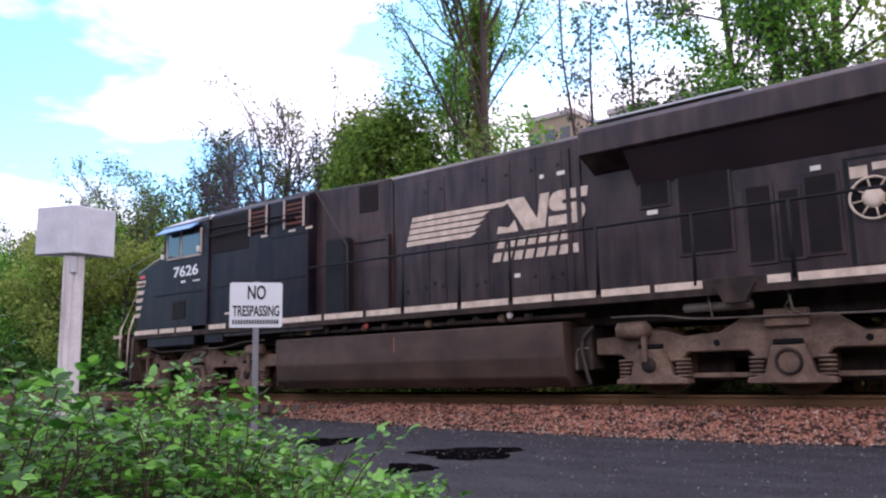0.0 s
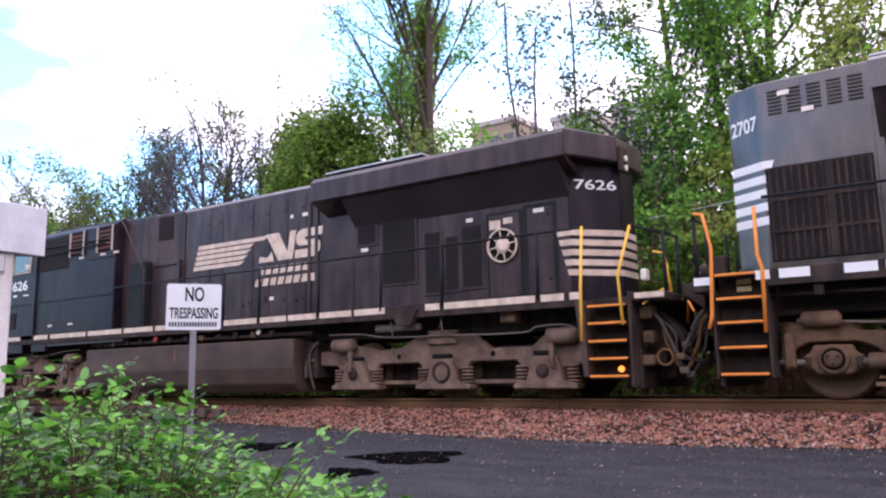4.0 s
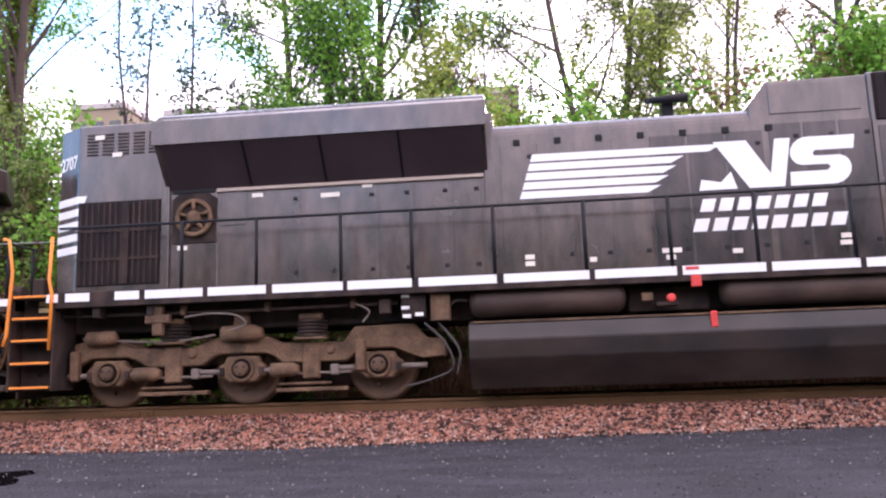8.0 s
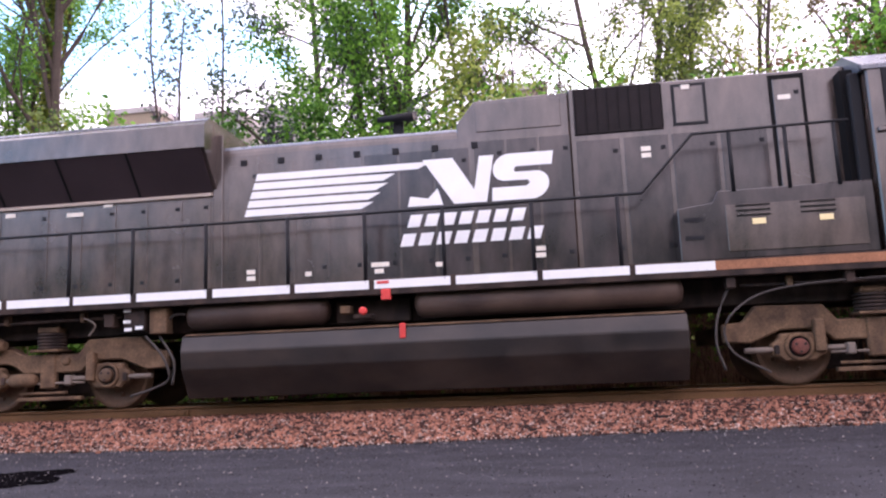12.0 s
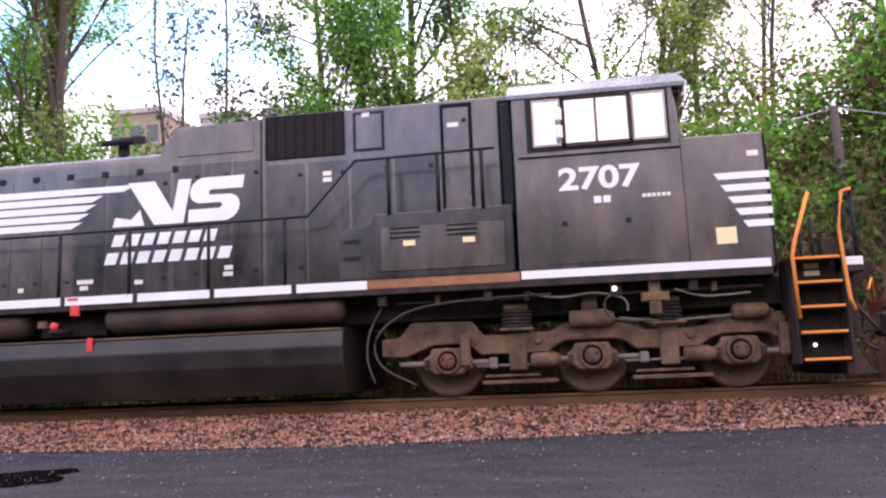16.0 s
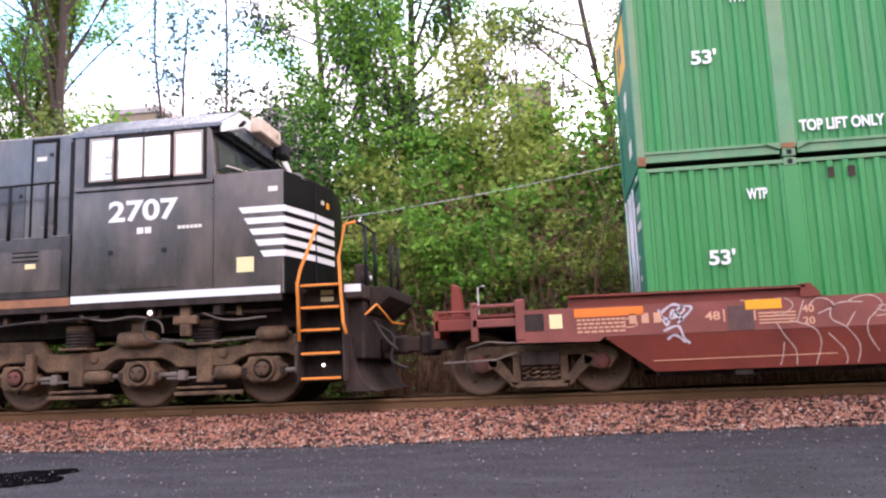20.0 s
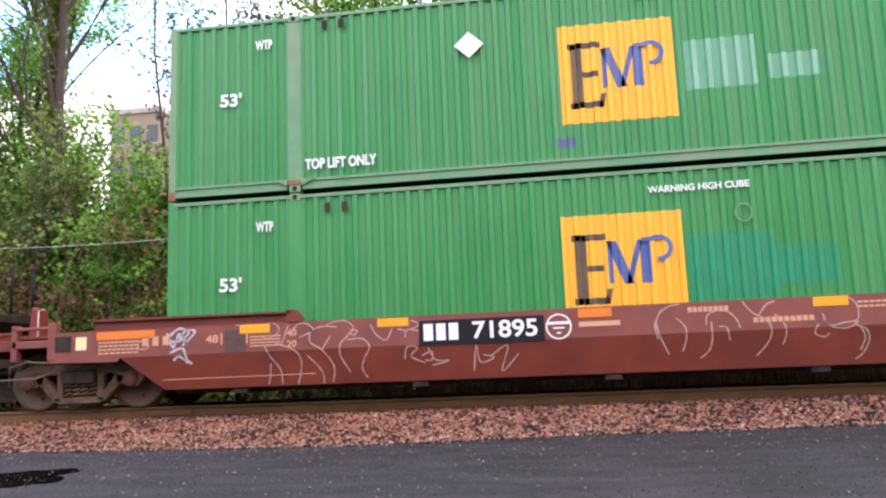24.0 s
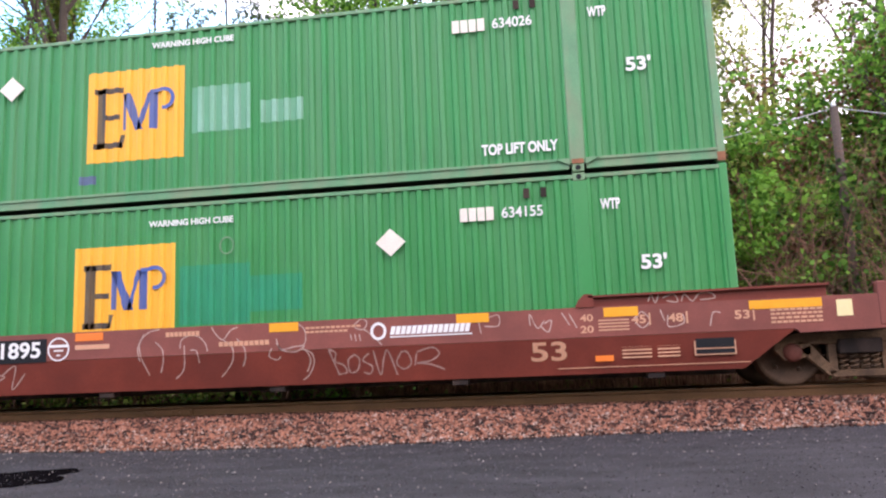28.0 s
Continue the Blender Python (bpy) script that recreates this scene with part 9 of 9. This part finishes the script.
rng = np.random.default_rng(78)
lines = []
for k in range(13000):
    x, y = rng.uniform(-4, 8), rng.uniform(14.9, 17.7)
    z = height(x, y)
    h = rng.uniform(0.35, 1.3) + 0.9 * max(0.0, noise.noise((x * 0.7, y * 0.5, 2.0))) * rng.random()
    b = rng.normal(size=2) * 0.22
    lines.append(([np.array([x, y, z - 0.05]), np.array([x + b[0] * 0.4, y + b[1] * 0.4, z + h * 0.6]), np.array([x + b[0], y + b[1], z + h])], [0.009, 0.007, 0.003]))
tagged(new("dead_grass", soup("dead_grass", *ring_tube(lines, 3), M_GRASS)), "red-brown dead grass behind the rails", "grass", kind="stuff")

# ---------------------------------------------------------------- the bush beside the camera
rng = np.random.default_rng(9)
bush = thing("roadside_bush", "bright green leafy roadside bush with red-brown stems", "bush")


def bush_top(x, y):
    """Height of the bush over the ground at a place: it falls off towards the lane."""
    d = math.hypot(x, y)
    a = math.degrees(math.atan2(-x, y))
    return max(0.15, 0.92 + d * float(np.interp(a, [39, 45.5, 51.8, 56.4, 62, 67, 90], [-0.15, -0.13, -0.05, -0.005, -0.005, -0.01, -0.01])))


UP = np.array([0.0, 0.0, 1.0])
lines, leafpos, leafdir, leafup = [], [], [], []
for k in range(1150):
    a, d = radians(40.5 + 42 * rng.random() ** 1.15), rng.uniform(3.3, 5.7)
    x, y = -d * math.sin(a), d * math.cos(a)
    tall = rng.random()
    h = bush_top(x, y) * (rng.uniform(0.35, 0.88) if tall < 0.88 else rng.uniform(0.86, 1.06))
    h *= 0.93 + 0.5 * noise.noise((x * 1.9, y * 1.9, 4.0))
    lean = rng.normal(size=2) * 0.2
    m = max(3, int(h / 0.055))
    q = [np.array([x, y, -0.01])]
    for i in range(m):
        q.append(q[-1] + np.array([lean[0] * h / m * (1 + i / m), lean[1] * h / m * (1 + i / m), h / m]) + np.append(rng.normal(size=2) * 0.009, 0))
    lines.append((q, [0.0075 * (1 - 0.8 * i / m) + 0.001 for i in range(m + 1)]))
    az = rng.random() * 6.28
    for i in range(max(1, int(0.15 * m)), m + 1):
        az += 2.4 + rng.normal() * 0.3
        top = i >= m - 1
        if rng.random() < 0.3 and not top:
            continue
        rise = rng.uniform(-0.1, 0.35) + 0.35 * top
        sd = np.array([math.cos(az) * math.cos(rise), math.sin(az) * math.cos(rise), math.sin(rise)])
        ln = rng.uniform(0.08, 0.3) * (1.15 - 0.5 * i / m)
        n = max(2, int(ln / 0.03))
        end = q[i] + sd * ln + UP * (-0.015)
        lines.append(([q[i], (q[i] + end) / 2 + UP * 0.012, end], [0.003, 0.0024, 0.0014]))
        side = np.cross(sd, UP)
        side /= np.linalg.norm(side) + 1e-9
        nrm = np.cross(side, sd) + rng.normal(size=3) * 0.34
        for j in range(1, n + 1):
            w = 1 if j % 2 else -1
            dd = sd * 0.55 + side * w * 0.85 + rng.normal(size=3) * 0.22 if j < n else sd + rng.normal(size=3) * 0.15
            leafpos.append(q[i] + (end - q[i]) * j / n)
            leafdir.append(dd / np.linalg.norm(dd))
            leafup.append(nrm)
st = new("stem_mass", soup("stem_mass", *ring_tube([ln for ln in lines if len(ln[0]) > 3], 5), M_STEM))
st.parent = bush
tagged(st, "upright red-brown stems", kind="stuff")
sp = new("sprig_mass", soup("sprig_mass", *ring_tube([ln for ln in lines if len(ln[0]) == 3], 3), M_STEM))
sp.parent = bush
tagged(sp, kind="stuff")


def leaf_shape(L):
    """An egg-shaped pointed leaf, folded along its rib, its tip drooping."""
    at = [(0.16, 0.25, 0.0), (0.38, 0.33, 0.0), (0.64, 0.25, -0.03), (0.85, 0.11, -0.08)]
    pts = [(0, 0, 0)]
    for s, w, z in at:
        pts += [(s * L, w * L, (z + 0.09) * L), (s * L, 0, z * L), (s * L, -w * L, (z + 0.09) * L)]
    pts.append((L, 0, -0.14 * L))
    fcs = [(0, 2, 1), (0, 3, 2)]
    for i in range(3):
        k = 1 + 3 * i
        for o in (0, 1):
            a0, b0, c0, d0 = k + o, k + o + 1, k + o + 4, k + o + 3
            fcs += [(a0, b0, c0), (a0, c0, d0)]
    return pts, fcs + [(10, 11, 13), (11, 12, 13)]


leafpos, leafdir, leafup = np.array(leafpos), np.array(leafdir), np.array(leafup)
ly = np.cross(leafup, leafdir)
ly /= np.linalg.norm(ly, axis=1)[:, None] + 1e-9
lz = np.cross(leafdir, ly)
lead = []
for k in range(3):
    me = bpy.data.meshes.new("leaf")
    pts, fcs = leaf_shape(0.048 + 0.012 * k)
    me.from_pydata(pts, [], fcs)
    me.materials.append(M_BUSH)
    lead.append(me)
dist = np.hypot(leafpos[:, 0], leafpos[:, 1]) - 1.2 * leafpos[:, 2] - 0.5 * rng.random(len(leafpos))
order = np.argsort(dist)
for i in order[:290]:
    ob = new("leaf", lead[int(rng.integers(0, 3))])
    ob.parent = bush
    ob.matrix_basis = Matrix([[leafdir[i][r], ly[i][r], lz[i][r], leafpos[i][r]] for r in range(3)] + [[0, 0, 0, 1]])
pts, tri = (np.array(q) for q in leaf_shape(0.058))
i = order[290:]
n = len(i)
Rm = np.stack([leafdir[i], ly[i], lz[i]], -1)
Vv = np.einsum("nij,kj->nki", Rm, pts) * rng.uniform(0.5, 1.3, (n, 1, 1)) + leafpos[i][:, None]
Ff = tri[None] + len(pts) * np.arange(n)[:, None, None]
lm_ = new("leaf_mass", soup("leaf_mass", Vv.reshape(-1, 3), Ff.reshape(-1, 3), M_BUSHJ))
lm_.parent = bush
tagged(lm_, kind="stuff")


# ---------------------------------------------------------------- woods behind the camera, which close the place
rng = np.random.default_rng(123)
n = 26000
P = np.stack([rng.uniform(-80, 65, n), rng.uniform(-30, -21, n), 11.5 * rng.random(n) ** 0.8], -1)
P[:, 2] *= np.array([0.86 + 0.4 * noise.noise((a * 0.12, 0.0, 8.0)) for a in P[:, 0]])
tagged(new("far_woods", soup("far_woods", *leaves_mesh(P, 1.0, rng), M_LEAFD)), "dark green woods across the lane", "woods", kind="stuff")


# ---------------------------------------------------------------- what moves
def motions():
    for ob, u in MOVING:
        walk(ob, [(t, pose(x + u, TRACK_Y, RAIL_Z)) for t, x in TRAVEL])
    times = [k * 0.35 for k in range(81)]
    for ob, r in TURNING:
        at = ob.location.copy()
        walk(ob, [(t, Matrix.Translation(at) @ pose(0, 0, 0, 0, math.degrees((travel(t) - travel(0)) / r), 0)) for t in times])


motions()
